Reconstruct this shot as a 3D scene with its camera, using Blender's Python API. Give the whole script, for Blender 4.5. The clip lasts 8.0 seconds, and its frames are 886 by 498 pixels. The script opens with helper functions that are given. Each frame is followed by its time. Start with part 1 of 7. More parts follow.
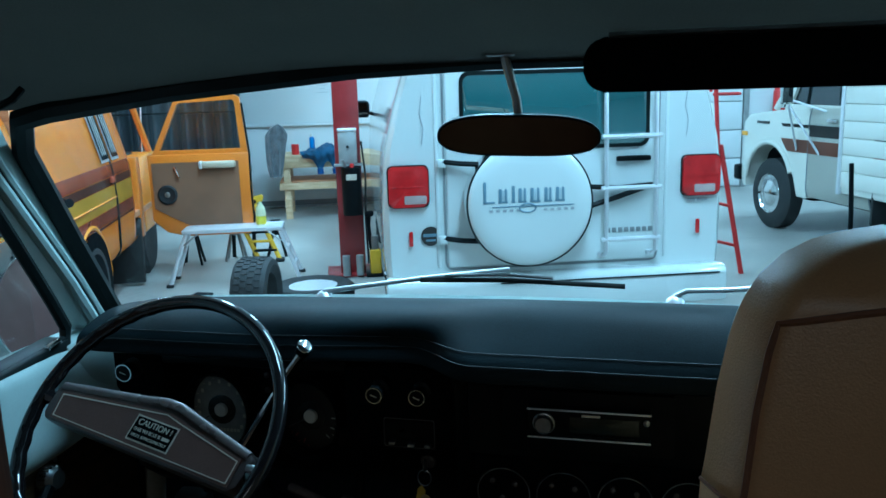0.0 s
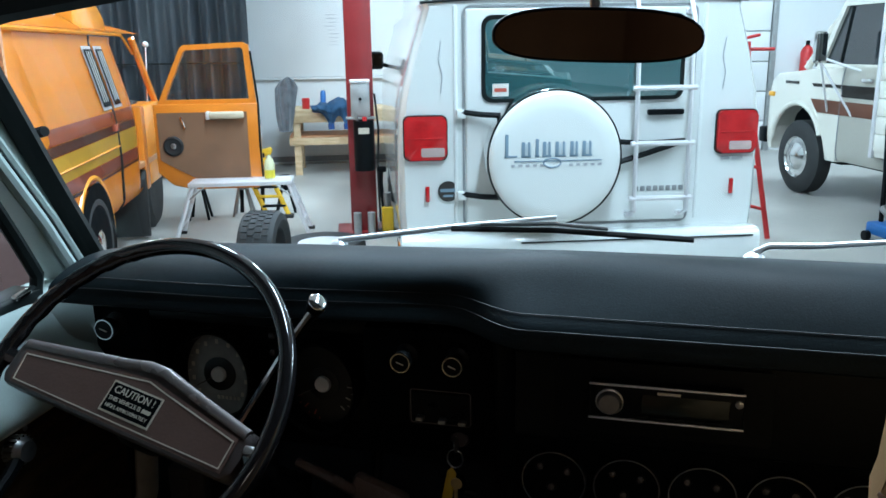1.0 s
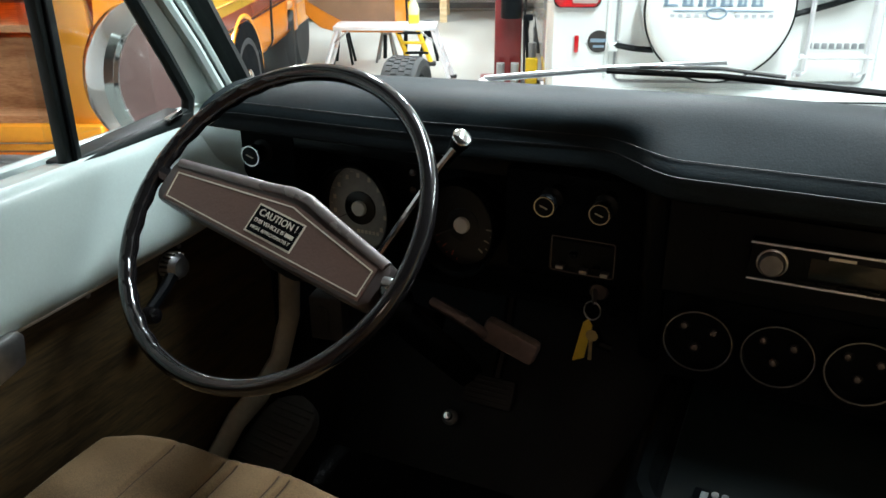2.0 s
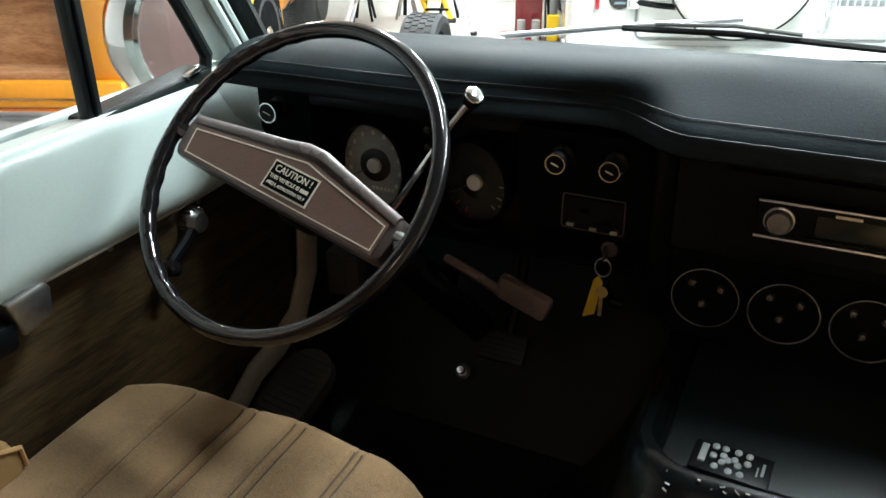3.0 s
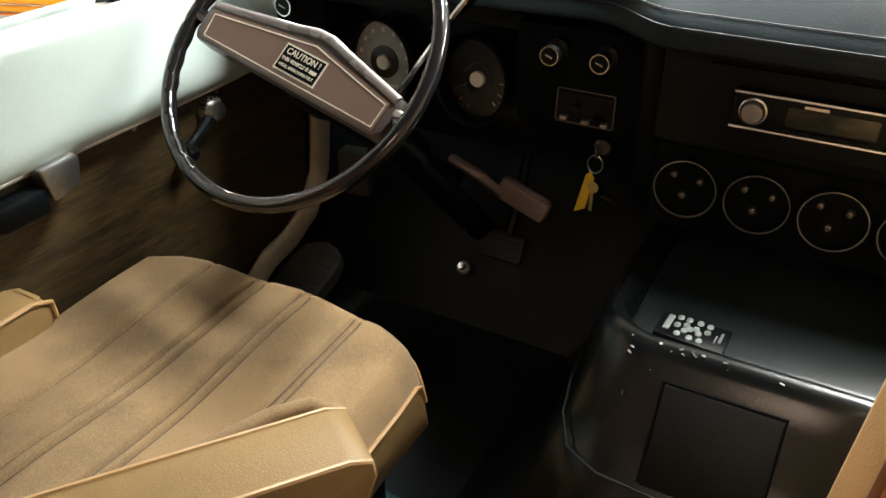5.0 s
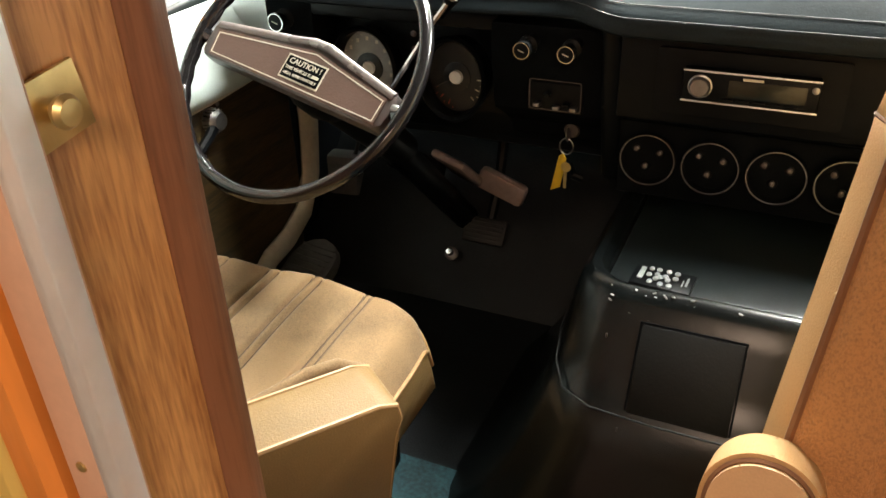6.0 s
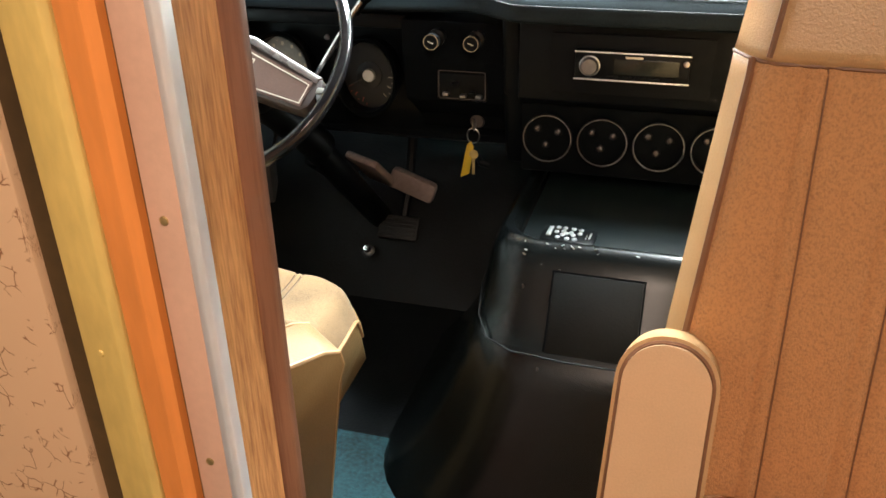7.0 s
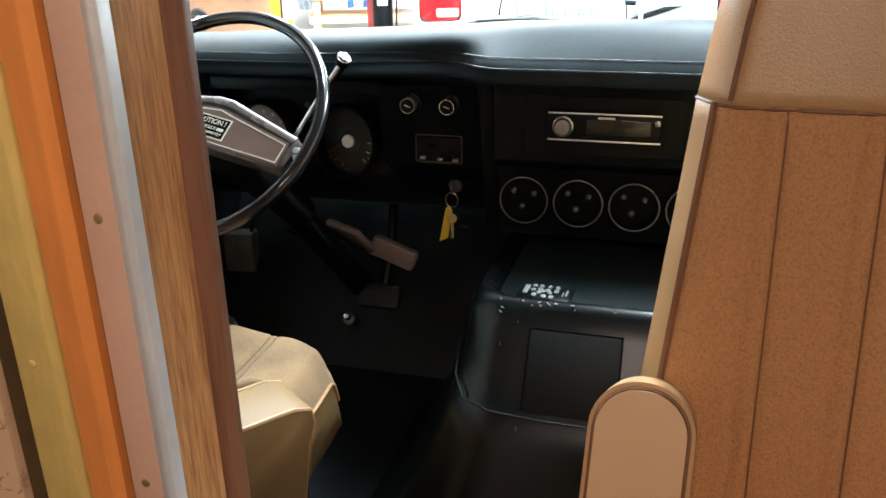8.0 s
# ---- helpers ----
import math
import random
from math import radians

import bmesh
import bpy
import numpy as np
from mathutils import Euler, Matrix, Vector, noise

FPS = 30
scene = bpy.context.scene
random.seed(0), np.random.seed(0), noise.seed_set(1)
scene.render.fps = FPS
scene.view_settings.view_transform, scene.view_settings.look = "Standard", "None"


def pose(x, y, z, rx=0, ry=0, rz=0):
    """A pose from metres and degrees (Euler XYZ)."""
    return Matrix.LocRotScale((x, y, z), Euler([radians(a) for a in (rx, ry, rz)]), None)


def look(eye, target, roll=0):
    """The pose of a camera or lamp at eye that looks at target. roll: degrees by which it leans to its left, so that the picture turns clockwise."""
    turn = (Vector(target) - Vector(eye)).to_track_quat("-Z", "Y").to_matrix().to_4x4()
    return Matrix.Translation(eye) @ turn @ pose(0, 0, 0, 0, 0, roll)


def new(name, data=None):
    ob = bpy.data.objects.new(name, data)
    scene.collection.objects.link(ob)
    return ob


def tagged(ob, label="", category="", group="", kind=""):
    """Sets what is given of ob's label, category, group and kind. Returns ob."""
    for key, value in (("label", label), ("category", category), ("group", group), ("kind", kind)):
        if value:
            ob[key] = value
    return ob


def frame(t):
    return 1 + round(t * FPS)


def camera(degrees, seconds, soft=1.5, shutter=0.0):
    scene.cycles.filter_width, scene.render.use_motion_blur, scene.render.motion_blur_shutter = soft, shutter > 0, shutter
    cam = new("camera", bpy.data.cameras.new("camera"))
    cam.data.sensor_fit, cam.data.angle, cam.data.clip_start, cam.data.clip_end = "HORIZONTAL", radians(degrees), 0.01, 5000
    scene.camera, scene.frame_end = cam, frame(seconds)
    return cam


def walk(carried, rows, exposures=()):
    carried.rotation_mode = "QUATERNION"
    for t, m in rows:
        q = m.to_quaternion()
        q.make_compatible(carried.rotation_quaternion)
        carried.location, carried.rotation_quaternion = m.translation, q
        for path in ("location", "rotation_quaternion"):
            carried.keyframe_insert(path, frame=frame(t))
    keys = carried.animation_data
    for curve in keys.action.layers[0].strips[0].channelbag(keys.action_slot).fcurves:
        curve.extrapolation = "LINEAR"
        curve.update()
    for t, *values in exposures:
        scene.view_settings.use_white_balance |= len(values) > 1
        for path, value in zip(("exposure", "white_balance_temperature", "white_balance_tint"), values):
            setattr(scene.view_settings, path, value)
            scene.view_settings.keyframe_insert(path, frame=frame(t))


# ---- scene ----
cam = camera(57.6, 8.0, soft=1.6)
PATH = [
    (0, (0.407, -1.187, 1.544), (-0.058, 0.718, 1.15), -1.7),
    (0.5, (0.319, -1.039, 1.485), (-0.134, 0.856, 1.034), -1.6),
    (1, (0.306, -0.977, 1.465), (-0.177, 0.903, 0.98), -0.8),
    (1.5, (0.28, -0.946, 1.451), (-0.37, 0.828, 0.797), -0.4),
    (2, (0.278, -0.939, 1.426), (-0.482, 0.721, 0.611), -0.5),
    (2.2, (0.267, -0.948, 1.421), (-0.504, 0.686, 0.563), -0.6),
    (3.5, (0.321, -0.959, 1.435), (-0.468, 0.639, 0.527), -0.8),
    (4, (0.342, -0.98, 1.421), (-0.447, 0.608, 0.497), -0.7),
    (4.5, (0.377, -0.988, 1.398), (-0.406, 0.543, 0.377), 0.9),
    (4.7, (0.376, -1.0, 1.399), (-0.414, 0.51, 0.353), 0.9),
    (5.8, (0.397, -1.168, 1.43), (-0.383, 0.364, 0.409), -1.3),
    (6, (0.408, -1.194, 1.435), (-0.328, 0.361, 0.415), -2.1),
    (6.5, (0.419, -1.297, 1.431), (-0.158, 0.349, 0.451), -1.3),
    (7, (0.419, -1.359, 1.377), (-0.094, 0.342, 0.457), -0.9),
    (7.5, (0.422, -1.377, 1.361), (-0.079, 0.358, 0.498), -0.9),
    (8, (0.446, -1.363, 1.333), (-0.068, 0.428, 0.606), -0.9),
]
EXPOSURES = [(0.0, -1.6, 4250, -14), (0.5, -1.35, 4950, -6), (1.0, -1.2, 5450, 5), (1.5, -0.75, 5950, 9), (2.0, -0.35, 6500, 10), (3.5, 0.22, 6700, 10), (4.5, 0.60, 7250, 12), (6.0, 1.42, 7800, 15), (6.5, 1.68, 7900, 15), (7.0, 1.87, 6750, 11), (7.5, 1.83, 6350, 10), (8.0, 1.2, 6200, 9)]
walk(cam, [(t, look(eye, target, roll)) for t, eye, target, roll in PATH], EXPOSURES)

# ---- light ----
G = 21.0                      # the workshop stands turned from the camper's axis
GROUND = -0.10
CG, SG = math.cos(radians(G)), math.sin(radians(G))


def shop(gx, gy, z=GROUND, turn=0.0):
    """A pose in the workshop's own axes."""
    return pose(gx * CG - gy * SG, gx * SG + gy * CG, z, 0, 0, G + turn)


world = bpy.data.worlds.new("world")
scene.world = world
world.use_nodes = True
world.node_tree.nodes["Background"].inputs["Color"].default_value = (0.55, 0.6, 0.65, 1)
world.node_tree.nodes["Background"].inputs["Strength"].default_value = 0.02


def area(name, m, sx, sy, watts, colour):
    d = bpy.data.lights.new(name, "AREA")
    d.shape, d.size, d.size_y, d.energy, d.color = "RECTANGLE", sx, sy, watts, colour
    ob = new(name, d)
    ob.matrix_world = m
    return ob


LAMPS = [(-0.4, 4.0), (-3.0, 7.2), (1.2, 1.0), (1.4, 6.8), (5.6, 1.5), (5.6, 7.2)]
for lx, ly in LAMPS:
    area("ceiling_lamp", shop(lx, ly, 3.9), 0.35, 2.6, 430, (0.84, 0.96, 1.0))
area("coach_lamp", pose(0.55, -1.85, 1.97), 0.5, 0.5, 6.5, (1.0, 0.80, 0.66))


# ---- materials ----
def nodes_of(name):
    m = bpy.data.materials.new(name)
    m.use_nodes = True
    return m, m.node_tree.nodes, m.node_tree.links, m.node_tree.nodes["Principled BSDF"]


def surf(name, col, rough=0.5, metal=0.0, var=0.12, scale=6.0, fine=90.0, bump=0.05, coat=0.0, per_object=0.0, stretch=(1, 1, 1), dirt=None, spec=0.5):
    """Paint, plastic, vinyl, metal: two scales of colour and gloss change, with fine relief."""
    m, n, l, b = nodes_of(name)
    co = n.new("ShaderNodeTexCoord")
    mp = n.new("ShaderNodeMapping")
    mp.inputs["Scale"].default_value = stretch
    l.new(co.outputs["Object"], mp.inputs["Vector"])
    big, small = n.new("ShaderNodeTexNoise"), n.new("ShaderNodeTexNoise")
    big.inputs["Scale"].default_value, small.inputs["Scale"].default_value = scale, fine
    big.inputs["Detail"].default_value = 6
    small.inputs["Detail"].default_value = 3
    for t in (big, small):
        l.new(mp.outputs["Vector"], t.inputs["Vector"])
    mix = n.new("ShaderNodeMix")
    mix.data_type = "RGBA"
    dark = dirt or tuple(c * (1 - 2 * var) for c in col)
    light = tuple(min(1, c * (1 + var)) for c in col)
    mix.inputs["A"].default_value, mix.inputs["B"].default_value = (*dark, 1), (*light, 1)
    add = n.new("ShaderNodeMath")
    add.operation = "MULTIPLY_ADD"
    l.new(small.outputs["Fac"], add.inputs[0])
    add.inputs[1].default_value = 0.45
    l.new(big.outputs["Fac"], add.inputs[2])
    rng = n.new("ShaderNodeMapRange")
    rng.inputs["From Min"].default_value, rng.inputs["From Max"].default_value = 0.45, 0.95
    l.new(add.outputs[0], rng.inputs["Value"])
    l.new(rng.outputs["Result"], mix.inputs["Factor"])
    out = mix.outputs["Result"]
    if per_object:
        info, hue = n.new("ShaderNodeObjectInfo"), n.new("ShaderNodeHueSaturation")
        vr = n.new("ShaderNodeMapRange")
        vr.inputs["To Min"].default_value, vr.inputs["To Max"].default_value = 1 - per_object, 1 + per_object
        l.new(info.outputs["Random"], vr.inputs["Value"])
        l.new(vr.outputs["Result"], hue.inputs["Value"])
        l.new(out, hue.inputs["Color"])
        out = hue.outputs["Color"]
    l.new(out, b.inputs["Base Color"])
    rr = n.new("ShaderNodeMapRange")
    rr.inputs["To Min"].default_value, rr.inputs["To Max"].default_value = max(0.02, rough * 0.75), min(1, rough * 1.25)
    l.new(big.outputs["Fac"], rr.inputs["Value"])
    l.new(rr.outputs["Result"], b.inputs["Roughness"])
    b.inputs["Metallic"].default_value = metal
    b.inputs["Coat Weight"].default_value = coat
    b.inputs["Coat Roughness"].default_value = 0.08
    b.inputs["Specular IOR Level"].default_value = spec
    if bump:
        bp = n.new("ShaderNodeBump")
        bp.inputs["Strength"].default_value, bp.inputs["Distance"].default_value = bump, 0.004
        l.new(small.outputs["Fac"], bp.inputs["Height"])
        l.new(bp.outputs["Normal"], b.inputs["Normal"])
    return m


def wood(name, dark, light, grain=(22, 22, 1.6), rough=0.45, coat=0.1):
    """Grain drawn out along the local axis with the small scale."""
    m, n, l, b = nodes_of(name)
    co, mp = n.new("ShaderNodeTexCoord"), n.new("ShaderNodeMapping")
    mp.inputs["Scale"].default_value = grain
    l.new(co.outputs["Object"], mp.inputs["Vector"])
    a, c = n.new("ShaderNodeTexNoise"), n.new("ShaderNodeTexNoise")
    a.inputs["Scale"].default_value, a.inputs["Detail"].default_value, a.inputs["Distortion"].default_value = 1.3, 7, 0.7
    c.inputs["Scale"].default_value, c.inputs["Detail"].default_value = 9.0, 4
    for t in (a, c):
        l.new(mp.outputs["Vector"], t.inputs["Vector"])
    k = n.new("ShaderNodeMath")
    k.operation = "MULTIPLY_ADD"
    l.new(c.outputs["Fac"], k.inputs[0])
    k.inputs[1].default_value = 0.7
    l.new(a.outputs["Fac"], k.inputs[2])
    r = n.new("ShaderNodeValToRGB")
    r.color_ramp.elements[0].position, r.color_ramp.elements[1].position = 0.62, 1.08
    r.color_ramp.elements[0].color, r.color_ramp.elements[1].color = (*dark, 1), (*light, 1)
    l.new(k.outputs[0], r.inputs["Fac"])
    l.new(r.outputs["Color"], b.inputs["Base Color"])
    b.inputs["Roughness"].default_value = rough
    b.inputs["Coat Weight"].default_value = coat
    bp = n.new("ShaderNodeBump")
    bp.inputs["Strength"].default_value, bp.inputs["Distance"].default_value = 0.12, 0.002
    l.new(c.outputs["Fac"], bp.inputs["Height"])
    l.new(bp.outputs["Normal"], b.inputs["Normal"])
    return m


def cloth(name, col, weave=420.0, patch=7.0, var=0.2, sheen=0.3, bump=0.35, stretch=(1, 1, 1)):
    """Woven or napped cloth with rubbed, lighter and darker patches."""
    m, n, l, b = nodes_of(name)
    co, mp = n.new("ShaderNodeTexCoord"), n.new("ShaderNodeMapping")
    mp.inputs["Scale"].default_value = stretch
    l.new(co.outputs["Object"], mp.inputs["Vector"])
    a, c = n.new("ShaderNodeTexNoise"), n.new("ShaderNodeTexNoise")
    a.inputs["Scale"].default_value, a.inputs["Detail"].default_value = patch, 5
    c.inputs["Scale"].default_value, c.inputs["Detail"].default_value = weave, 2
    l.new(co.outputs["Object"], a.inputs["Vector"])
    l.new(mp.outputs["Vector"], c.inputs["Vector"])
    k = n.new("ShaderNodeMath")
    k.operation = "MULTIPLY_ADD"
    l.new(c.outputs["Fac"], k.inputs[0])
    k.inputs[1].default_value = 0.8
    l.new(a.outputs["Fac"], k.inputs[2])
    r = n.new("ShaderNodeValToRGB")
    r.color_ramp.elements[0].position, r.color_ramp.elements[1].position = 0.6, 1.15
    r.color_ramp.elements[0].color = (*[v * (1 - 1.6 * var) for v in col], 1)
    r.color_ramp.elements[1].color = (*[min(1, v * (1 + var)) for v in col], 1)
    l.new(k.outputs[0], r.inputs["Fac"])
    l.new(r.outputs["Color"], b.inputs["Base Color"])
    b.inputs["Roughness"].default_value = 0.9
    b.inputs["Sheen Weight"].default_value = sheen
    bp = n.new("ShaderNodeBump")
    bp.inputs["Strength"].default_value, bp.inputs["Distance"].default_value = bump, 0.002
    l.new(c.outputs["Fac"], bp.inputs["Height"])
    l.new(bp.outputs["Normal"], b.inputs["Normal"])
    return m


def glass(name, tint, gloss=0.12, clear=True):
    m, n, l, b = nodes_of(name)
    n.remove(b)
    out = n["Material Output"]
    g = n.new("ShaderNodeBsdfGlossy")
    g.inputs["Roughness"].default_value = 0.03
    t = n.new("ShaderNodeBsdfTransparent") if clear else n.new("ShaderNodeBsdfDiffuse")
    t.inputs["Color"].default_value = (*tint, 1)
    mx = n.new("ShaderNodeMixShader")
    mx.inputs["Fac"].default_value = gloss
    l.new(t.outputs[0], mx.inputs[1])
    l.new(g.outputs[0], mx.inputs[2])
    l.new(mx.outputs[0], out.inputs["Surface"])
    return m


def wallpaper(name):
    """Peach wall panel printed with thin brown twigs."""
    m, n, l, b = nodes_of(name)
    co = n.new("ShaderNodeTexCoord")
    ns = n.new("ShaderNodeTexNoise")
    ns.inputs["Scale"].default_value, ns.inputs["Detail"].default_value = 30, 3
    wp = n.new("ShaderNodeVectorMath")
    wp.operation = "MULTIPLY_ADD"
    l.new(ns.outputs["Color"], wp.inputs[0])
    wp.inputs[1].default_value = (0.022, 0.022, 0.03)
    l.new(co.outputs["Object"], wp.inputs[2])
    v = n.new("ShaderNodeTexVoronoi")
    v.feature = "DISTANCE_TO_EDGE"
    v.inputs["Scale"].default_value = 80
    l.new(wp.outputs[0], v.inputs["Vector"])
    gate = n.new("ShaderNodeTexNoise")
    gate.inputs["Scale"].default_value, gate.inputs["Detail"].default_value = 55, 4
    l.new(co.outputs["Object"], gate.inputs["Vector"])
    thin = n.new("ShaderNodeMapRange")
    thin.inputs["From Min"].default_value, thin.inputs["From Max"].default_value = 0.012, 0.040
    thin.inputs["To Min"].default_value, thin.inputs["To Max"].default_value = 1, 0
    l.new(v.outputs["Distance"], thin.inputs["Value"])
    on = n.new("ShaderNodeMapRange")
    on.inputs["From Min"].default_value, on.inputs["From Max"].default_value = 0.5, 0.55
    l.new(gate.outputs["Fac"], on.inputs["Value"])
    k = n.new("ShaderNodeMath")
    k.operation = "MULTIPLY"
    l.new(thin.outputs["Result"], k.inputs[0])
    l.new(on.outputs["Result"], k.inputs[1])
    mix = n.new("ShaderNodeMix")
    mix.data_type = "RGBA"
    mix.inputs["A"].default_value, mix.inputs["B"].default_value = (0.66, 0.44, 0.27, 1), (0.25, 0.11, 0.05, 1)
    l.new(k.outputs[0], mix.inputs["Factor"])
    l.new(mix.outputs["Result"], b.inputs["Base Color"])
    b.inputs["Roughness"].default_value = 0.55
    return m


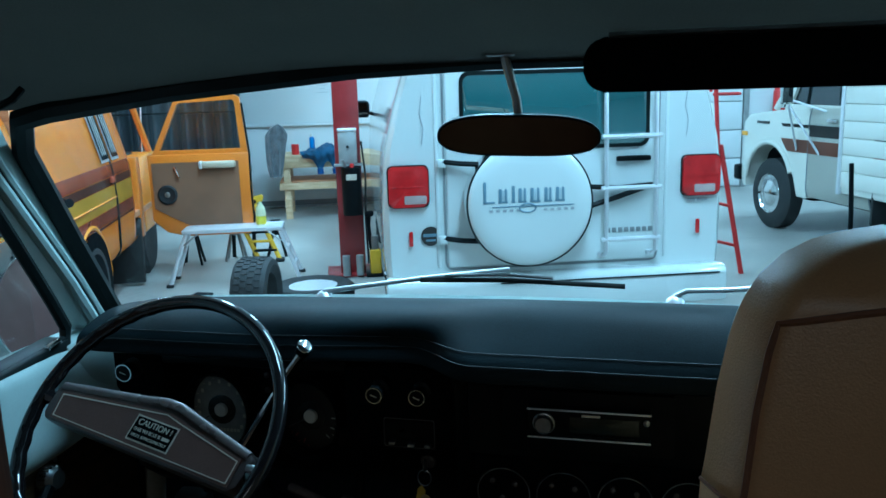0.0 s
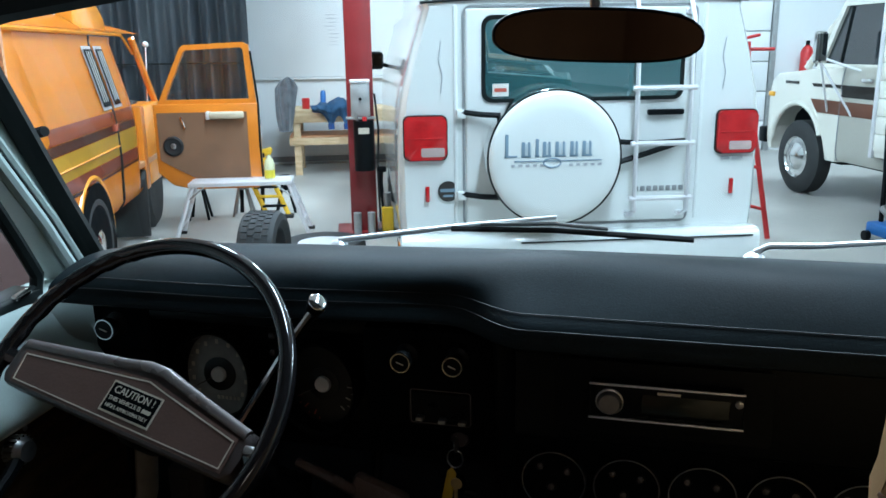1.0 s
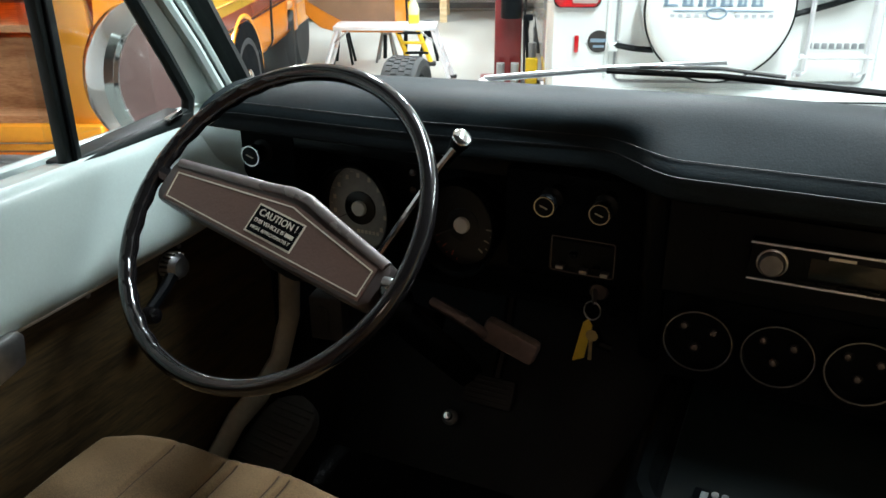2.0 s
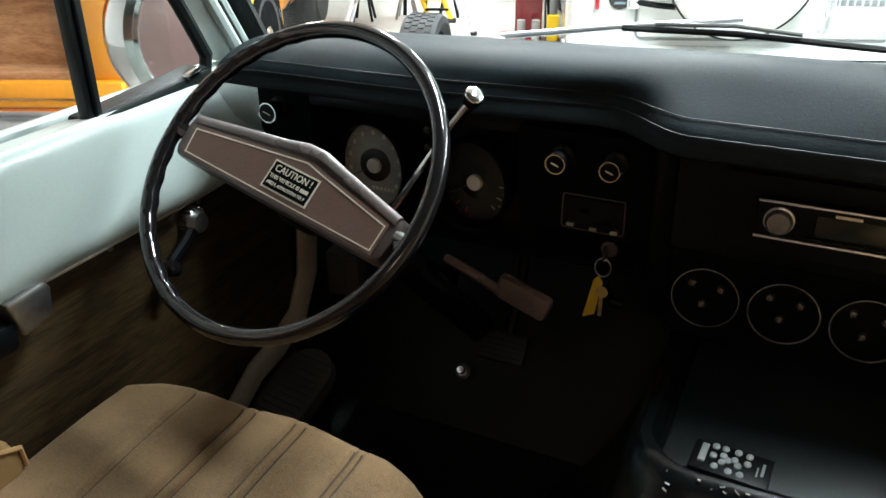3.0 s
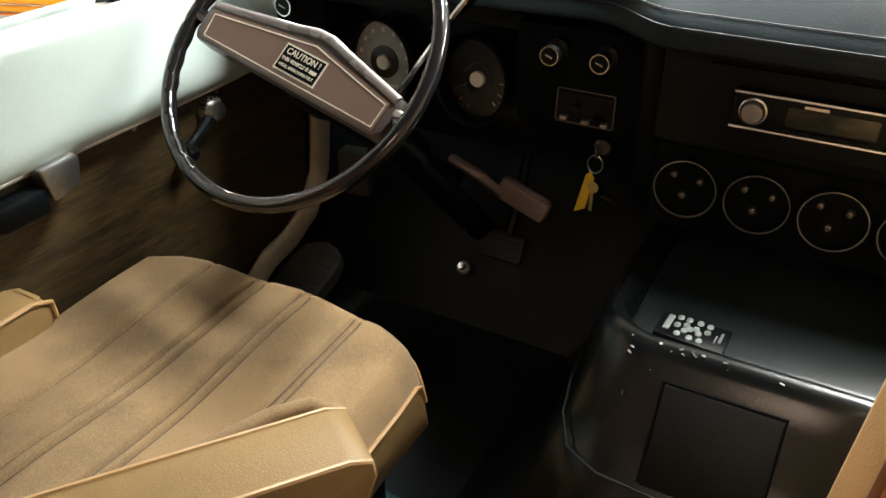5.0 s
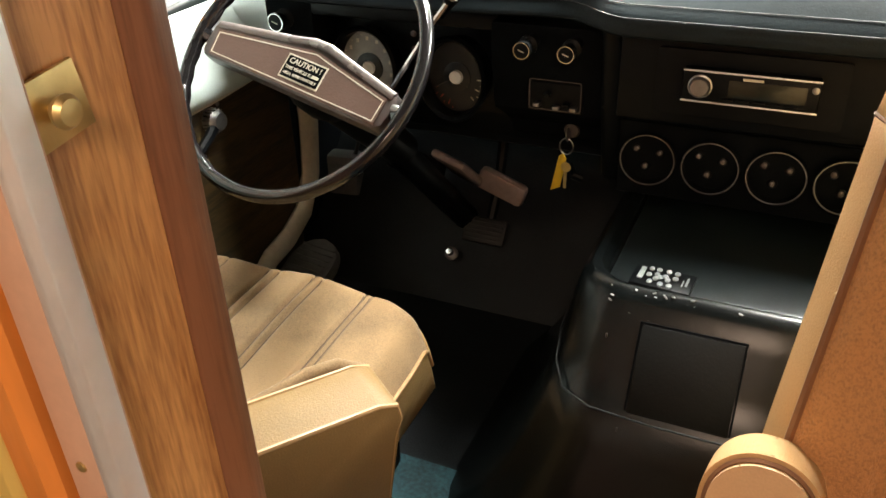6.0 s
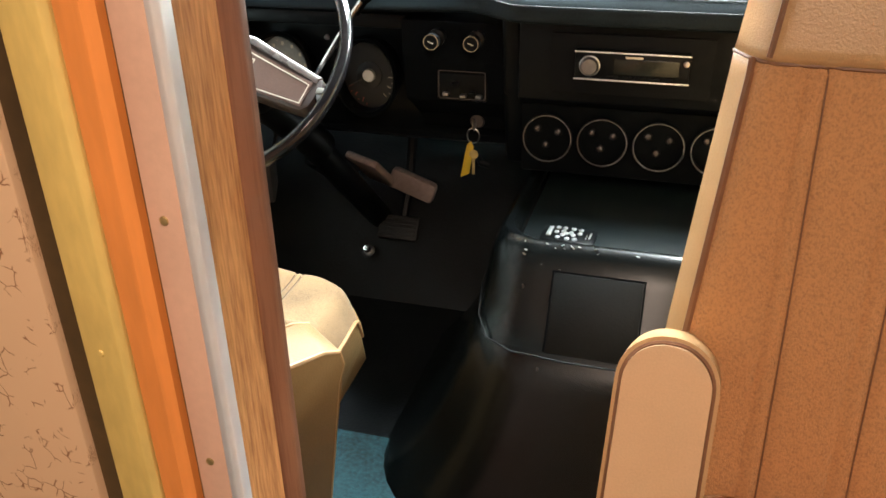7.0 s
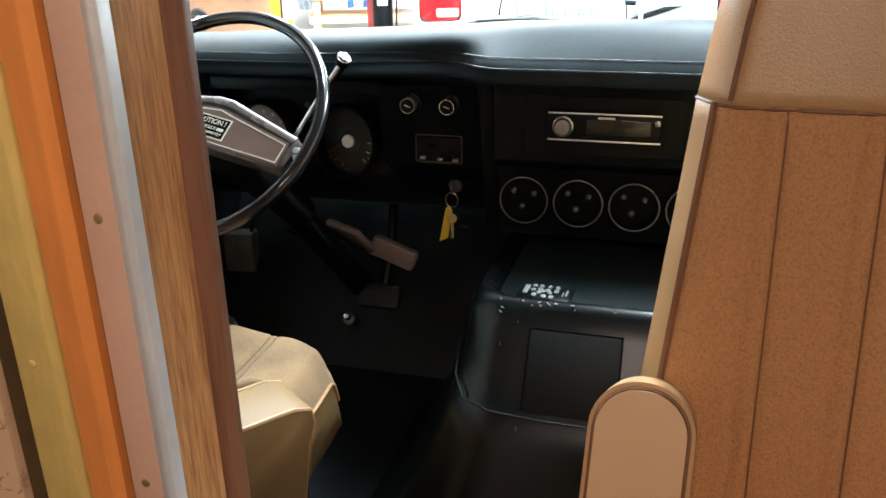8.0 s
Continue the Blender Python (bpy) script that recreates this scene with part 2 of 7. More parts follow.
M = {
    "mint": surf("mint_paint", (0.49, 0.58, 0.56), 0.32, var=0.05, scale=4, fine=260, bump=0.02, coat=0.15),
    "jamb": surf("cream_jamb_paint", (0.62, 0.57, 0.48), 0.4, var=0.12, scale=9, bump=0.04),
    "vinyl": surf("black_grained_vinyl", (0.008, 0.008, 0.009), 0.42, var=0.18, scale=5, fine=520, bump=0.3, spec=0.3),
    "padvinyl": surf("black_pad_vinyl", (0.0098, 0.0148, 0.0175), 0.52, var=0.38, scale=5, fine=420, bump=0.10, spec=0.085),
    "blackplastic": surf("black_plastic", (0.0030, 0.0042, 0.0054), 0.40, var=0.2, scale=8, fine=300, bump=0.08, spec=0.14),
    "matteblack": surf("matte_black", (0.0030, 0.0042, 0.0054), 0.75, var=0.3, scale=9, bump=0.1, spec=0.05),
    "cover": surf("engine_cover_black", (0.0030, 0.0044, 0.0048), 0.24, var=0.25, scale=7, fine=260, bump=0.05, spec=0.36, dirt=(0.002, 0.0026, 0.0027)),
    # lighter teal base than the cover, painting in the tray's cool sheen
    "tray": surf("teal_sheen_tray", (0.006, 0.011, 0.012), 0.34, var=0.3, scale=6, fine=200, bump=0.05, spec=0.6),
    "hatch": surf("engine_hatch_black", (0.0045, 0.0060, 0.0066), 0.6, var=0.25, scale=9, fine=260, bump=0.08, spec=0.2),
    "rim": surf("glossy_black_rim", (0.010, 0.009, 0.010), 0.12, var=0.1, bump=0.0, coat=0.5),
    "rubber": surf("rubber", (0.015, 0.015, 0.015), 0.62, var=0.25, scale=12, fine=160, bump=0.2),
    "tread": surf("tyre_rubber", (0.022, 0.023, 0.024), 0.7, var=0.25, scale=12, fine=120, bump=0.3),
    "gasket": surf("window_gasket", (0.008, 0.011, 0.011), 0.45, var=0.2, bump=0.08, spec=0.2),
    "brownpad": surf("brown_grained_plate", (0.115, 0.066, 0.052), 0.45, var=0.1, scale=6, fine=300, bump=0.15),
    "padgrey": surf("dark_pewter_plastic", (0.075, 0.062, 0.06), 0.33, var=0.12, scale=8, bump=0.06),
    # top edge of the horn bar, paler and more metallic than padgrey
    "toppewter": surf("pale_pewter_edge", (0.22, 0.19, 0.19), 0.28, 0.3, var=0.1, scale=8, bump=0.05),
    "boxgrey": surf("grey_box_and_lit_rubber", (0.10, 0.10, 0.10), 0.5, var=0.15, bump=0.05),
    "chrome": surf("chrome", (0.72, 0.72, 0.72), 0.12, 1.0, var=0.06, bump=0.0),
    "dullmetal": surf("dull_metal", (0.42, 0.42, 0.42), 0.38, 1.0, var=0.15, bump=0.05),
    "alu": surf("aluminium_trim", (0.86, 0.86, 0.89), 0.40, 0.6, var=0.04, scale=12, bump=0.03),
    "brass": surf("brass", (0.62, 0.47, 0.22), 0.4, 0.8, var=0.2, scale=30, bump=0.05),
    "white": surf("white_plastic", (0.72, 0.70, 0.66), 0.4, var=0.05, bump=0.02),
    "print": surf("cream_print", (0.62, 0.56, 0.46), 0.5, var=0.05, bump=0.0),
    "redprint": surf("red_print", (0.45, 0.08, 0.05), 0.5, var=0.05, bump=0.0),
    "dialdark": surf("dark_gauge_face", (0.006, 0.0065, 0.0075), 0.35, var=0.2, scale=20, bump=0.02),
    "gaugeface": surf("grey_gauge_face", (0.30, 0.30, 0.285), 0.5, var=0.12, scale=20, bump=0.02),
    "lcd": surf("grey_green_display", (0.02, 0.022, 0.017), 0.15, var=0.1, bump=0.0),
    "doorwood": wood("walnut_door_board", (0.012, 0.008, 0.003), (0.070, 0.044, 0.017), (40, 3.0, 26), 0.5),
    "jambwood": wood("oak_print_trim", (0.27, 0.10, 0.032), (0.62, 0.31, 0.12), (60, 60, 5.0), 0.42),
    "jambedge": wood("dark_oak_edge", (0.12, 0.043, 0.02), (0.21, 0.085, 0.042), (60, 60, 3.0), 0.5),
    "velour": cloth("tan_velour", (0.210, 0.128, 0.062), 520, 8, 0.26, 0.08, 0.3),
    "weave": cloth("rust_woven_cloth", (0.51, 0.245, 0.10), 520, 260, 0.13, 0.15, 0.9, (1, 1, 0.6)),
    # paler copy of tanvinyl; lamp light from above is in its colour
    "armvinyl": surf("lit_tan_vinyl", (0.70, 0.46, 0.27), 0.3, var=0.06, scale=6, fine=420, bump=0.08, coat=0.15),
    # darker copy of tanvinyl; shade on the driver's seat is in its colour
    "seatvinyl": surf("dimmed_tan_vinyl", (0.25, 0.152, 0.062), 0.45, var=0.14, scale=5, fine=420, bump=0.16, coat=0.0, spec=0.35),
    "tanvinyl": surf("tan_vinyl", (0.54, 0.325, 0.155), 0.34, var=0.08, scale=5, fine=420, bump=0.16, coat=0.05),
    "piping": surf("tan_piping", (0.44, 0.26, 0.12), 0.4, var=0.1, bump=0.05),
    "seamtan": surf("dark_tan_thread", (0.085, 0.045, 0.018), 0.7, var=0.1, bump=0.05),
    "pipingbrown": surf("brown_piping", (0.22, 0.10, 0.05), 0.45, var=0.1, bump=0.05),
    "carpet": cloth("teal_carpet", (0.006, 0.034, 0.042), 130, 9, 0.40, 0.02, 1.0),
    "mat": surf("black_rubber_mat", (0.008, 0.0095, 0.0105), 0.42, var=0.3, scale=8, fine=200, bump=0.2, spec=0.16),
    "headliner": surf("grey_headliner", (0.11, 0.105, 0.09), 0.85, var=0.1, scale=6, fine=300, bump=0.2),
    "column": surf("mauve_grey_metal", (0.36, 0.28, 0.26), 0.5, var=0.15, scale=9, bump=0.08),
    "pinktrim": surf("pinkish_plastic_trim", (0.66, 0.42, 0.31), 0.42, var=0.06, scale=10, fine=200, bump=0.05),
    "orangetrim": surf("orange_trim", (0.84, 0.30, 0.075), 0.3, var=0.14, scale=8, fine=120, bump=0.12, stretch=(1, 1, 0.15)),
    "yellowtrim": surf("mustard_trim", (0.74, 0.54, 0.17), 0.45, var=0.12, scale=8, fine=160, bump=0.1, stretch=(1, 1, 0.3)),
    # dark brown for the partition gaps, their shade put into the colour
    "browngap": surf("recess_shade_brown", (0.075, 0.042, 0.012), 0.7, var=0.2, bump=0.1),
    "paper": wallpaper("twig_wallpaper"),
    "panelbeige": surf("beige_coach_panel", (0.46, 0.34, 0.23), 0.6, var=0.08, bump=0.05),
    "mirror": surf("mirror_glass", (0.20, 0.155, 0.125), 0.03, 1.0, var=0.02, bump=0.0),
    # one satin brown over the whole side mirror face
    "mirrorbrown": surf("brown_mirror_face", (0.20, 0.125, 0.115), 0.22, 0.2, var=0.05, scale=8, bump=0.0),
    "tagyellow": surf("yellow_key_tag", (0.62, 0.42, 0.03), 0.45, var=0.1, bump=0.03),
    "remotekeys": surf("pale_remote_keys", (0.24, 0.27, 0.27), 0.4, var=0.08, bump=0.0),
    "concrete": surf("worn_concrete", (0.40, 0.385, 0.355), 0.42, var=0.16, scale=0.9, fine=16, bump=0.06),
    "wallwhite": surf("white_wall_paint", (0.80, 0.81, 0.81), 0.6, var=0.04, scale=1.5, fine=60, bump=0.04),
    "ceilwhite": surf("white_ceiling", (0.7, 0.71, 0.72), 0.8, var=0.05, scale=2, bump=0.05),
    "curtain": surf("dark_grey_vinyl_curtain", (0.075, 0.085, 0.098), 0.4, var=0.25, scale=2, fine=40, bump=0.05, stretch=(4, 4, 0.4)),
    "skirt": surf("grey_skirting", (0.28, 0.29, 0.3), 0.6, var=0.1, bump=0.05),
    "vanwhite": surf("white_van_paint", (0.79, 0.82, 0.81), 0.13, var=0.03, scale=1.5, fine=30, bump=0.01, coat=0.6),
    "vanorange": surf("orange_van_paint", (0.90, 0.34, 0.028), 0.2, var=0.06, scale=1.3, fine=30, bump=0.01, coat=0.2),
    "vandoor": surf("orange_door_paint", (0.72, 0.23, 0.017), 0.3, var=0.08, scale=2, bump=0.02, coat=0.3),
    "striperust": surf("rust_stripe", (0.36, 0.085, 0.045), 0.22, var=0.08, scale=3, bump=0.0, coat=0.4),
    "stripebrown": surf("brown_stripe", (0.115, 0.045, 0.035), 0.22, var=0.08, scale=3, bump=0.0, coat=0.4),
    "stripeyellow": surf("yellow_stripe", (0.74, 0.47, 0.055), 0.22, var=0.06, scale=3, bump=0.0, coat=0.4),
    "stripeblack": surf("black_stripe", (0.05, 0.045, 0.042), 0.25, var=0.1, scale=3, bump=0.0),
    "stripewood": surf("red_brown_stripe", (0.25, 0.10, 0.06), 0.3, var=0.1, scale=3, bump=0.0),
    "navy": surf("navy_stripe", (0.03, 0.07, 0.22), 0.25, var=0.05, bump=0.0),
    "paleblue": surf("grey_blue_print", (0.20, 0.28, 0.36), 0.35, var=0.05, bump=0.0),
    "cream": surf("cream_motorhome_paint", (0.74, 0.72, 0.64), 0.22, var=0.04, scale=1.5, bump=0.01, coat=0.4),
    "lampred": surf("red_lamp_lens", (0.55, 0.015, 0.018), 0.12, var=0.15, scale=14, fine=120, bump=0.12, coat=0.6),
    "lampclear": surf("clear_lamp_lens", (0.55, 0.42, 0.40), 0.15, var=0.1, bump=0.08, coat=0.4),
    "amber": surf("amber_lens", (0.8, 0.4, 0.03), 0.2, var=0.08, bump=0.05),
    "teal_glass": glass("tinted_teal_glass", (0.05, 0.14, 0.15), 0.3, clear=False),
    "darkglass": glass("dark_glass", (0.02, 0.025, 0.03), 0.14, clear=False),
    "clearglass": glass("clear_glass", (0.97, 0.985, 0.98), 0.04),
    "postred": surf("red_lift_paint", (0.235, 0.022, 0.024), 0.33, var=0.15, scale=3, fine=60, bump=0.04, coat=0.2),
    "brightred": surf("red_tool_paint", (0.55, 0.03, 0.03), 0.35, var=0.1, bump=0.03),
    "galv": surf("galvanised_box", (0.45, 0.46, 0.46), 0.45, 0.6, var=0.12, scale=14, bump=0.05),
    "pine": wood("pine_lumber", (0.52, 0.36, 0.19), (0.74, 0.57, 0.35), (3, 22, 22), 0.7, 0.0),
    "ply": wood("plywood", (0.44, 0.19, 0.08), (0.66, 0.36, 0.18), (4, 20, 20), 0.7, 0.0),
    "denim": cloth("blue_denim", (0.05, 0.12, 0.235), 160, 9, 0.25, 0.2, 0.6),
    "greycloth": cloth("grey_cloth", (0.11, 0.115, 0.125), 160, 12, 0.3, 0.2, 0.6),
    "speaker": surf("speaker_black", (0.012, 0.012, 0.013), 0.6, var=0.2, fine=400, bump=0.3),
    "doorcard": surf("worn_brown_door_card", (0.20, 0.105, 0.055), 0.65, var=0.2, scale=3, fine=80, bump=0.1),
    "creamvinyl": surf("cream_armrest", (0.58, 0.50, 0.36), 0.5, var=0.1, bump=0.05),
    "toolyellow": surf("yellow_tool_paint", (0.72, 0.46, 0.02), 0.4, var=0.12, bump=0.03),
    "bottle": surf("frosted_bottle", (0.70, 0.70, 0.45), 0.35, var=0.08, bump=0.02),
    "liquid": surf("yellow_cleaner", (0.72, 0.62, 0.05), 0.3, var=0.05, bump=0.0),
    "paleink": surf("pale_blue_grey_print", (0.50, 0.56, 0.60), 0.4, var=0.05, bump=0.0),
    "ink": surf("faint_wall_ink", (0.42, 0.44, 0.47), 0.7, var=0.1, bump=0.0),
    "blue": surf("blue_plastic", (0.03, 0.14, 0.42), 0.4, var=0.1, bump=0.02),
    "extbrown": surf("brown_coach_paint", (0.30, 0.20, 0.17), 0.35, var=0.06, bump=0.02),
}


# ---- mesh tools ----
def thing(name, m, label, category, group="", kind=""):
    ob = new(name)
    ob.matrix_world = m
    return tagged(ob, label, category, group, kind)


def part(name, bm, material, parent=None, label="", smooth=True):
    """One mesh from a bmesh, under a thing or a part."""
    bmesh.ops.recalc_face_normals(bm, faces=bm.faces)
    me = bpy.data.meshes.new(name)
    for f in bm.faces:
        f.smooth = smooth
    bm.to_mesh(me)
    bm.free()
    me.materials.append(M[material])
    if smooth:
        me.set_sharp_from_angle(angle=radians(38))
    ob = new(name, me)
    if parent is not None:
        ob.parent = parent
    if label:
        tagged(ob, label)
    return ob


def single(name, bm, material, m, label, category, group="", kind="", smooth=True):
    ob = part(name, bm, material, None, "", smooth)
    ob.matrix_world = m
    return tagged(ob, label, category, group, kind)


def box(bm, c, s, bev=0.0, m=None, seg=2):
    r = bmesh.ops.create_cube(bm, size=1.0)
    vs = r["verts"]
    for v in vs:
        v.co = Vector((v.co.x * s[0], v.co.y * s[1], v.co.z * s[2]))
    if bev:
        es = list({e for v in vs for e in v.link_edges})
        out = bmesh.ops.bevel(bm, geom=es, offset=min(bev, 0.49 * min(s)), segments=seg, profile=0.5, affect="EDGES")
        vs = list({v for f in out["faces"] for v in f.verts} | {v for v in vs if v.is_valid})
    t = Matrix.Translation(c) @ (m or Matrix())
    for v in vs:
        v.co = t @ v.co
    return bm


def B(c, s, bev=0.0, m=None, seg=2):
    return box(bmesh.new(), c, s, bev, m, seg)


def basis(d):
    d = Vector(d).normalized()
    a = Vector((0, 0, 1)) if abs(d.z) < 0.95 else Vector((1, 0, 0))
    x = a.cross(d).normalized()
    return x, d.cross(x).normalized(), d


def ring_faces(bm, rings, closed=False, caps=True):
    n = len(rings[0])
    pairs = list(zip(rings, rings[1:])) + ([(rings[-1], rings[0])] if closed else [])
    for a, b in pairs:
        for i in range(n):
            bm.faces.new((a[i], a[(i + 1) % n], b[(i + 1) % n], b[i]))
    if caps and not closed:
        bm.faces.new(list(reversed(rings[0])))
        bm.faces.new(rings[-1])


def lathe(bm, prof, o, d, seg=24, caps=True):
    """Rings of (radius, height along d) round the axis d through o."""
    x, y, z = basis(d)
    o = Vector(o)
    rings = []
    for r, h in prof:
        r = max(r, 1e-4)
        rings.append([bm.verts.new(o + z * h + (x * math.cos(2 * math.pi * i / seg) + y * math.sin(2 * math.pi * i / seg)) * r) for i in range(seg)])
    ring_faces(bm, rings, caps=caps)
    return bm


def L(prof, o, d, seg=24, caps=True):
    return lathe(bmesh.new(), prof, o, d, seg, caps)


def cyl(bm, a, b, r, r2=None, seg=14):
    d = Vector(b) - Vector(a)
    return lathe(bm, [(r, 0), (r2 or r, d.length)], a, d, seg)


def C(a, b, r, r2=None, seg=14):
    return cyl(bmesh.new(), a, b, r, r2, seg)


def tube(bm, pts, r, seg=8, closed=False):
    pts = [Vector(p) for p in pts]
    rings, n = [], len(pts)
    x = None
    for i, p in enumerate(pts):
        d = (pts[(i + 1) % n] - pts[i - 1]) if closed else (pts[min(i + 1, n - 1)] - pts[max(i - 1, 0)])
        d.normalize()
        x = basis(d)[0] if x is None else (x - d * x.dot(d)).normalized()
        y = d.cross(x)
        rr = r(i / max(1, n - 1)) if callable(r) else r
        rings.append([bm.verts.new(p + (x * math.cos(2 * math.pi * k / seg) + y * math.sin(2 * math.pi * k / seg)) * rr) for k in range(seg)])
    ring_faces(bm, rings, closed)
    return bm


def TB(pts, r, seg=8, closed=False):
    return tube(bmesh.new(), pts, r, seg, closed)


def prism(bm, poly, axis, a, b, bev=0.0):
    """A polygon, given in the two other axes in their order, drawn out along an axis from a to b."""
    k = "xyz".index(axis)

    def at(p, h):
        q = list(p)
        q.insert(k, h)
        return bm.verts.new(q)
    lo, hi = [at(p, a) for p in poly], [at(p, b) for p in poly]
    n = len(poly)
    fs = [bm.faces.new(lo), bm.faces.new(list(reversed(hi)))]
    for i in range(n):
        fs.append(bm.faces.new((lo[i], hi[i], hi[(i + 1) % n], lo[(i + 1) % n])))
    if bev:
        es = list({e for f in fs for e in f.edges})
        bmesh.ops.bevel(bm, geom=es, offset=bev, segments=2, profile=0.5, affect="EDGES")
    return bm


def P(poly, axis, a, b, bev=0.0):
    return prism(bmesh.new(), poly, axis, a, b, bev)


def sheet(fn, nu, nv, thick=0.0):
    """A surface fn(u, v) over the unit square; thick closes it downwards along its normals."""
    bm = bmesh.new()
    g = [[bm.verts.new(fn(i / nu, j / nv)) for j in range(nv + 1)] for i in range(nu + 1)]
    for i in range(nu):
        for j in range(nv):
            bm.faces.new((g[i][j], g[i + 1][j], g[i + 1][j + 1], g[i][j + 1]))
    if thick:
        bmesh.ops.solidify(bm, geom=bm.faces[:], thickness=thick)
    return bm


def frame_prism(outer, inner, axis, a, b):
    """A closed band between two like-numbered outlines."""
    bm = bmesh.new()
    k = "xyz".index(axis)

    def at(p, h):
        q = list(p)
        q.insert(k, h)
        return bm.verts.new(q)
    rings = [[at(p, a) for p in outer], [at(p, b) for p in outer], [at(p, b) for p in inner], [at(p, a) for p in inner]]
    ring_faces(bm, rings, closed=True)
    return bm


def rounded(x0, y0, x1, y1, r, n=5):
    pts = []
    for cx, cy, s in ((x1 - r, y1 - r, 0), (x0 + r, y1 - r, 90), (x0 + r, y0 + r, 180), (x1 - r, y0 + r, 270)):
        for i in range(n + 1):
            a = radians(s + 90 * i / n)
            pts.append((cx + r * math.cos(a), cy + r * math.sin(a)))
    return pts


def lettering(text, size, m, material, parent, depth=0.0006):
    """Words in the built-in font, as one mesh."""
    cu = bpy.data.curves.new("lettering", "FONT")
    cu.body, cu.size, cu.align_x, cu.align_y, cu.extrude = text, size, "CENTER", "CENTER", depth
    tmp = bpy.data.objects.new("lettering_source", cu)
    me = bpy.data.meshes.new_from_object(tmp)
    bpy.data.objects.remove(tmp)
    me.materials.append(M[material])
    ob = new("lettering", me)
    ob.parent, ob.matrix_local = parent, m
    return ob


def smooth01(a, b, x):
    t = min(1.0, max(0.0, (x - a) / (b - a)))
    return t * t * (3 - 2 * t)


def lerp_table(tab, x):
    for (a, u), (b, v) in zip(tab, tab[1:]):
        if x <= b:
            t = max(0.0, (x - a) / (b - a))
            return u + (v - u) * t
    return tab[-1][1]


I4 = Matrix()


# ---- camper cab: shell ----
XL, XR = -0.66, 1.12


def build_cab_shell():
    # floor, carpet, toe board, firewall
    single("floor", B((0.23, 0.06, 0.34), (1.9, 0.64, 0.04)), "mat", I4, "black rubber cab floor mat, scuffed and dusty", "floor", kind="structure")
    single("carpet", B((0.23, -1.63, 0.343), (2.0, 2.74, 0.05)), "carpet", I4, "teal cut-pile carpet in the coach", "carpet", kind="structure")
    single("toe_board", P([(0.22, 0.355), (0.60, 0.80), (0.64, 0.80), (0.26, 0.34)], "x", -0.72, 0.16), "mat", I4, "sloping black rubber toe board under the dash", "toe board", kind="structure")
    single("firewall", B((0.23, 0.66, 0.67), (1.9, 0.03, 0.70)), "matteblack", I4, "black firewall behind the dashboard", "firewall", kind="structure")
    single("kick_panel", P([(0.24, 0.36), (0.64, 0.36), (0.64, 1.04), (0.30, 1.04), (0.27, 0.7)], "x", -0.70, -0.655), "matteblack", I4, "black side panel beside the pedals", "panel", kind="structure")
    # driver's door jamb: cream painted post that curves into the sill
    pts = [(-0.635, 0.315, 1.03), (-0.635, 0.315, 0.90), (-0.635, 0.312, 0.72), (-0.634, 0.295, 0.60), (-0.632, 0.245, 0.52), (-0.628, 0.165, 0.485), (-0.622, 0.085, 0.475), (-0.618, 0.02, 0.44), (-0.615, -0.05, 0.38), (-0.615, -0.4, 0.355)]
    jb = TB(pts, lambda t: 0.034 - 0.008 * t, 12)
    for q in jb.verts:
        q.co.x = -0.648 + (q.co.x + 0.635) * 0.55
    single("door_jamb", jb, "jamb", I4, "cream painted door post and sill curving to the floor", "door jamb", kind="structure")
    # right side and coach shell: plain closing walls
    single("wall_right", B((1.17, -0.3, 0.85), (0.05, 1.9, 0.9)), "mint", I4, "mint painted passenger side panel", "wall", kind="structure")
    single("pillar_right", P([(0.27, 1.12), (0.21, 1.12), (-0.05, 1.62), (0.03, 1.62)], "x", 1.10, 1.18), "mint", I4, "mint painted windshield pillar", "pillar", kind="structure")
    # windshield pillar on the driver's side: mint, with a rib
    single("windshield_pillar", P([(0.215, 1.085), (0.150, 1.085), (0.085, 1.20), (-0.066, 1.415), (-0.17, 1.57), (-0.06, 1.60), (-0.012, 1.475), (0.141, 1.20)], "x", -0.70, -0.642, 0.006), "mint", I4, "mint painted windshield pillar with a pressed rib", "pillar", kind="structure")
    for dy, r, mat, lb in ((0.0, 0.011, "mint", "raised mint rib along the windshield pillar"), (0.026, 0.008, "mint", "narrow mint rib beside the windshield gasket"), (0.0145, 0.005, "gasket", "dark groove between the pillar ribs")):
        single("trim", TB([(-0.640, 0.160 + dy, 1.10), (-0.640, 0.100 + dy, 1.20), (-0.638, -0.050 + dy, 1.415), (-0.632, -0.140 + dy, 1.555)], r, 8), mat, I4, lb, "pillar rib", kind="structure")
    # header over the glass, headliner and roof
    single("header", sheet(lambda u, v: (XL + u * (XR - XL), lerp_table([(0, 0.0), (0.3, -0.06), (1, -0.42)], v), lerp_table([(0, 1.62), (0.12, 1.572), (0.3, 1.576), (1, 1.70)], v) - 0.06 * (1 - smooth01(0, 0.38, u)) * (1 - v)), 30, 10, 0.03), "headliner", I4, "grey padded header above the windshield", "header", kind="structure")
    single("ceiling", B((0.23, -0.72, 1.74), (1.9, 0.66, 0.05)), "headliner", I4, "grey fabric headliner of the cab", "ceiling", kind="structure")
    single("ceiling", B((0.23, -2.0, 2.06), (2.1, 2.0, 0.05)), "panelbeige", I4, "beige coach ceiling panel", "ceiling", kind="structure")
    single("wall_overcab", B((0.23, -1.03, 1.88), (2.1, 0.05, 0.34)), "panelbeige", I4, "beige bulkhead between cab roof and coach", "wall", kind="structure")
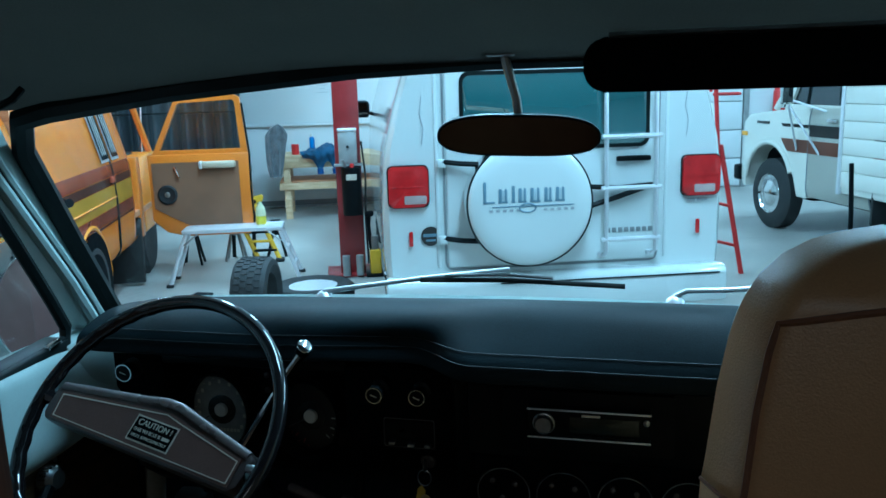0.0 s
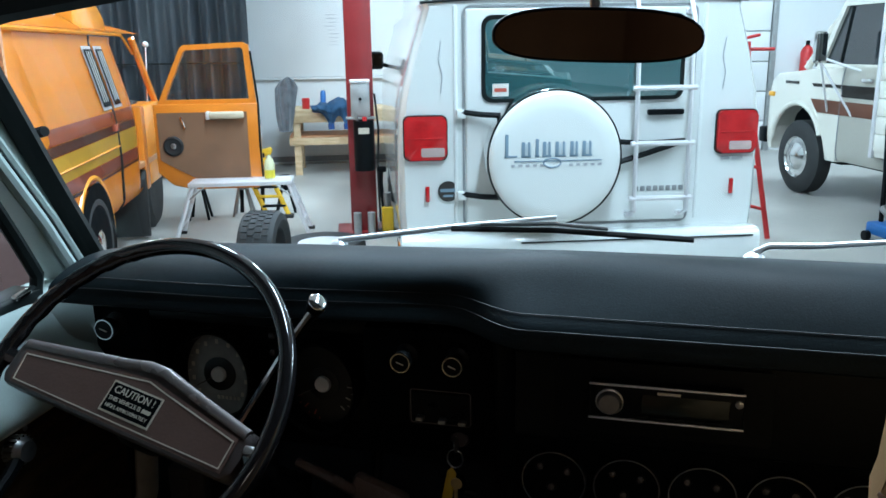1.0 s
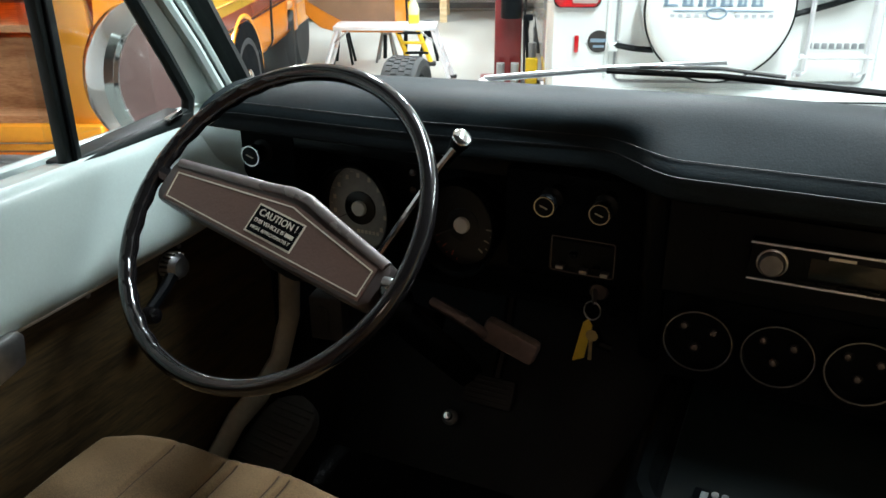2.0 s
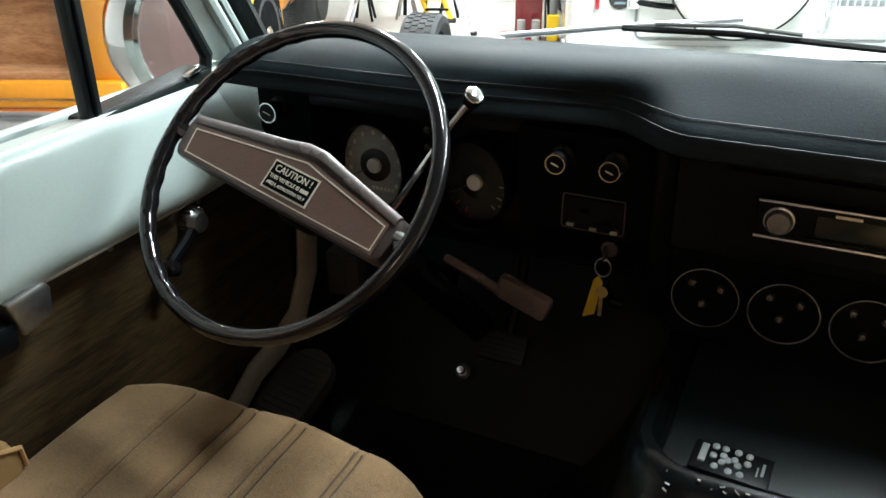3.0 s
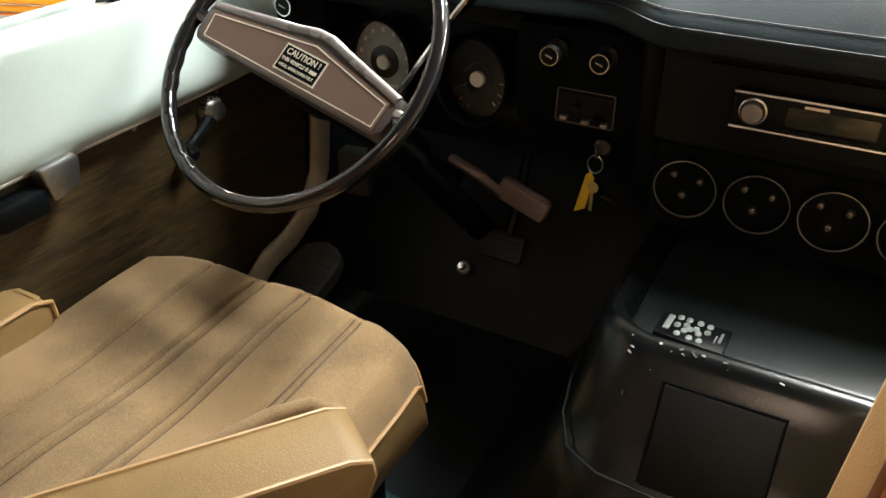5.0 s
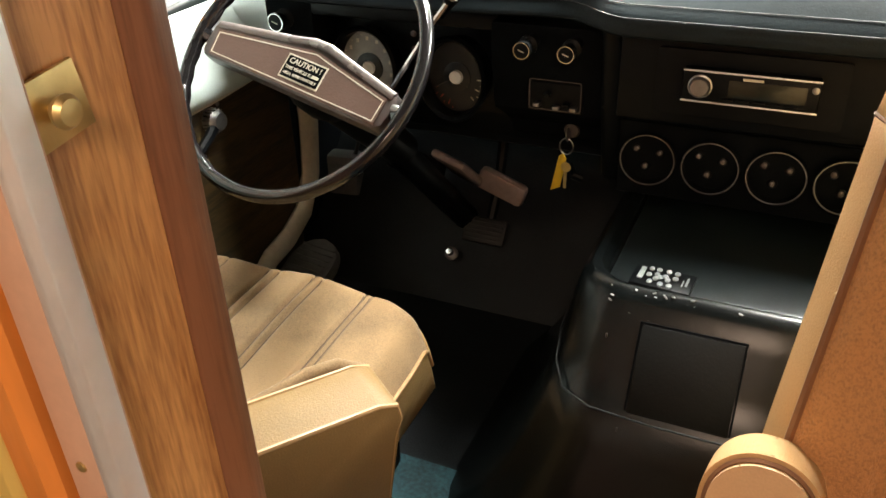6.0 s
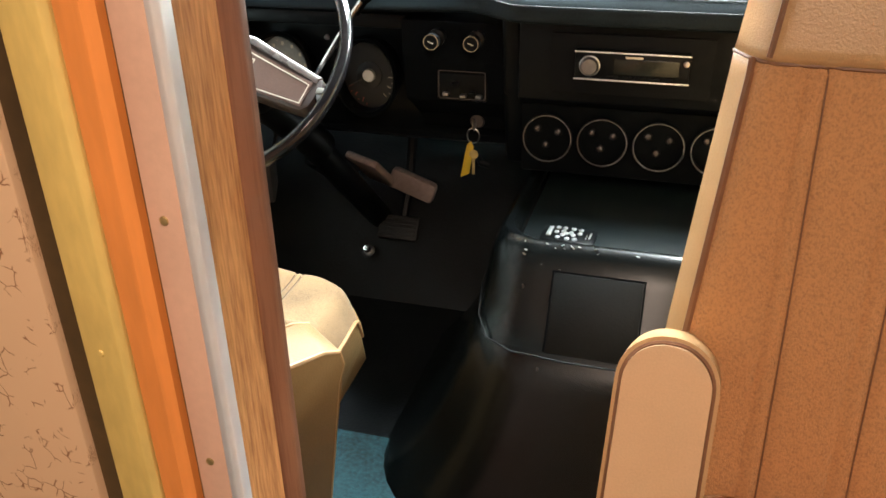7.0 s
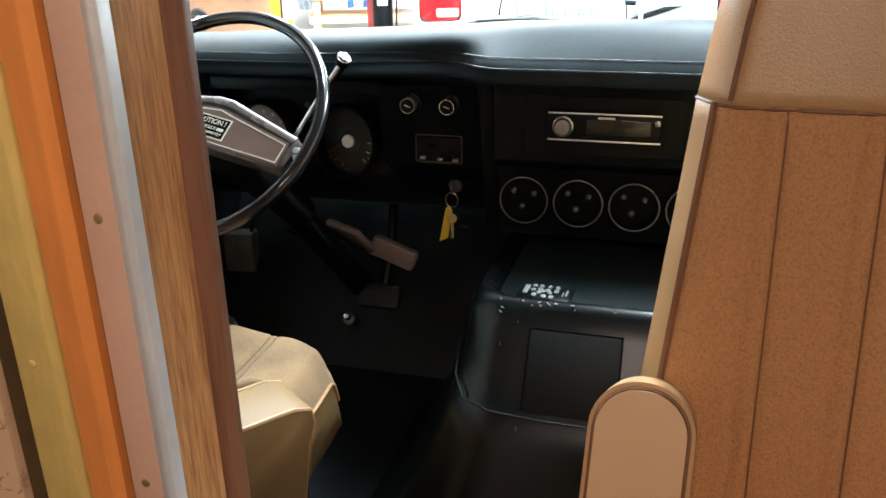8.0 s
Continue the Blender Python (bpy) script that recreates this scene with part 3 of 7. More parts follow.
    single("wall_back", B((0.23, -3.0, 1.2), (2.1, 0.06, 1.75)), "panelbeige", I4, "beige rear wall of the coach", "wall", kind="structure")
    single("wall_right", B((1.24, -1.95, 1.2), (0.06, 2.1, 1.75)), "panelbeige", I4, "beige coach side wall", "wall", kind="structure")
    single("wall_left", B((-0.80, -2.0, 1.2), (0.06, 2.0, 1.75)), "panelbeige", I4, "beige coach side wall", "wall", kind="structure")
    single("wall_right", B((1.2, -0.83, 1.55), (0.06, 0.3, 0.55)), "panelbeige", I4, "beige post behind the passenger door", "wall", kind="structure")
    # outside skin of the coach beside the driver's door
    single("wall_left", B((-0.92, -1.0, 1.1), (0.40, 0.05, 1.7)), "extbrown", I4, "brown outer front wall of the coach", "wall", kind="structure")
    # black gasket of the windshield
    gas = [(-0.640, 0.224, 1.095), (-0.640, 0.118, 1.28), (-0.632, 0.014, 1.455), (-0.59, -0.030, 1.512), (-0.52, -0.045, 1.525), (-0.3, -0.045, 1.553), (0.0, -0.045, 1.578), (0.2, -0.045, 1.585), (1.08, -0.045, 1.585)]
    single("trim", TB(gas, 0.020, 8), "gasket", I4, "black rubber windshield gasket", "gasket", kind="structure")
    # glass
    g = sheet(lambda u, v: (-0.63 + 1.75 * u, 0.30 - 0.33 * v + 0.16 * (1 - (2 * u - 1) ** 2) * (1 - v), 1.10 + 0.47 * v), 14, 6)
    w = single("window_windshield", g, "clearglass", I4, "clear curved windshield glass", "windshield", kind="structure")
    w.visible_shadow = False


def build_driver_door():
    d = thing("door_driver", pose(0, 0, 0), "mint painted driver's door with a walnut board and chrome crank", "door", kind="structure")
    part("upper_panel", sheet(lambda u, v: (lerp_table([(0, -0.70), (0.12, -0.645), (0.2, -0.632), (0.75, -0.622), (0.85, -0.628), (1, -0.655)], v) - 0.03 * smooth01(0.82, 1, u) * (1 - v), -1.0 + 1.245 * u, lerp_table([(0, 1.075), (0.12, 1.085), (0.2, 1.07), (0.75, 0.925), (0.85, 0.90), (1, 0.885)], v) + 0.012 * u - 0.012), 24, 16), "mint", d, "mint painted pressed steel panel")
    part("corner_panel", P([(0.06, 1.085), (0.29, 1.10), (0.31, 0.84), (0.235, 0.84), (0.17, 0.88)], "x", -0.69, -0.634, 0.012), "mint", d)
    part("board", B((-0.668, -0.37, 0.63), (0.02, 1.26, 0.53)), "doorwood", d, "dark walnut-print hardboard")
    for y in (-0.36, -0.18, 0.02):
        part("screw", L([(0.005, 0), (0.0045, 0.002), (0.001, 0.003)], (-0.658, y, 0.873), (1, 0, 0), 10), "dullmetal", d)
    # window crank
    k = part("crank", L([(0.024, 0), (0.024, 0.018), (0.02, 0.022), (0.017, 0.03), (0.008, 0.032)], (-0.656, -0.012, 0.85), (1, 0, 0.05), 20), "dullmetal", d, "chrome window crank")
    for i in range(18):
        a = 2 * math.pi * i / 18
        part("flute", C((-0.652, -0.012 + 0.0245 * math.cos(a), 0.85 + 0.0245 * math.sin(a)), (-0.636, -0.012 + 0.0245 * math.cos(a), 0.851 + 0.0245 * math.sin(a)), 0.0022, seg=5), "chrome", k)
    part("arm", TB([(-0.64, -0.012, 0.848), (-0.632, -0.05, 0.83), (-0.628, -0.092, 0.812)], lambda t: 0.012 - 0.003 * t, 8), "blackplastic", k, "black crank arm")
    part("knob", L([(0.006, -0.012), (0.013, -0.006), (0.015, 0.006), (0.012, 0.016), (0.004, 0.02)], (-0.625, -0.100, 0.806), (1, 0, 0.1), 14), "rim", k, "black crank knob")
    # inside handle
    part("handle", P([(-0.39, 0.892), (-0.33, 0.898), (-0.318, 0.888), (-0.325, 0.845), (-0.375, 0.834), (-0.38, 0.86)], "x", -0.656, -0.62, 0.006), "dullmetal", d, "satin chrome door handle")
    part("handle_cup", B((-0.64, -0.425, 0.842), (0.04, 0.09, 0.045), 0.012), "blackplastic", d)
    # vent window: black frame, post and latch
    part("vent_window", TB([(-0.655, -0.165, 1.068), (-0.655, 0.045, 1.082), (-0.652, 0.080, 1.092), (-0.652, 0.086, 1.115), (-0.652, 0.053, 1.18), (-0.650, -0.010, 1.29), (-0.645, -0.090, 1.42), (-0.635, -0.170, 1.53)], 0.0115, 8), "gasket", d, "black rubber vent window frame")
    part("sill_gasket", P([(-0.172, 1.050), (0.085, 1.070), (0.085, 1.096), (-0.172, 1.078)], "x", -0.70, -0.640, 0.006), "gasket", d, "black rubber sill of the vent window")
    part("post", P([(-0.174, 1.050), (-0.146, 1.050), (-0.140, 1.56), (-0.172, 1.56)], "x", -0.672, -0.650, 0.004), "gasket", d, "black post between the door windows")
    part("post_channel", B((-0.6485, -0.160, 1.3), (0.007, 0.005, 0.5), 0.002), "blackplastic", d)
    part("latch", P([(0.020, 1.088), (0.055, 1.094), (0.052, 1.104), (0.020, 1.098)], "x", -0.648, -0.636, 0.003), "chrome", d, "chrome vent window latch")
    part("sill_strip", P([(-1.0, 1.050), (-0.17, 1.058), (-0.17, 1.064), (-1.0, 1.056)], "x", -0.700, -0.650), "gasket", d, "thin black glass seal")
    part("lower_trim", TB([(-0.652, -0.98, 0.874), (-0.652, -0.40, 0.880), (-0.654, 0.04, 0.884), (-0.664, 0.20, 0.886)], 0.0045, 6), "jamb", d, "pale edge strip below the painted panel")
    part("outer_skin", B((-0.745, -0.38, 0.68), (0.03, 1.26, 0.78), 0.01), "mint", d)
    g = part("pane", B((-0.69, -0.06, 1.30), (0.004, 0.22, 0.40)), "clearglass", d)
    g.visible_shadow = False
    part("frame_rear", B((-0.70, -0.96, 1.33), (0.06, 0.10, 0.52), 0.01), "mint", d)
    part("frame_top", B((-0.70, -0.55, 1.585), (0.06, 0.94, 0.07), 0.01), "mint", d)


def build_side_mirror():
    c = Vector((-0.905, 0.342, 1.080))
    n = Vector((0.975, -0.20, 0.05)).normalized()
    s = thing("side_mirror", pose(0, 0, 0), "round chrome side mirror with a plain brown face, on the driver's door", "side mirror")
    part("shell", L([(0.147, 0.004), (0.160, -0.008), (0.162, -0.05), (0.154, -0.09), (0.128, -0.13), (0.080, -0.158), (0.005, -0.168)], c, n, 48), "chrome", s, "domed chrome shell")
    part("bezel", L([(0.147, 0.002), (0.150, 0.009), (0.143, 0.013), (0.137, 0.009)], c, n, 48, caps=False), "chrome", s)
    part("face", L([(0.1385, 0.004), (0.1385, 0.008), (0.001, 0.0085)], c, n, 48), "mirrorbrown", s, "plain brown mirror face")
    part("bracket", TB([c - n * 0.06 + Vector((0, 0, -0.10)), (-0.90, 0.27, 0.97), (-0.80, 0.22, 0.95), (-0.75, 0.2, 0.95)], 0.011, 8), "chrome", s)
    part("clamp", B(c - n * 0.10 + Vector((-0.02, -0.03, -0.02)), (0.05, 0.05, 0.06), 0.01), "dullmetal", s)
    part("arm", TB([c + Vector((0.0, 0.0, 0.14)), (-0.88, 0.28, 1.30), (-0.74, 0.25, 1.33)], 0.010, 8), "blackplastic", s)


# ---- dashboard ----
def lip_y(x):
    return 0.042 - 0.080 * smooth01(0.045, 0.165, x)


def pad_point(u, v):
    x = -0.592 + 1.707 * u
    ly = lip_y(x)
    lz = 1.110 + 0.010 * smooth01(-0.3, 0.1, x) + 0.002 * smooth01(0.055, 0.145, x)
    left = 1 - smooth01(0.045, 0.165, x)
    cz = lerp_table([(-0.6, 1.143), (-0.25, 1.158), (0.0, 1.171), (0.2, 1.185), (0.45, 1.193), (1.2, 1.195)], x)
    yc = lerp_table([(-0.6, 0.205), (-0.25, 0.195), (0.0, 0.165), (0.2, 0.13), (0.45, 0.105), (1.2, 0.10)], x)
    end = smooth01(0.0, 0.05, u)
    wide = smooth01(-0.50, 0.42, x)
    wy, wz = 0.042 - 0.080 * wide, 1.114 + 0.008 * wide

    def slope(t):
        y0, z0 = ly + (wy - ly) * min(1, 3.2 * t), lz + (wz - lz) * min(1, 3.2 * t)
        return (y0 + 0.006 + (yc - y0 - 0.006) * t, z0 + 0.014 + (cz - z0 - 0.014) * t + (0.012 + 0.013 * wide) * math.sin(math.pi * t))
    prof = [(0.0, ly + 0.05 + 0.055 * left, lz - 0.03 - 0.014 * left), (0.08, ly - 0.004, lz - 0.024), (0.16, ly - 0.006, lz - 0.006), (0.24, ly + 0.004, lz + 0.012),
            (0.36, *slope(0.22)), (0.5, *slope(0.47)), (0.62, *slope(0.72)), (0.76, yc, cz), (0.88, yc + 0.06, cz - 0.017), (1.0, yc + 0.17, cz - 0.075)]
    for k in range(len(prof) - 1):
        a, b = prof[k], prof[k + 1]
        if v <= b[0]:
            t = (v - a[0]) / (b[0] - a[0])
            p, q = prof[max(0, k - 1)], prof[min(len(prof) - 1, k + 2)]
            y, z = (0.5 * (2 * a[i] + (b[i] - p[i]) * t + (2 * p[i] - 5 * a[i] + 4 * b[i] - q[i]) * t * t + (3 * a[i] - p[i] - 3 * b[i] + q[i]) * t ** 3) for i in (1, 2))
            break
    z = lz - 0.02 + (z - lz + 0.02) * (0.80 + 0.20 * end)
    return (x, y, z)


def knob(parent, c, r, name="knob", mat="chrome"):
    k = part(name, L([(r * 0.8, -0.06), (r * 0.8, 0.004), (r * 0.6, 0.007), (r * 0.6, 0.018), (r, 0.021), (r, 0.032), (r * 0.85, 0.035), (0.001, 0.035)], (c[0], c[1] + 0.033, c[2]), (0, -1, 0), 22), "blackplastic", parent, "black pull knob with a chrome ring")
    part("ring", L([(r * 0.90, 0.0), (r * 1.03, 0.0), (r * 1.03, 0.002), (r * 0.90, 0.002), (r * 0.90, 0.0)], (c[0], c[1] - 0.0005, c[2]), (0, -1, 0), 22, caps=False), mat, k)
    part("mark", B((c[0], c[1] - 0.004, c[2]), (r * 0.8, 0.001, 0.0015), 0, Matrix.Rotation(radians(20), 4, "Y")), "print", k)
    part("collar", L([(r * 1.15, 0.0), (r * 1.15, 0.003), (r * 0.7, 0.006)], (c[0], c[1] + 0.034, c[2]), (0, -1, 0), 22, caps=False), "blackplastic", k)
    return k


def build_dashboard():
    d = thing("dashboard", pose(0, 0, 0), "black vinyl dashboard with round gauges, radio and chrome-ringed vents", "dashboard")
    pad = part("pad", sheet(pad_point, 110, 40), "padvinyl", d, "stitched black vinyl dash pad")
    part("stitching", TB([Vector(pad_point(i / 120, 0.20)) + Vector((0, -0.001, 0.001)) for i in range(2, 121)], 0.0009, 5), "vinyl", pad)
    part("stitching", TB([Vector(pad_point(i / 120, 0.27)) + Vector((0, -0.001, 0.001)) for i in range(2, 121)], 0.0009, 5), "vinyl", pad)
    # left instrument face, a recessed plate with the cluster hood
    part("instrument_face", P([(0.192, 1.075), (0.192, 1.0), (0.192, 0.86), (0.205, 0.80), (0.24, 0.78), (0.24, 1.075)], "x", -0.575, 0.115, 0.004), "blackplastic", d)
    part("centre_plate", P([(0.072, 1.072), (0.072, 1.0), (0.088, 0.915), (0.185, 0.862), (0.19, 0.83), (0.24, 0.80), (0.24, 1.072)], "x", -0.088, 0.113, 0.006), "matteblack", d)
    part("switch_plate", P([(0.110, 1.072), (0.110, 0.99), (0.17, 0.90), (0.20, 0.82), (0.24, 0.82), (0.24, 1.072)], "x", -0.575, -0.468, 0.006), "matteblack", d)
    part("cluster_brow", P([(0.108, 1.072), (0.108, 1.045), (0.16, 1.038), (0.2, 1.072)], "x", -0.468, -0.088, 0.004), "blackplastic", d)
    part("centre_return", P([(0.02, 1.108), (0.20, 1.100), (0.20, 0.80), (0.09, 0.80), (0.06, 0.95)], "x", 0.112, 0.15, 0.012), "blackplastic", d)
    part("radio_face", P([(0.012, 1.116), (0.012, 0.955), (0.06, 0.935), (0.065, 0.80), (0.14, 0.79), (0.14, 1.116)], "x", 0.148, 1.11, 0.004), "blackplastic", d)
    part("knee_panel", P([(0.20, 0.80), (0.30, 0.76), (0.5, 0.76), (0.5, 1.0), (0.24, 1.0)], "x", -0.575, 0.15), "matteblack", d)
    part("lower_panel", P([(0.075, 0.80), (0.14, 0.78), (0.16, 0.70), (0.5, 0.70), (0.5, 1.0), (0.14, 1.0)], "x", 0.15, 1.11), "matteblack", d)
    # two round gauges, each in a bezel
    for i, (x, y, z, r) in enumerate(((-0.387, 0.174, 0.929, 0.074), (-0.187, 0.152, 0.939, 0.068))):
        ax = (0, -0.99, 0.05)
        ov = 0.84

        def oval(bm, x=x):
            for q in bm.verts:
                q.co.x = x + (q.co.x - x) * ov
            return bm
        gp = part("gauge", oval(L([(r + 0.004, -0.03), (r + 0.014, 0.026), (r + 0.009, 0.032), (r + 0.003, 0.026), (r, -0.006)], (x, y, z), ax, 48, caps=False)), "blackplastic", d, "round black-rimmed gauge in a deep hood")
        part("dial", oval(L([(r, -0.004), (r, -0.001), (0.001, -0.001)], (x, y, z), ax, 48)), "gaugeface" if i == 0 else "dialdark", gp, "grey speedometer dial" if i == 0 else "black fuel and temperature dial")
        part("dial_step", L([(r * 0.40, -0.001), (r * 0.40, 0.001), (r * 0.38, 0.0015), (0.001, 0.0015)], (x, y, z), ax, 40), "dialdark", gp, "dark raised dial centre")
        part("hub", L([(0.0135, 0.0), (0.0135, 0.006), (0.012, 0.008), (0.001, 0.009)], (x, y, z), ax, 24), "white", gp, "pale gauge hub")
        part("needle", B((x - 0.026, y - 0.004, z - 0.014), (0.040, 0.001, 0.0018), 0, Matrix.Rotation(radians(-28), 4, "Y")), "padgrey", gp)
        for k in range(21 if i == 0 else 12):
            a = radians(215 - 12.5 * k) if i == 0 else radians((205 + 11 * k) if k < 6 else (270 + 11 * (k - 2)))
            big = k % 2 == 0
            q = r * (0.80 if big else 0.90)
            part("tick", B((x + ov * q * math.cos(a), y - 0.0018, z + q * math.sin(a)), ((0.0055 if i == 0 else 0.009) if big else 0.004, 0.001, (0.0075 if i == 0 else 0.002) if big else 0.0012), 0, Matrix.Rotation(-a if i else 0.0, 4, "Y")), "print" if i == 0 or k > 5 else "redprint", gp)
        if i == 0:
            for k in range(6):
                part("counter_digit", B((x - 0.004 + 0.0075 * k, y - 0.0024, z - 0.042), (0.005, 0.001, 0.006)), "print", gp)
    for x, z in ((-0.286, 1.005), (-0.286, 0.975), (-0.265, 0.99)):
        part("warning_lamp", L([(0.006, 0), (0.0055, 0.004), (0.001, 0.006)], (x, 0.178, z), (0, -1, 0), 10), "padgrey", d)
    knob(d, (-0.010, 0.009, 1.047), 0.0138)
    knob(d, (0.063, 0.010, 1.047), 0.0138)
    knob(d, (-0.53, 0.078, 1.032), 0.017, "light_switch")
    # heater control
    h = part("heater_control", B((0.028, 0.092, 0.952), (0.098, 0.03, 0.060), 0.004), "blackplastic", d, "heater control with sliding levers")
    part("outline", frame_prism(rounded(-0.018, 0.926, 0.074, 0.980, 0.004), rounded(-0.0165, 0.9275, 0.0725, 0.9785, 0.004), "y", 0.0755, 0.0775), "padgrey", h)
    for k, (dx, dz) in enumerate(((-0.03, -0.016), (-0.012, 0.004), (0.004, -0.018), (0.022, -0.012), (0.034, -0.018))):
        part("lever", B((0.028 + dx, 0.073, 0.952 + dz), (0.011, 0.014, 0.006), 0.001), "dullmetal" if k % 2 == 0 else "blackplastic", h)
    # ignition
    part("ignition", L([(0.016, 0), (0.016, 0.008), (0.013, 0.013), (0.001, 0.014)], (0.031, 0.196, 0.848), (0, -1, 0), 20), "padgrey", d, "dark metal ignition lock")
    part("pull_handle", TB([(0.03, 0.19, 0.775), (0.045, 0.165, 0.765), (0.06, 0.17, 0.76)], 0.008, 8), "blackplastic", d)
    # radio
    r = part("radio", B((0.341, 0.004, 1.0275), (0.186, 0.03, 0.047), 0.003), "blackplastic", d, "black car radio with chrome edging")
    part("recess", frame_prism(rounded(0.205, 0.975, 0.47, 1.075, 0.006), rounded(0.247, 1.002, 0.435, 1.052, 0.003), "y", 0.005, 0.010), "blackplastic", r)
    for z in (1.0505, 1.0045):
        part("edge_bar", B((0.341, -0.012, z), (0.188, 0.004, 0.0028), 0.001), "alu", r, "chrome edge bar")
    part("dial_knob", L([(0.0145, 0), (0.0145, 0.010), (0.0125, 0.013), (0.001, 0.0135)], (0.273, -0.008, 1.027), (0, -1, 0), 28), "dullmetal", r, "brushed steel volume knob")
    part("knob_ring", L([(0.0175, 0), (0.0175, 0.003), (0.0155, 0.004)], (0.273, -0.010, 1.027), (0, -1, 0), 28, caps=False), "dullmetal", r)
    part("display", B((0.365, -0.0115, 1.028), (0.105, 0.002, 0.026), 0.001), "lcd", r, "grey-green display")
    part("logo_bar", B((0.345, -0.0135, 1.044), (0.028, 0.001, 0.0035)), "print", r)
    for k in range(5):
        part("preset_button", B((0.312 + 0.022 * k, -0.0125, 1.0095), (0.018, 0.004, 0.005), 0.001), "blackplastic", r)
    part("open_button", L([(0.005, 0), (0.005, 0.003), (0.001, 0.004)], (0.428, -0.011, 1.038), (0, -1, 0), 12), "dullmetal", r)
    # three-eyed round vents
    for k in range(6):
        x = 0.198 + 0.1 * k
        v = part("vent", L([(0.046, 0.006), (0.046, -0.002), (0.042, -0.012), (0.03, -0.018), (0.001, -0.02)], (x, 0.052, 0.872), (0, -1, 0), 36, caps=False), "blackplastic", d, "round black vent with a thin chrome ring")
        part("ring", L([(0.0432, 0.0), (0.0448, 0.0), (0.0448, 0.002), (0.0432, 0.002), (0.0432, 0.0)], (x, 0.049, 0.872), (0, -1, 0), 40, caps=False), "dullmetal", v, "thin chrome ring")
        for dx, dz in ((-0.020, 0.014), (0.018, 0.010), (-0.004, -0.016)):
            part("stud", L([(0.009, -0.004), (0.0085, 0.003), (0.006, 0.007), (0.001, 0.008)], (x + dx, 0.066, 0.872 + dz), (0, -1, 0.2), 14), "blackplastic", v)
            part("stud_cap", L([(0.005, 0.0), (0.004, 0.003), (0.001, 0.004)], (x + dx, 0.058, 0.873 + dz), (0, -1, 0.2), 10), "padgrey", v)


def build_key():
    k = thing("car_key", pose(0, 0, 0), "car key with a yellow tag hanging in the ignition", "key")
    part("key_bow", L([(0.012, -0.0015), (0.013, 0), (0.012, 0.0015)], (0.028, 0.172, 0.845), (1, 0, 0.1), 18), "dullmetal", k)
    part("key_ring", TB([(0.027 + 0.013 * math.cos(a), 0.168, 0.822 + 0.016 * math.sin(a)) for a in np.linspace(0, 2 * math.pi, 20, endpoint=False)], 0.0013, 6, True), "dullmetal", k)
    part("tag", P([(0.004, 0.735), (0.023, 0.745), (0.033, 0.805), (0.026, 0.816), (0.018, 0.808)], "y", 0.150, 0.1535, 0.001), "tagyellow", k, "yellow plastic tag")
    part("spare_key", L([(0.009, -0.001), (0.010, 0), (0.009, 0.001)], (0.034, 0.147, 0.79), (0.1, 1, 0), 18), "brass", k)
    part("spare_blade", B((0.033, 0.147, 0.765), (0.006, 0.0018, 0.038), 0.0005), "brass", k)


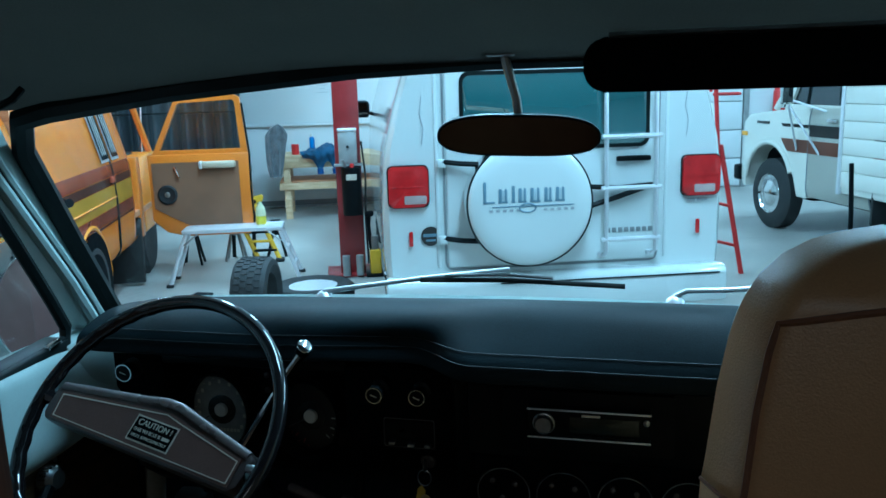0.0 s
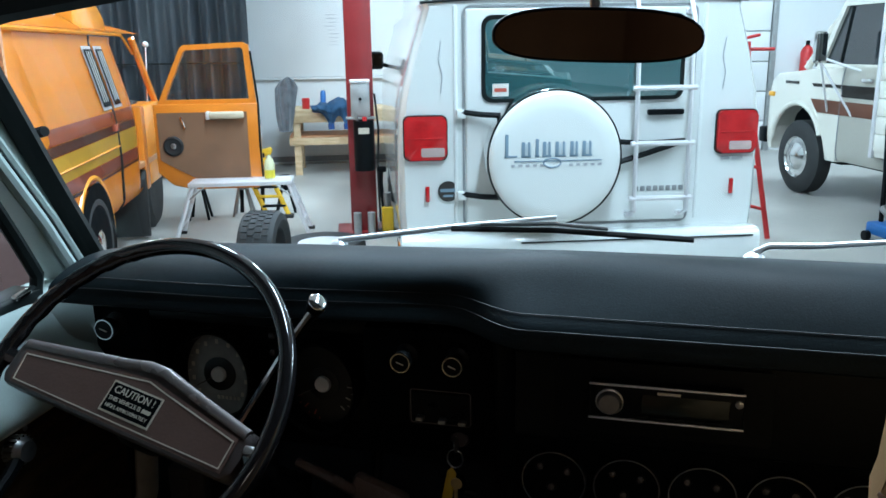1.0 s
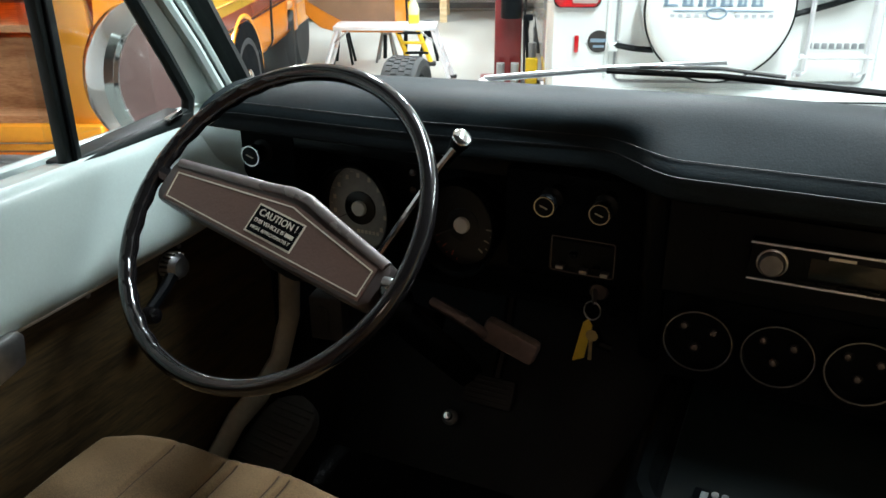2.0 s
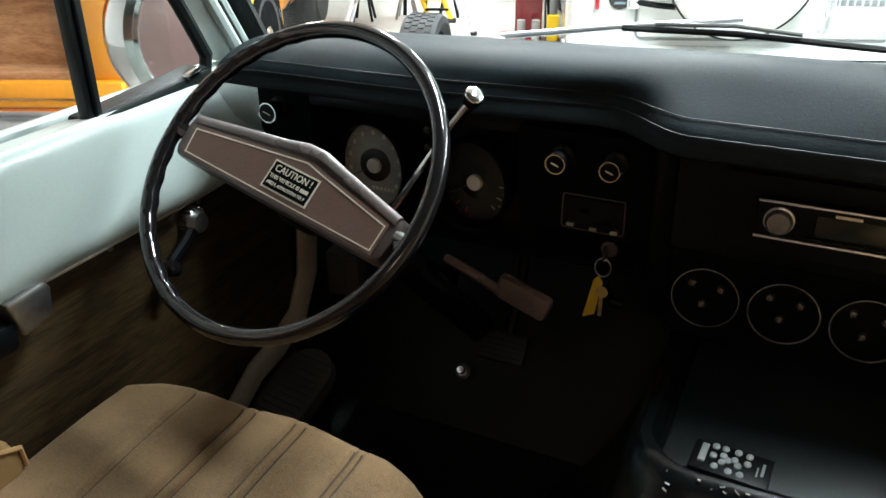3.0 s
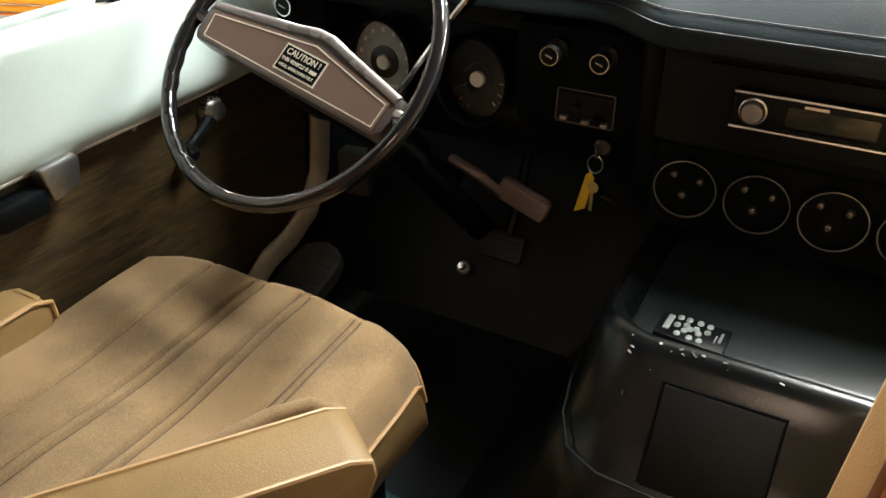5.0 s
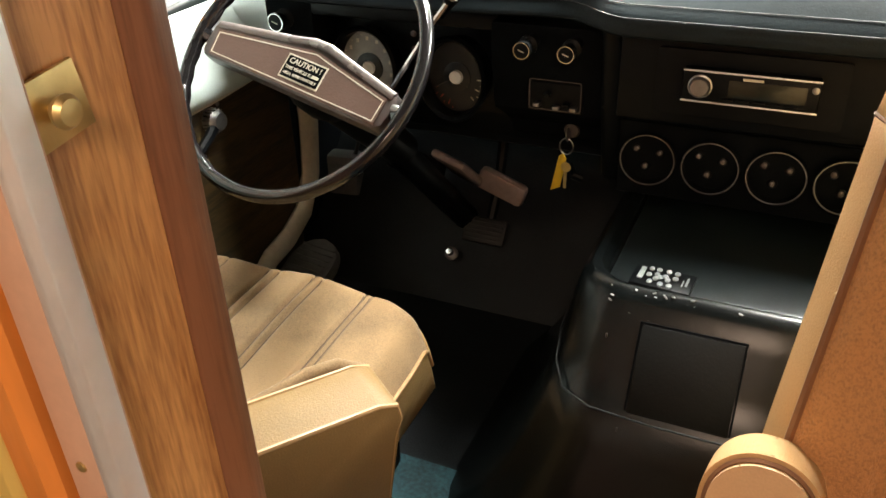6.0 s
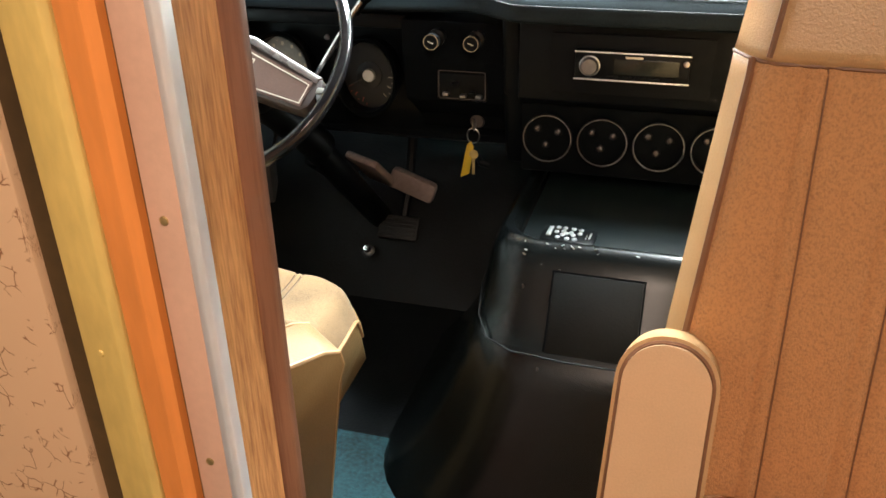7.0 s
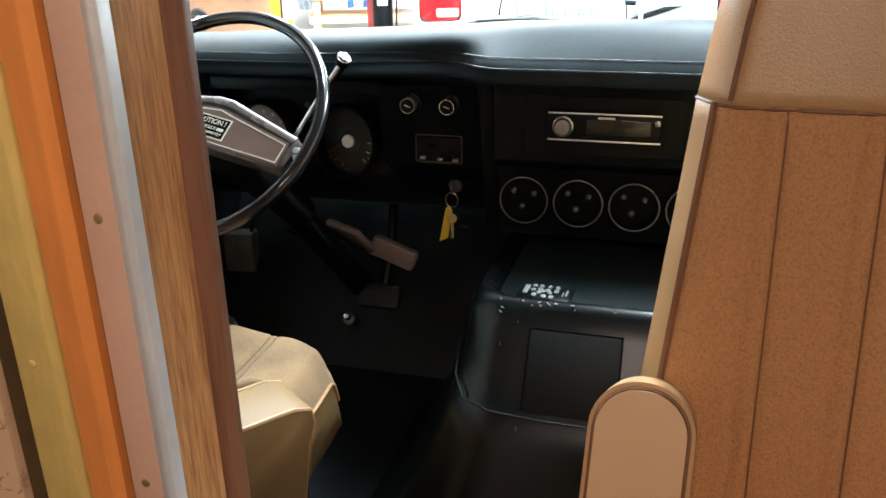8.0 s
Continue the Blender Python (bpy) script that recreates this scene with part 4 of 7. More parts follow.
# ---- steering wheel ----
def build_steering():
    a, yw, R = radians(44.5), radians(-4.7), 0.222
    u = Vector((math.cos(yw), math.sin(yw), 0))
    n = Vector((math.sin(yw) * math.cos(a), -math.cos(yw) * math.cos(a), math.sin(a)))
    v = n.cross(u)
    m = Matrix((u, v, n)).transposed().to_4x4()
    m.translation = (-0.3284, -0.1524, 1.0397)
    w = thing("steering_wheel", m, "thin-rimmed black steering wheel with a brown horn bar", "steering wheel")
    bm = bmesh.new()
    rings = []
    for i in range(144):
        t = 2 * math.pi * i / 144
        bump = 0.0011 * math.sin(36 * t) if 1.9 < t < 4.4 else 0.0
        ring = []
        for k in range(12):
            b = 2 * math.pi * k / 12
            rr = 0.0115 + (bump if math.cos(b) < -0.2 else 0)
            ring.append(bm.verts.new(((R + rr * math.cos(b)) * math.cos(t), (R + rr * math.cos(b)) * math.sin(t), rr * 1.1 * math.sin(b))))
        rings.append(ring)
    ring_faces(bm, rings, closed=True)
    part("rim", bm, "rim", w, "glossy black rim with finger grips")
    rot = Matrix.Rotation(radians(-11.5), 4, "Z")
    horn = [(-0.197, -0.036), (-0.188, -0.047), (0.188, -0.047), (0.200, -0.036), (0.206, 0.006), (0.198, 0.017), (0.085, 0.041), (0.045, 0.050), (0.015, 0.049), (-0.020, 0.042), (-0.190, 0.018), (-0.198, 0.008)]
    base = part("horn_bar", P(horn, "z", -0.030, 0.006, 0.006), "padgrey", w, "dark pewter horn bar")
    base.matrix_local = rot
    ins = [(-0.176, -0.042), (0.188, -0.041), (0.189, 0.003), (0.066, 0.024), (0.036, 0.030), (0.012, 0.028), (-0.181, 0.003)]
    part("plate", P(ins, "z", 0.0065, 0.0085), "brownpad", base, "brown grained plate")

    def inset(poly, d):
        c = Vector((sum(p[0] for p in poly) / len(poly), sum(p[1] for p in poly) / len(poly)))
        return [(p[0] - d * (1 if p[0] > c.x else -1), p[1] - d * (1 if p[1] > c.y else -1)) for p in poly]
    part("outline", frame_prism(inset(ins, 0.004), inset(ins, 0.0056), "z", 0.0084, 0.0092), "print", base, "thin cream outline")
    part("top_edge", TB([(-0.188, 0.012, 0.002), (-0.02, 0.036, 0.004), (0.015, 0.043, 0.005), (0.045, 0.043, 0.005), (0.085, 0.034, 0.004), (0.196, 0.011, 0.002)], 0.0075, 10), "toppewter", base)
    part("end_stud", L([(0.007, 0), (0.007, 0.012), (0.004, 0.014)], (0.200, -0.004, 0.000), (1, 0, 0), 14), "dullmetal", base)
    for s in (-1, 1):
        part("spoke", TB([(s * 0.185, -0.012, -0.014), (s * 0.218, -0.012, -0.002)], 0.012, 8), "rim", base)
    # caution sticker
    st = part("sticker", B((0.0240, -0.0090, 0.0092), (0.084, 0.0415, 0.0008)), "print", base, "black and cream caution sticker")
    part("sticker_field", B((0.0240, -0.0090, 0.0098), (0.0790, 0.0365, 0.0006)), "matteblack", st)
    lettering("CAUTION !", 0.0135, pose(0.0240, 0.0010, 0.0102), "print", st)
    lettering("THIS VEHICLE IS", 0.0078, pose(0.0150, -0.0110, 0.0102), "print", st)
    part("bar", B((0.0520, -0.0110, 0.0103), (0.014, 0.005, 0.0004)), "print", st)
    lettering("HIGH, APPROXIMATELY", 0.0066, pose(0.0240, -0.0205, 0.0102), "print", st)
    part("hub_shroud", L([(0.045, -0.03), (0.052, -0.055), (0.05, -0.10), (0.04, -0.13)], (0, 0, 0), (0, 0, 1), 24), "blackplastic", w)
    # column, shift lever
    c = thing("steering_column", pose(0, 0, 0), "mauve-grey steering column with a chrome shift lever", "steering column")
    top = Vector(m.translation) - n * 0.12
    low = Vector((-0.262, 0.375, 0.560))
    part("upper_jacket", C(top, top + (low - top) * 0.42, 0.040, 0.036, 20), "blackplastic", c)
    part("lower_jacket", C(top + (low - top) * 0.38 - Vector((0, 0, 0.01)), low - Vector((0, 0, 0.055)), 0.030, 0.030, 20), "blackplastic", c, "black lower column tube")
    ax = (low - top).normalized()
    sx = ax.cross(Vector((0, -0.5, 0.86))).normalized()
    pm = Matrix((sx, ax, sx.cross(ax))).transposed().to_4x4()
    part("cover_plate", B((-0.272, 0.352, 0.645), (0.095, 0.15, 0.02), 0.008, pm), "column", c, "mauve-grey metal plate")
    part("bracket", B((-0.180, 0.38, 0.605), (0.12, 0.03, 0.055), 0.012, Matrix.Rotation(radians(20), 4, "Y")), "column", c, "mauve-grey metal bracket")
    part("support", B((-0.33, 0.25, 0.69), (0.06, 0.20, 0.05), 0.01, Matrix.Rotation(radians(-35), 4, "X")), "blackplastic", c)
    b0 = top + Vector((0.03, 0.01, -0.01))
    tip = Vector((-0.124, -0.002, 1.126))
    lv = part("shift_lever", TB([b0, b0 + Vector((0.04, 0.0, -0.004)), b0 + Vector((0.07, -0.01, 0.02)), b0 + (tip - b0) * 0.8 + Vector((0.008, 0, 0)), tip], 0.0055, 8), "chrome", c, "bent chrome shift lever")
    ax = Vector((0.55, -0.25, 0.75))
    part("lever_collar", L([(0.0065, -0.045), (0.0095, -0.016), (0.0135, -0.002), (0.0145, 0.004)], tip, ax, 18), "blackplastic", lv, "black shift knob")
    part("shift_knob", L([(0.0144, 0.004), (0.0142, 0.007), (0.0115, 0.0095), (0.001, 0.0105)], tip, ax, 20), "chrome", lv, "chrome cap of the shift knob")


def build_pedals():
    p = thing("brake_pedal", pose(0, 0, 0), "black ribbed rubber brake pedal on a steel arm", "pedal")
    m = Matrix.Rotation(radians(-38), 4, "X")
    pd = part("pad", B((-0.205, 0.335, 0.505), (0.105, 0.018, 0.062), 0.008, m), "rubber", p)
    for k in range(5):
        part("rib", B(Vector((-0.205, 0.335, 0.505)) + m @ Vector((0, -0.011, -0.02 + 0.010 * k)), (0.09, 0.004, 0.004), 0.001, m), "rubber", pd)
    part("arm", TB([(-0.20, 0.35, 0.51), (-0.195, 0.40, 0.60), (-0.19, 0.44, 0.78)], 0.012, 8), "blackplastic", p)
    s = thing("floor_switch", pose(0, 0, 0), "round chrome headlamp foot switch on the toe board", "foot switch")
    part("collar", L([(0.016, 0), (0.016, 0.008), (0.011, 0.012)], (-0.268, 0.283, 0.458), (0, -0.7, 0.7), 16), "dullmetal", s)
    part("button", L([(0.009, 0.008), (0.009, 0.022), (0.007, 0.025), (0.001, 0.0255)], (-0.268, 0.283, 0.458), (0, -0.7, 0.7), 16), "chrome", s)
    f = thing("foot_rest", pose(-0.572, 0.115, 0.425, 26, 0, -8), "black ribbed rubber foot rest by the door sill, greyed as if window-lit", "foot rest")
    # grey instead of black rubber: window light painted into the pad and ribs
    fp = part("pad", P(rounded(-0.062, -0.10, 0.062, 0.10, 0.058, 6), "z", -0.015, 0.015, 0.006), "boxgrey", f)
    for k in range(11):
        part("rib", B((0, -0.075 + 0.015 * k, 0.016), (0.098, 0.005, 0.007), 0.002), "boxgrey", fp)
    x = thing("fuse_box", pose(-0.597, 0.375, 0.575, 0, 0, 8), "small grey metal box with a raised lug under the dashboard", "box")
    bx = part("case", B((0, 0, 0), (0.078, 0.05, 0.105), 0.006), "boxgrey", x)
    part("lug", TB([(-0.012, -0.026, 0.03), (0.006, -0.030, 0.03), (0.006, -0.030, -0.03)], 0.0035, 8), "boxgrey", bx)
    part("cable", TB([(0.03, 0.0, 0.05), (0.05, 0.01, 0.12), (0.04, 0.02, 0.20)], 0.005, 6), "rubber", x)


# ---- engine cover ----
def build_engine_cover():
    e = thing("engine_cover", pose(0, 0, 0), "scuffed black moulded engine cover with a raised tray lip", "engine cover")
    lev = [(0.20, 0.34, -0.03, 1.02, -0.46, 0.20), (0.36, 0.36, -0.03, 1.02, -0.46, 0.20), (0.42, 0.42, 0.02, 1.0, -0.43, 0.19), (0.50, 0.5, 0.070, 0.98, -0.395, 0.17), (0.60, 0.6, 0.112, 0.95, -0.350, 0.14), (0.652, 0.652, 0.132, 0.93, -0.320, 0.11),
           (0.655, 0.655, 0.137, 0.925, -0.315, 0.105), (0.70, 0.70, 0.142, 0.92, -0.284, 0.095), (0.75, 0.75, 0.148, 0.91, -0.253, 0.09), (0.780, 0.780, 0.156, 0.90, -0.234, 0.085), (0.793, 0.793, 0.168, 0.885, -0.220, 0.075), (0.794, 0.794, 0.180, 0.875, -0.209, 0.068), (0.778, 0.778, 0.192, 0.86, -0.197, 0.06)]
    bm = bmesh.new()
    rings = []
    for _, z, x0, x1, y0, r in lev:
        rings.append([bm.verts.new((x, y, z)) for x, y in rounded(x0, y0, x1, 0.30, r, 8)])
    ring_faces(bm, rings, caps=False)
    bm.faces.new(rings[-1])
    part("body", bm, "cover", e)
    part("tray", B((0.526, 0.055, 0.776), (0.655, 0.49, 0.012), 0.005), "tray", e, "shallow tray on the cover")
    part("seam", TB([(0.1385, -0.17, 0.700), (0.1385, -0.205, 0.690), (0.148, -0.262, 0.672), (0.170, -0.303, 0.656), (0.215, -0.3215, 0.649), (0.30, -0.3245, 0.645), (0.60, -0.3245, 0.645), (0.82, -0.3245, 0.645)], 0.0017, 6), "hatch", e, "fine moulded crease")
    # access door on the sloping rear face
    m = Matrix.Rotation(math.atan2(0.068, -0.115) - math.pi / 2, 4, "X")
    up = Vector((0, 0.068, 0.118)).normalized()
    nrm = Vector((0, -up.z, up.y))
    c = Vector((0.336, -0.2815, 0.703))
    m = Matrix((Vector((1, 0, 0)), -nrm, up)).transposed().to_4x4()
    part("access_door", B(c + nrm * 0.002, (0.138, 0.010, 0.130), 0.002, m), "hatch", e, "square access door")
    part("door_gap", frame_prism([(x - 0.072, z - 0.068) for x, z in ((0, 0), (0.144, 0), (0.144, 0.136), (0, 0.136))], [(x - 0.0695, z - 0.0655) for x, z in ((0, 0), (0.139, 0), (0.139, 0.131), (0, 0.131))], "y", -0.004, 0.004), "matteblack", e).matrix_local = Matrix.Translation(c + nrm * 0.002) @ m
    # worn paint chips along the lip
    random.seed(5)
    for k in range(26):
        x = random.gauss(0.30, 0.045) if k < 20 else random.uniform(0.2, 0.7)
        t = random.random()
        z, y = 0.794 - 0.045 * t * t, -0.2195 - 0.033 * t * t
        part("scuff", B((x, y - 0.001, z), (random.uniform(0.0012, 0.006), 0.002, random.uniform(0.0006, 0.0014)), 0, Matrix.Rotation(random.uniform(-0.7, 0.7), 4, "Y")), "galv", e)
    for x, y, z in ((0.30, -0.428, 0.44), (0.42, -0.435, 0.42), (0.26, -0.333, 0.63), (0.22, -0.262, 0.735)):
        part("scuff", B((x, y, z), (0.0025, 0.002, 0.007), 0.0008), "padgrey", e)
    # remote control lying in the tray
    r = thing("remote_control", pose(0.276, -0.1715, 0.7825, 0, 0, -3.4) @ Matrix.Diagonal((0.79, 1, 1, 1)), "slim black radio remote with pale keys, lying on the engine cover", "remote control")
    part("body", B((0, 0, 0.004), (0.112, 0.054, 0.008), 0.003), "blackplastic", r)
    part("mode_key", B((-0.040, 0.002, 0.009), (0.010, 0.032, 0.003), 0.001), "remotekeys", r)
    for dx, dy in ((-0.026, 0.019), (-0.012, 0.019), (0.006, 0.019), (0.022, 0.018), (-0.026, 0.002), (-0.012, 0.006), (-0.012, -0.006), (-0.005, 0), (0.004, 0.004), (0.010, -0.004), (0.022, 0.004), (-0.020, -0.016), (0.0, -0.018), (0.016, -0.018)):
        part("key", L([(0.0052, 0), (0.0052, 0.0015), (0.004, 0.0022), (0.0005, 0.0023)], (dx, dy, 0.008), (0, 0, 1), 12), "remotekeys", r)
    part("logo_bar", B((0.044, 0.002, 0.0085), (0.004, 0.022, 0.001)), "remotekeys", r)
    part("logo_bar", B((0.037, -0.004, 0.0085), (0.002, 0.016, 0.001)), "remotekeys", r)


# ---- seats ----
def build_driver_seat():
    s = thing("driver_seat", pose(-0.345, -0.47, 0.36), "tan velour driver's seat with pleated cushion and vinyl arms", "seat")
    W, D = 0.562, 0.545
    seams = (-0.133, -0.049, -0.027, 0.045, 0.063, 0.148, 0.160)

    def top(u, v):
        x = (u - 0.5) * W - 0.006
        y = (v - 0.5) * D - 0.008
        ex, ey = abs(2 * u - 1), max(0, 2 * v - 1)
        crown = 0.026 * (1 - ex ** 4) + 0.026 + 0.010 * smooth01(0.35, 0.05, u)
        fall = 0.045 * max(0, (ex - 0.88) / 0.12) ** 2 + 0.048 * max(0, (ey - 0.88) / 0.12) ** 2
        dent = sum(0.009 * math.exp(-((x - q) / 0.0040) ** 2) for q in seams) * (1 - smooth01(0.9, 1.0, v))
        puff = 0.004 * math.sin(x * 34) * math.sin(y * 9) + 0.002
        corner = 0.022 * max(0, (ex - 0.70) / 0.3) * max(0, (ey - 0.6) / 0.4)
        sway = -0.012 * math.exp(-((v - 0.45) / 0.25) ** 2)
        return (x * (1 - corner), y + 0.012 * math.cos(x * 8) - corner, 0.275 + crown + puff - fall - dent + sway)
    part("cushion", sheet(top, 200, 70), "velour", s, "pleated tan velour cushion")
    for q in seams:
        part("seam", TB([Vector(top((q + 0.006) / W + 0.5, 0.05 + 0.89 * i / 40)) + Vector((0, 0, 0.0022)) for i in range(41)], 0.0013, 5), "seamtan", s)
    side = [top(i / 60, 1.0) for i in range(61)]
    bm = bmesh.new()
    edge = [top(0.0, j / 30) for j in range(31)] + side[1:] + [top(1.0, 1 - j / 30) for j in range(1, 31)]
    hi = [bm.verts.new(p) for p in edge]
    mid = [bm.verts.new((p[0] * 1.015, p[1] * 1.005 + 0.003, p[2] - 0.05)) for p in edge]
    lo = [bm.verts.new((p[0] * 0.80, p[1] * 0.84, 0.05)) for p in edge]
    for a, b in ((hi, mid), (mid, lo)):
        for i in range(len(edge) - 1):
            bm.faces.new((a[i], a[i + 1], b[i + 1], b[i]))
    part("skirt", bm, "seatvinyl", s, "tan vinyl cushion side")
    part("piping", TB([(p[0] * 1.005, p[1] * 1.003, p[2] + 0.001) for p in edge], 0.0035, 6), "piping", s)
    part("base", B((0, -0.02, 0.03), (0.44, 0.44, 0.06), 0.01), "matteblack", s)
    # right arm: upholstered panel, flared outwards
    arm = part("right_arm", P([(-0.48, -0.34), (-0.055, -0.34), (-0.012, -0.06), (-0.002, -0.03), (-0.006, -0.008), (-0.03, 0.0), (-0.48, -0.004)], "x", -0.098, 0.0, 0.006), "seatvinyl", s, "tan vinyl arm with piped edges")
    arm.matrix_local = pose(0.361, -0.029, 0.381, 0, 0, -37.2)
    for x in (-0.095, -0.003):
        part("arm_piping", TB([(x, -0.48, -0.005), (x, -0.25, -0.002), (x, -0.034, -0.001), (x, -0.010, -0.009), (x, -0.006, -0.03), (x, -0.016, -0.06), (x, -0.058, -0.33)], 0.0035, 6), "piping", arm)
    part("arm_flap", TB([(-0.100, -0.015, -0.020), (-0.118, -0.045, -0.010), (-0.122, -0.09, -0.012), (-0.112, -0.15, -0.018), (-0.102, -0.22, -0.025)], 0.012, 10), "velour", arm, "folded velour edge beside the arm")
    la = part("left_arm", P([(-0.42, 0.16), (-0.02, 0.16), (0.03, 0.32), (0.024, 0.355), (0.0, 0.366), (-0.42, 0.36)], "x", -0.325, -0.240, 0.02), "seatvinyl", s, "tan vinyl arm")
    part("arm_piping", TB([(-0.245, -0.42, 0.356), (-0.245, -0.005, 0.362), (-0.245, 0.024, 0.350), (-0.245, 0.026, 0.32)], 0.004, 6), "piping", la)

    def back(u, v):
        x = (u - 0.5) * 0.50 * (1 - 0.12 * v)
        ex = abs(2 * u - 1)
        return (x, -0.36 - 0.20 * v - 0.05 * ex ** 3, 0.26 + 0.66 * v)
    part("backrest", sheet(back, 30, 30, 0.11), "velour", s, "tan velour backrest")


def build_passenger_seat():
    s = thing("passenger_seat", pose(0.735, -0.45, 0.36, 0, 0, 0), "rust woven swivel seat turned to face the coach", "seat")

    def edge(z):
        return lerp_table([(0.2, -0.322), (0.50, -0.294), (0.80, -0.262), (0.89, -0.249), (0.94, -0.238), (0.97, -0.228), (0.995, -0.213), (1.015, -0.188), (1.030, -0.15), (1.038, -0.09)], z)

    def face(u, v):
        z = 0.24 + 0.798 * v
        h = -edge(z)
        x = (2 * u - 1) * h
        ex = abs(2 * u - 1)
        y = lerp_table([(0.2, -0.14), (0.5, -0.085), (0.80, -0.025), (1.06, 0.035)], z)
        pl = sum(0.0045 * math.exp(-((x - q) / 0.0055) ** 2) for q in (-0.193, -0.172, -0.100, -0.078, 0.078, 0.100, 0.172, 0.193)) if z < 0.80 else 0
        groove = 0.009 * math.exp(-((z - 0.7997) / 0.006) ** 2)
        rnd = 0.05 * max(0, (ex - 0.84) / 0.16) ** 2 + 0.05 * max(0, (v - 0.93) / 0.07) ** 2
        return (x, y - 0.015 * (1 - ex ** 2) + pl + groove + rnd, z)
    nu, nv = 120, 90
    lo = part("back_cloth", sheet(lambda u, v: face(0.034 + 0.932 * u, v * 0.7005), nu, nv), "weave", s, "pleated rust woven cloth")
    for q in (-0.172, -0.078, 0.078, 0.172):
        part("seam", TB([Vector(face(0.5 - 0.5 * q / edge(0.24 + 0.798 * v), v)) + Vector((0, -0.0015, 0)) for v in np.linspace(0.06, 0.70, 40)], 0.0010, 5), "pipingbrown", lo)
    part("head_band", sheet(lambda u, v: face(u, 0.702 + 0.298 * v), 60, 40), "tanvinyl", s, "tan vinyl head band")
    for a, b in ((0.0, 0.034), (0.966, 1.0)):
        part("side_border", sheet(lambda u, v, a=a, b=b: face(a + (b - a) * u, v * 0.7013), 6, 60), "tanvinyl", s, "tan vinyl border")
    for q in (0.034, 0.966):
        part("piping", TB([Vector(face(q, 0.7013 * i / 40)) + Vector((0, -0.003, 0)) for i in range(41)], 0.0045, 6), "pipingbrown", s)
    part("piping", TB([Vector(face(i / 40, 0.7013)) + Vector((0, -0.001, 0)) for i in range(41)], 0.0022, 6), "pipingbrown", s)
    top = [face(0.06, 0.71 + 0.20 * i / 12) for i in range(13)] + [face(0.06 + 0.88 * i / 24, 0.91 + 0.035 * math.sin(math.pi * i / 24)) for i in range(1, 25)] + [face(0.94, 0.91 - 0.20 * i / 12) for i in range(1, 13)]
    part("piping", TB([Vector(p) + Vector((0, -0.002, 0)) for p in top], 0.0035, 6), "pipingbrown", s)
    bm = bmesh.new()
    out = [face(0.0, i / 40) for i in range(41)] + [face(i / 20, 1.0) for i in range(1, 21)] + [face(1.0, 1 - i / 40) for i in range(1, 41)]
    f = [bm.verts.new(p) for p in out]
    g = [bm.verts.new((p[0] * 0.975, p[1] + 0.05, p[2] - 0.012)) for p in out]
    h = [bm.verts.new((p[0] * 0.89, p[1] + 0.10, p[2] - 0.045)) for p in out]
    for a, b in ((f, g), (g, h)):
        for i in range(len(out) - 1):
            bm.faces.new((a[i], a[i + 1], b[i + 1], b[i]))
    bm.faces.new(h)
    part("shell", bm, "tanvinyl", s, "tan vinyl seat back")
    # padded arm, tipped down from the back
    m = pose(-0.287, -0.115, 0.516, -24, 0, -4)
    arm = part("arm", P(rounded(-0.056, -0.48, 0.056, 0.0, 0.053, 10), "y", -0.026, 0.04, 0.010), "tanvinyl", s, "padded tan vinyl arm with piped edge")
    arm.matrix_local = m
    part("arm_piping", TB([(x, -0.0265, z) for x, z in rounded(-0.049, -0.473, 0.049, -0.007, 0.046, 10)], 0.0032, 6, True), "pipingbrown", arm)
    part("arm_pad", P(rounded(-0.0475, -0.4715, 0.0475, -0.0085, 0.0445, 10), "y", -0.036, -0.02, 0.010), "armvinyl", arm, "tan padded facing, lightened as if lit from above")
    part("seat_cushion", B((0, -0.36, 0.26), (0.52, 0.48, 0.14), 0.05, None, 4), "weave", s, "rust woven seat cushion")
    part("pedestal", C((0, -0.2, -0.0), (0, -0.2, 0.2), 0.13, 0.10, 20), "matteblack", s)


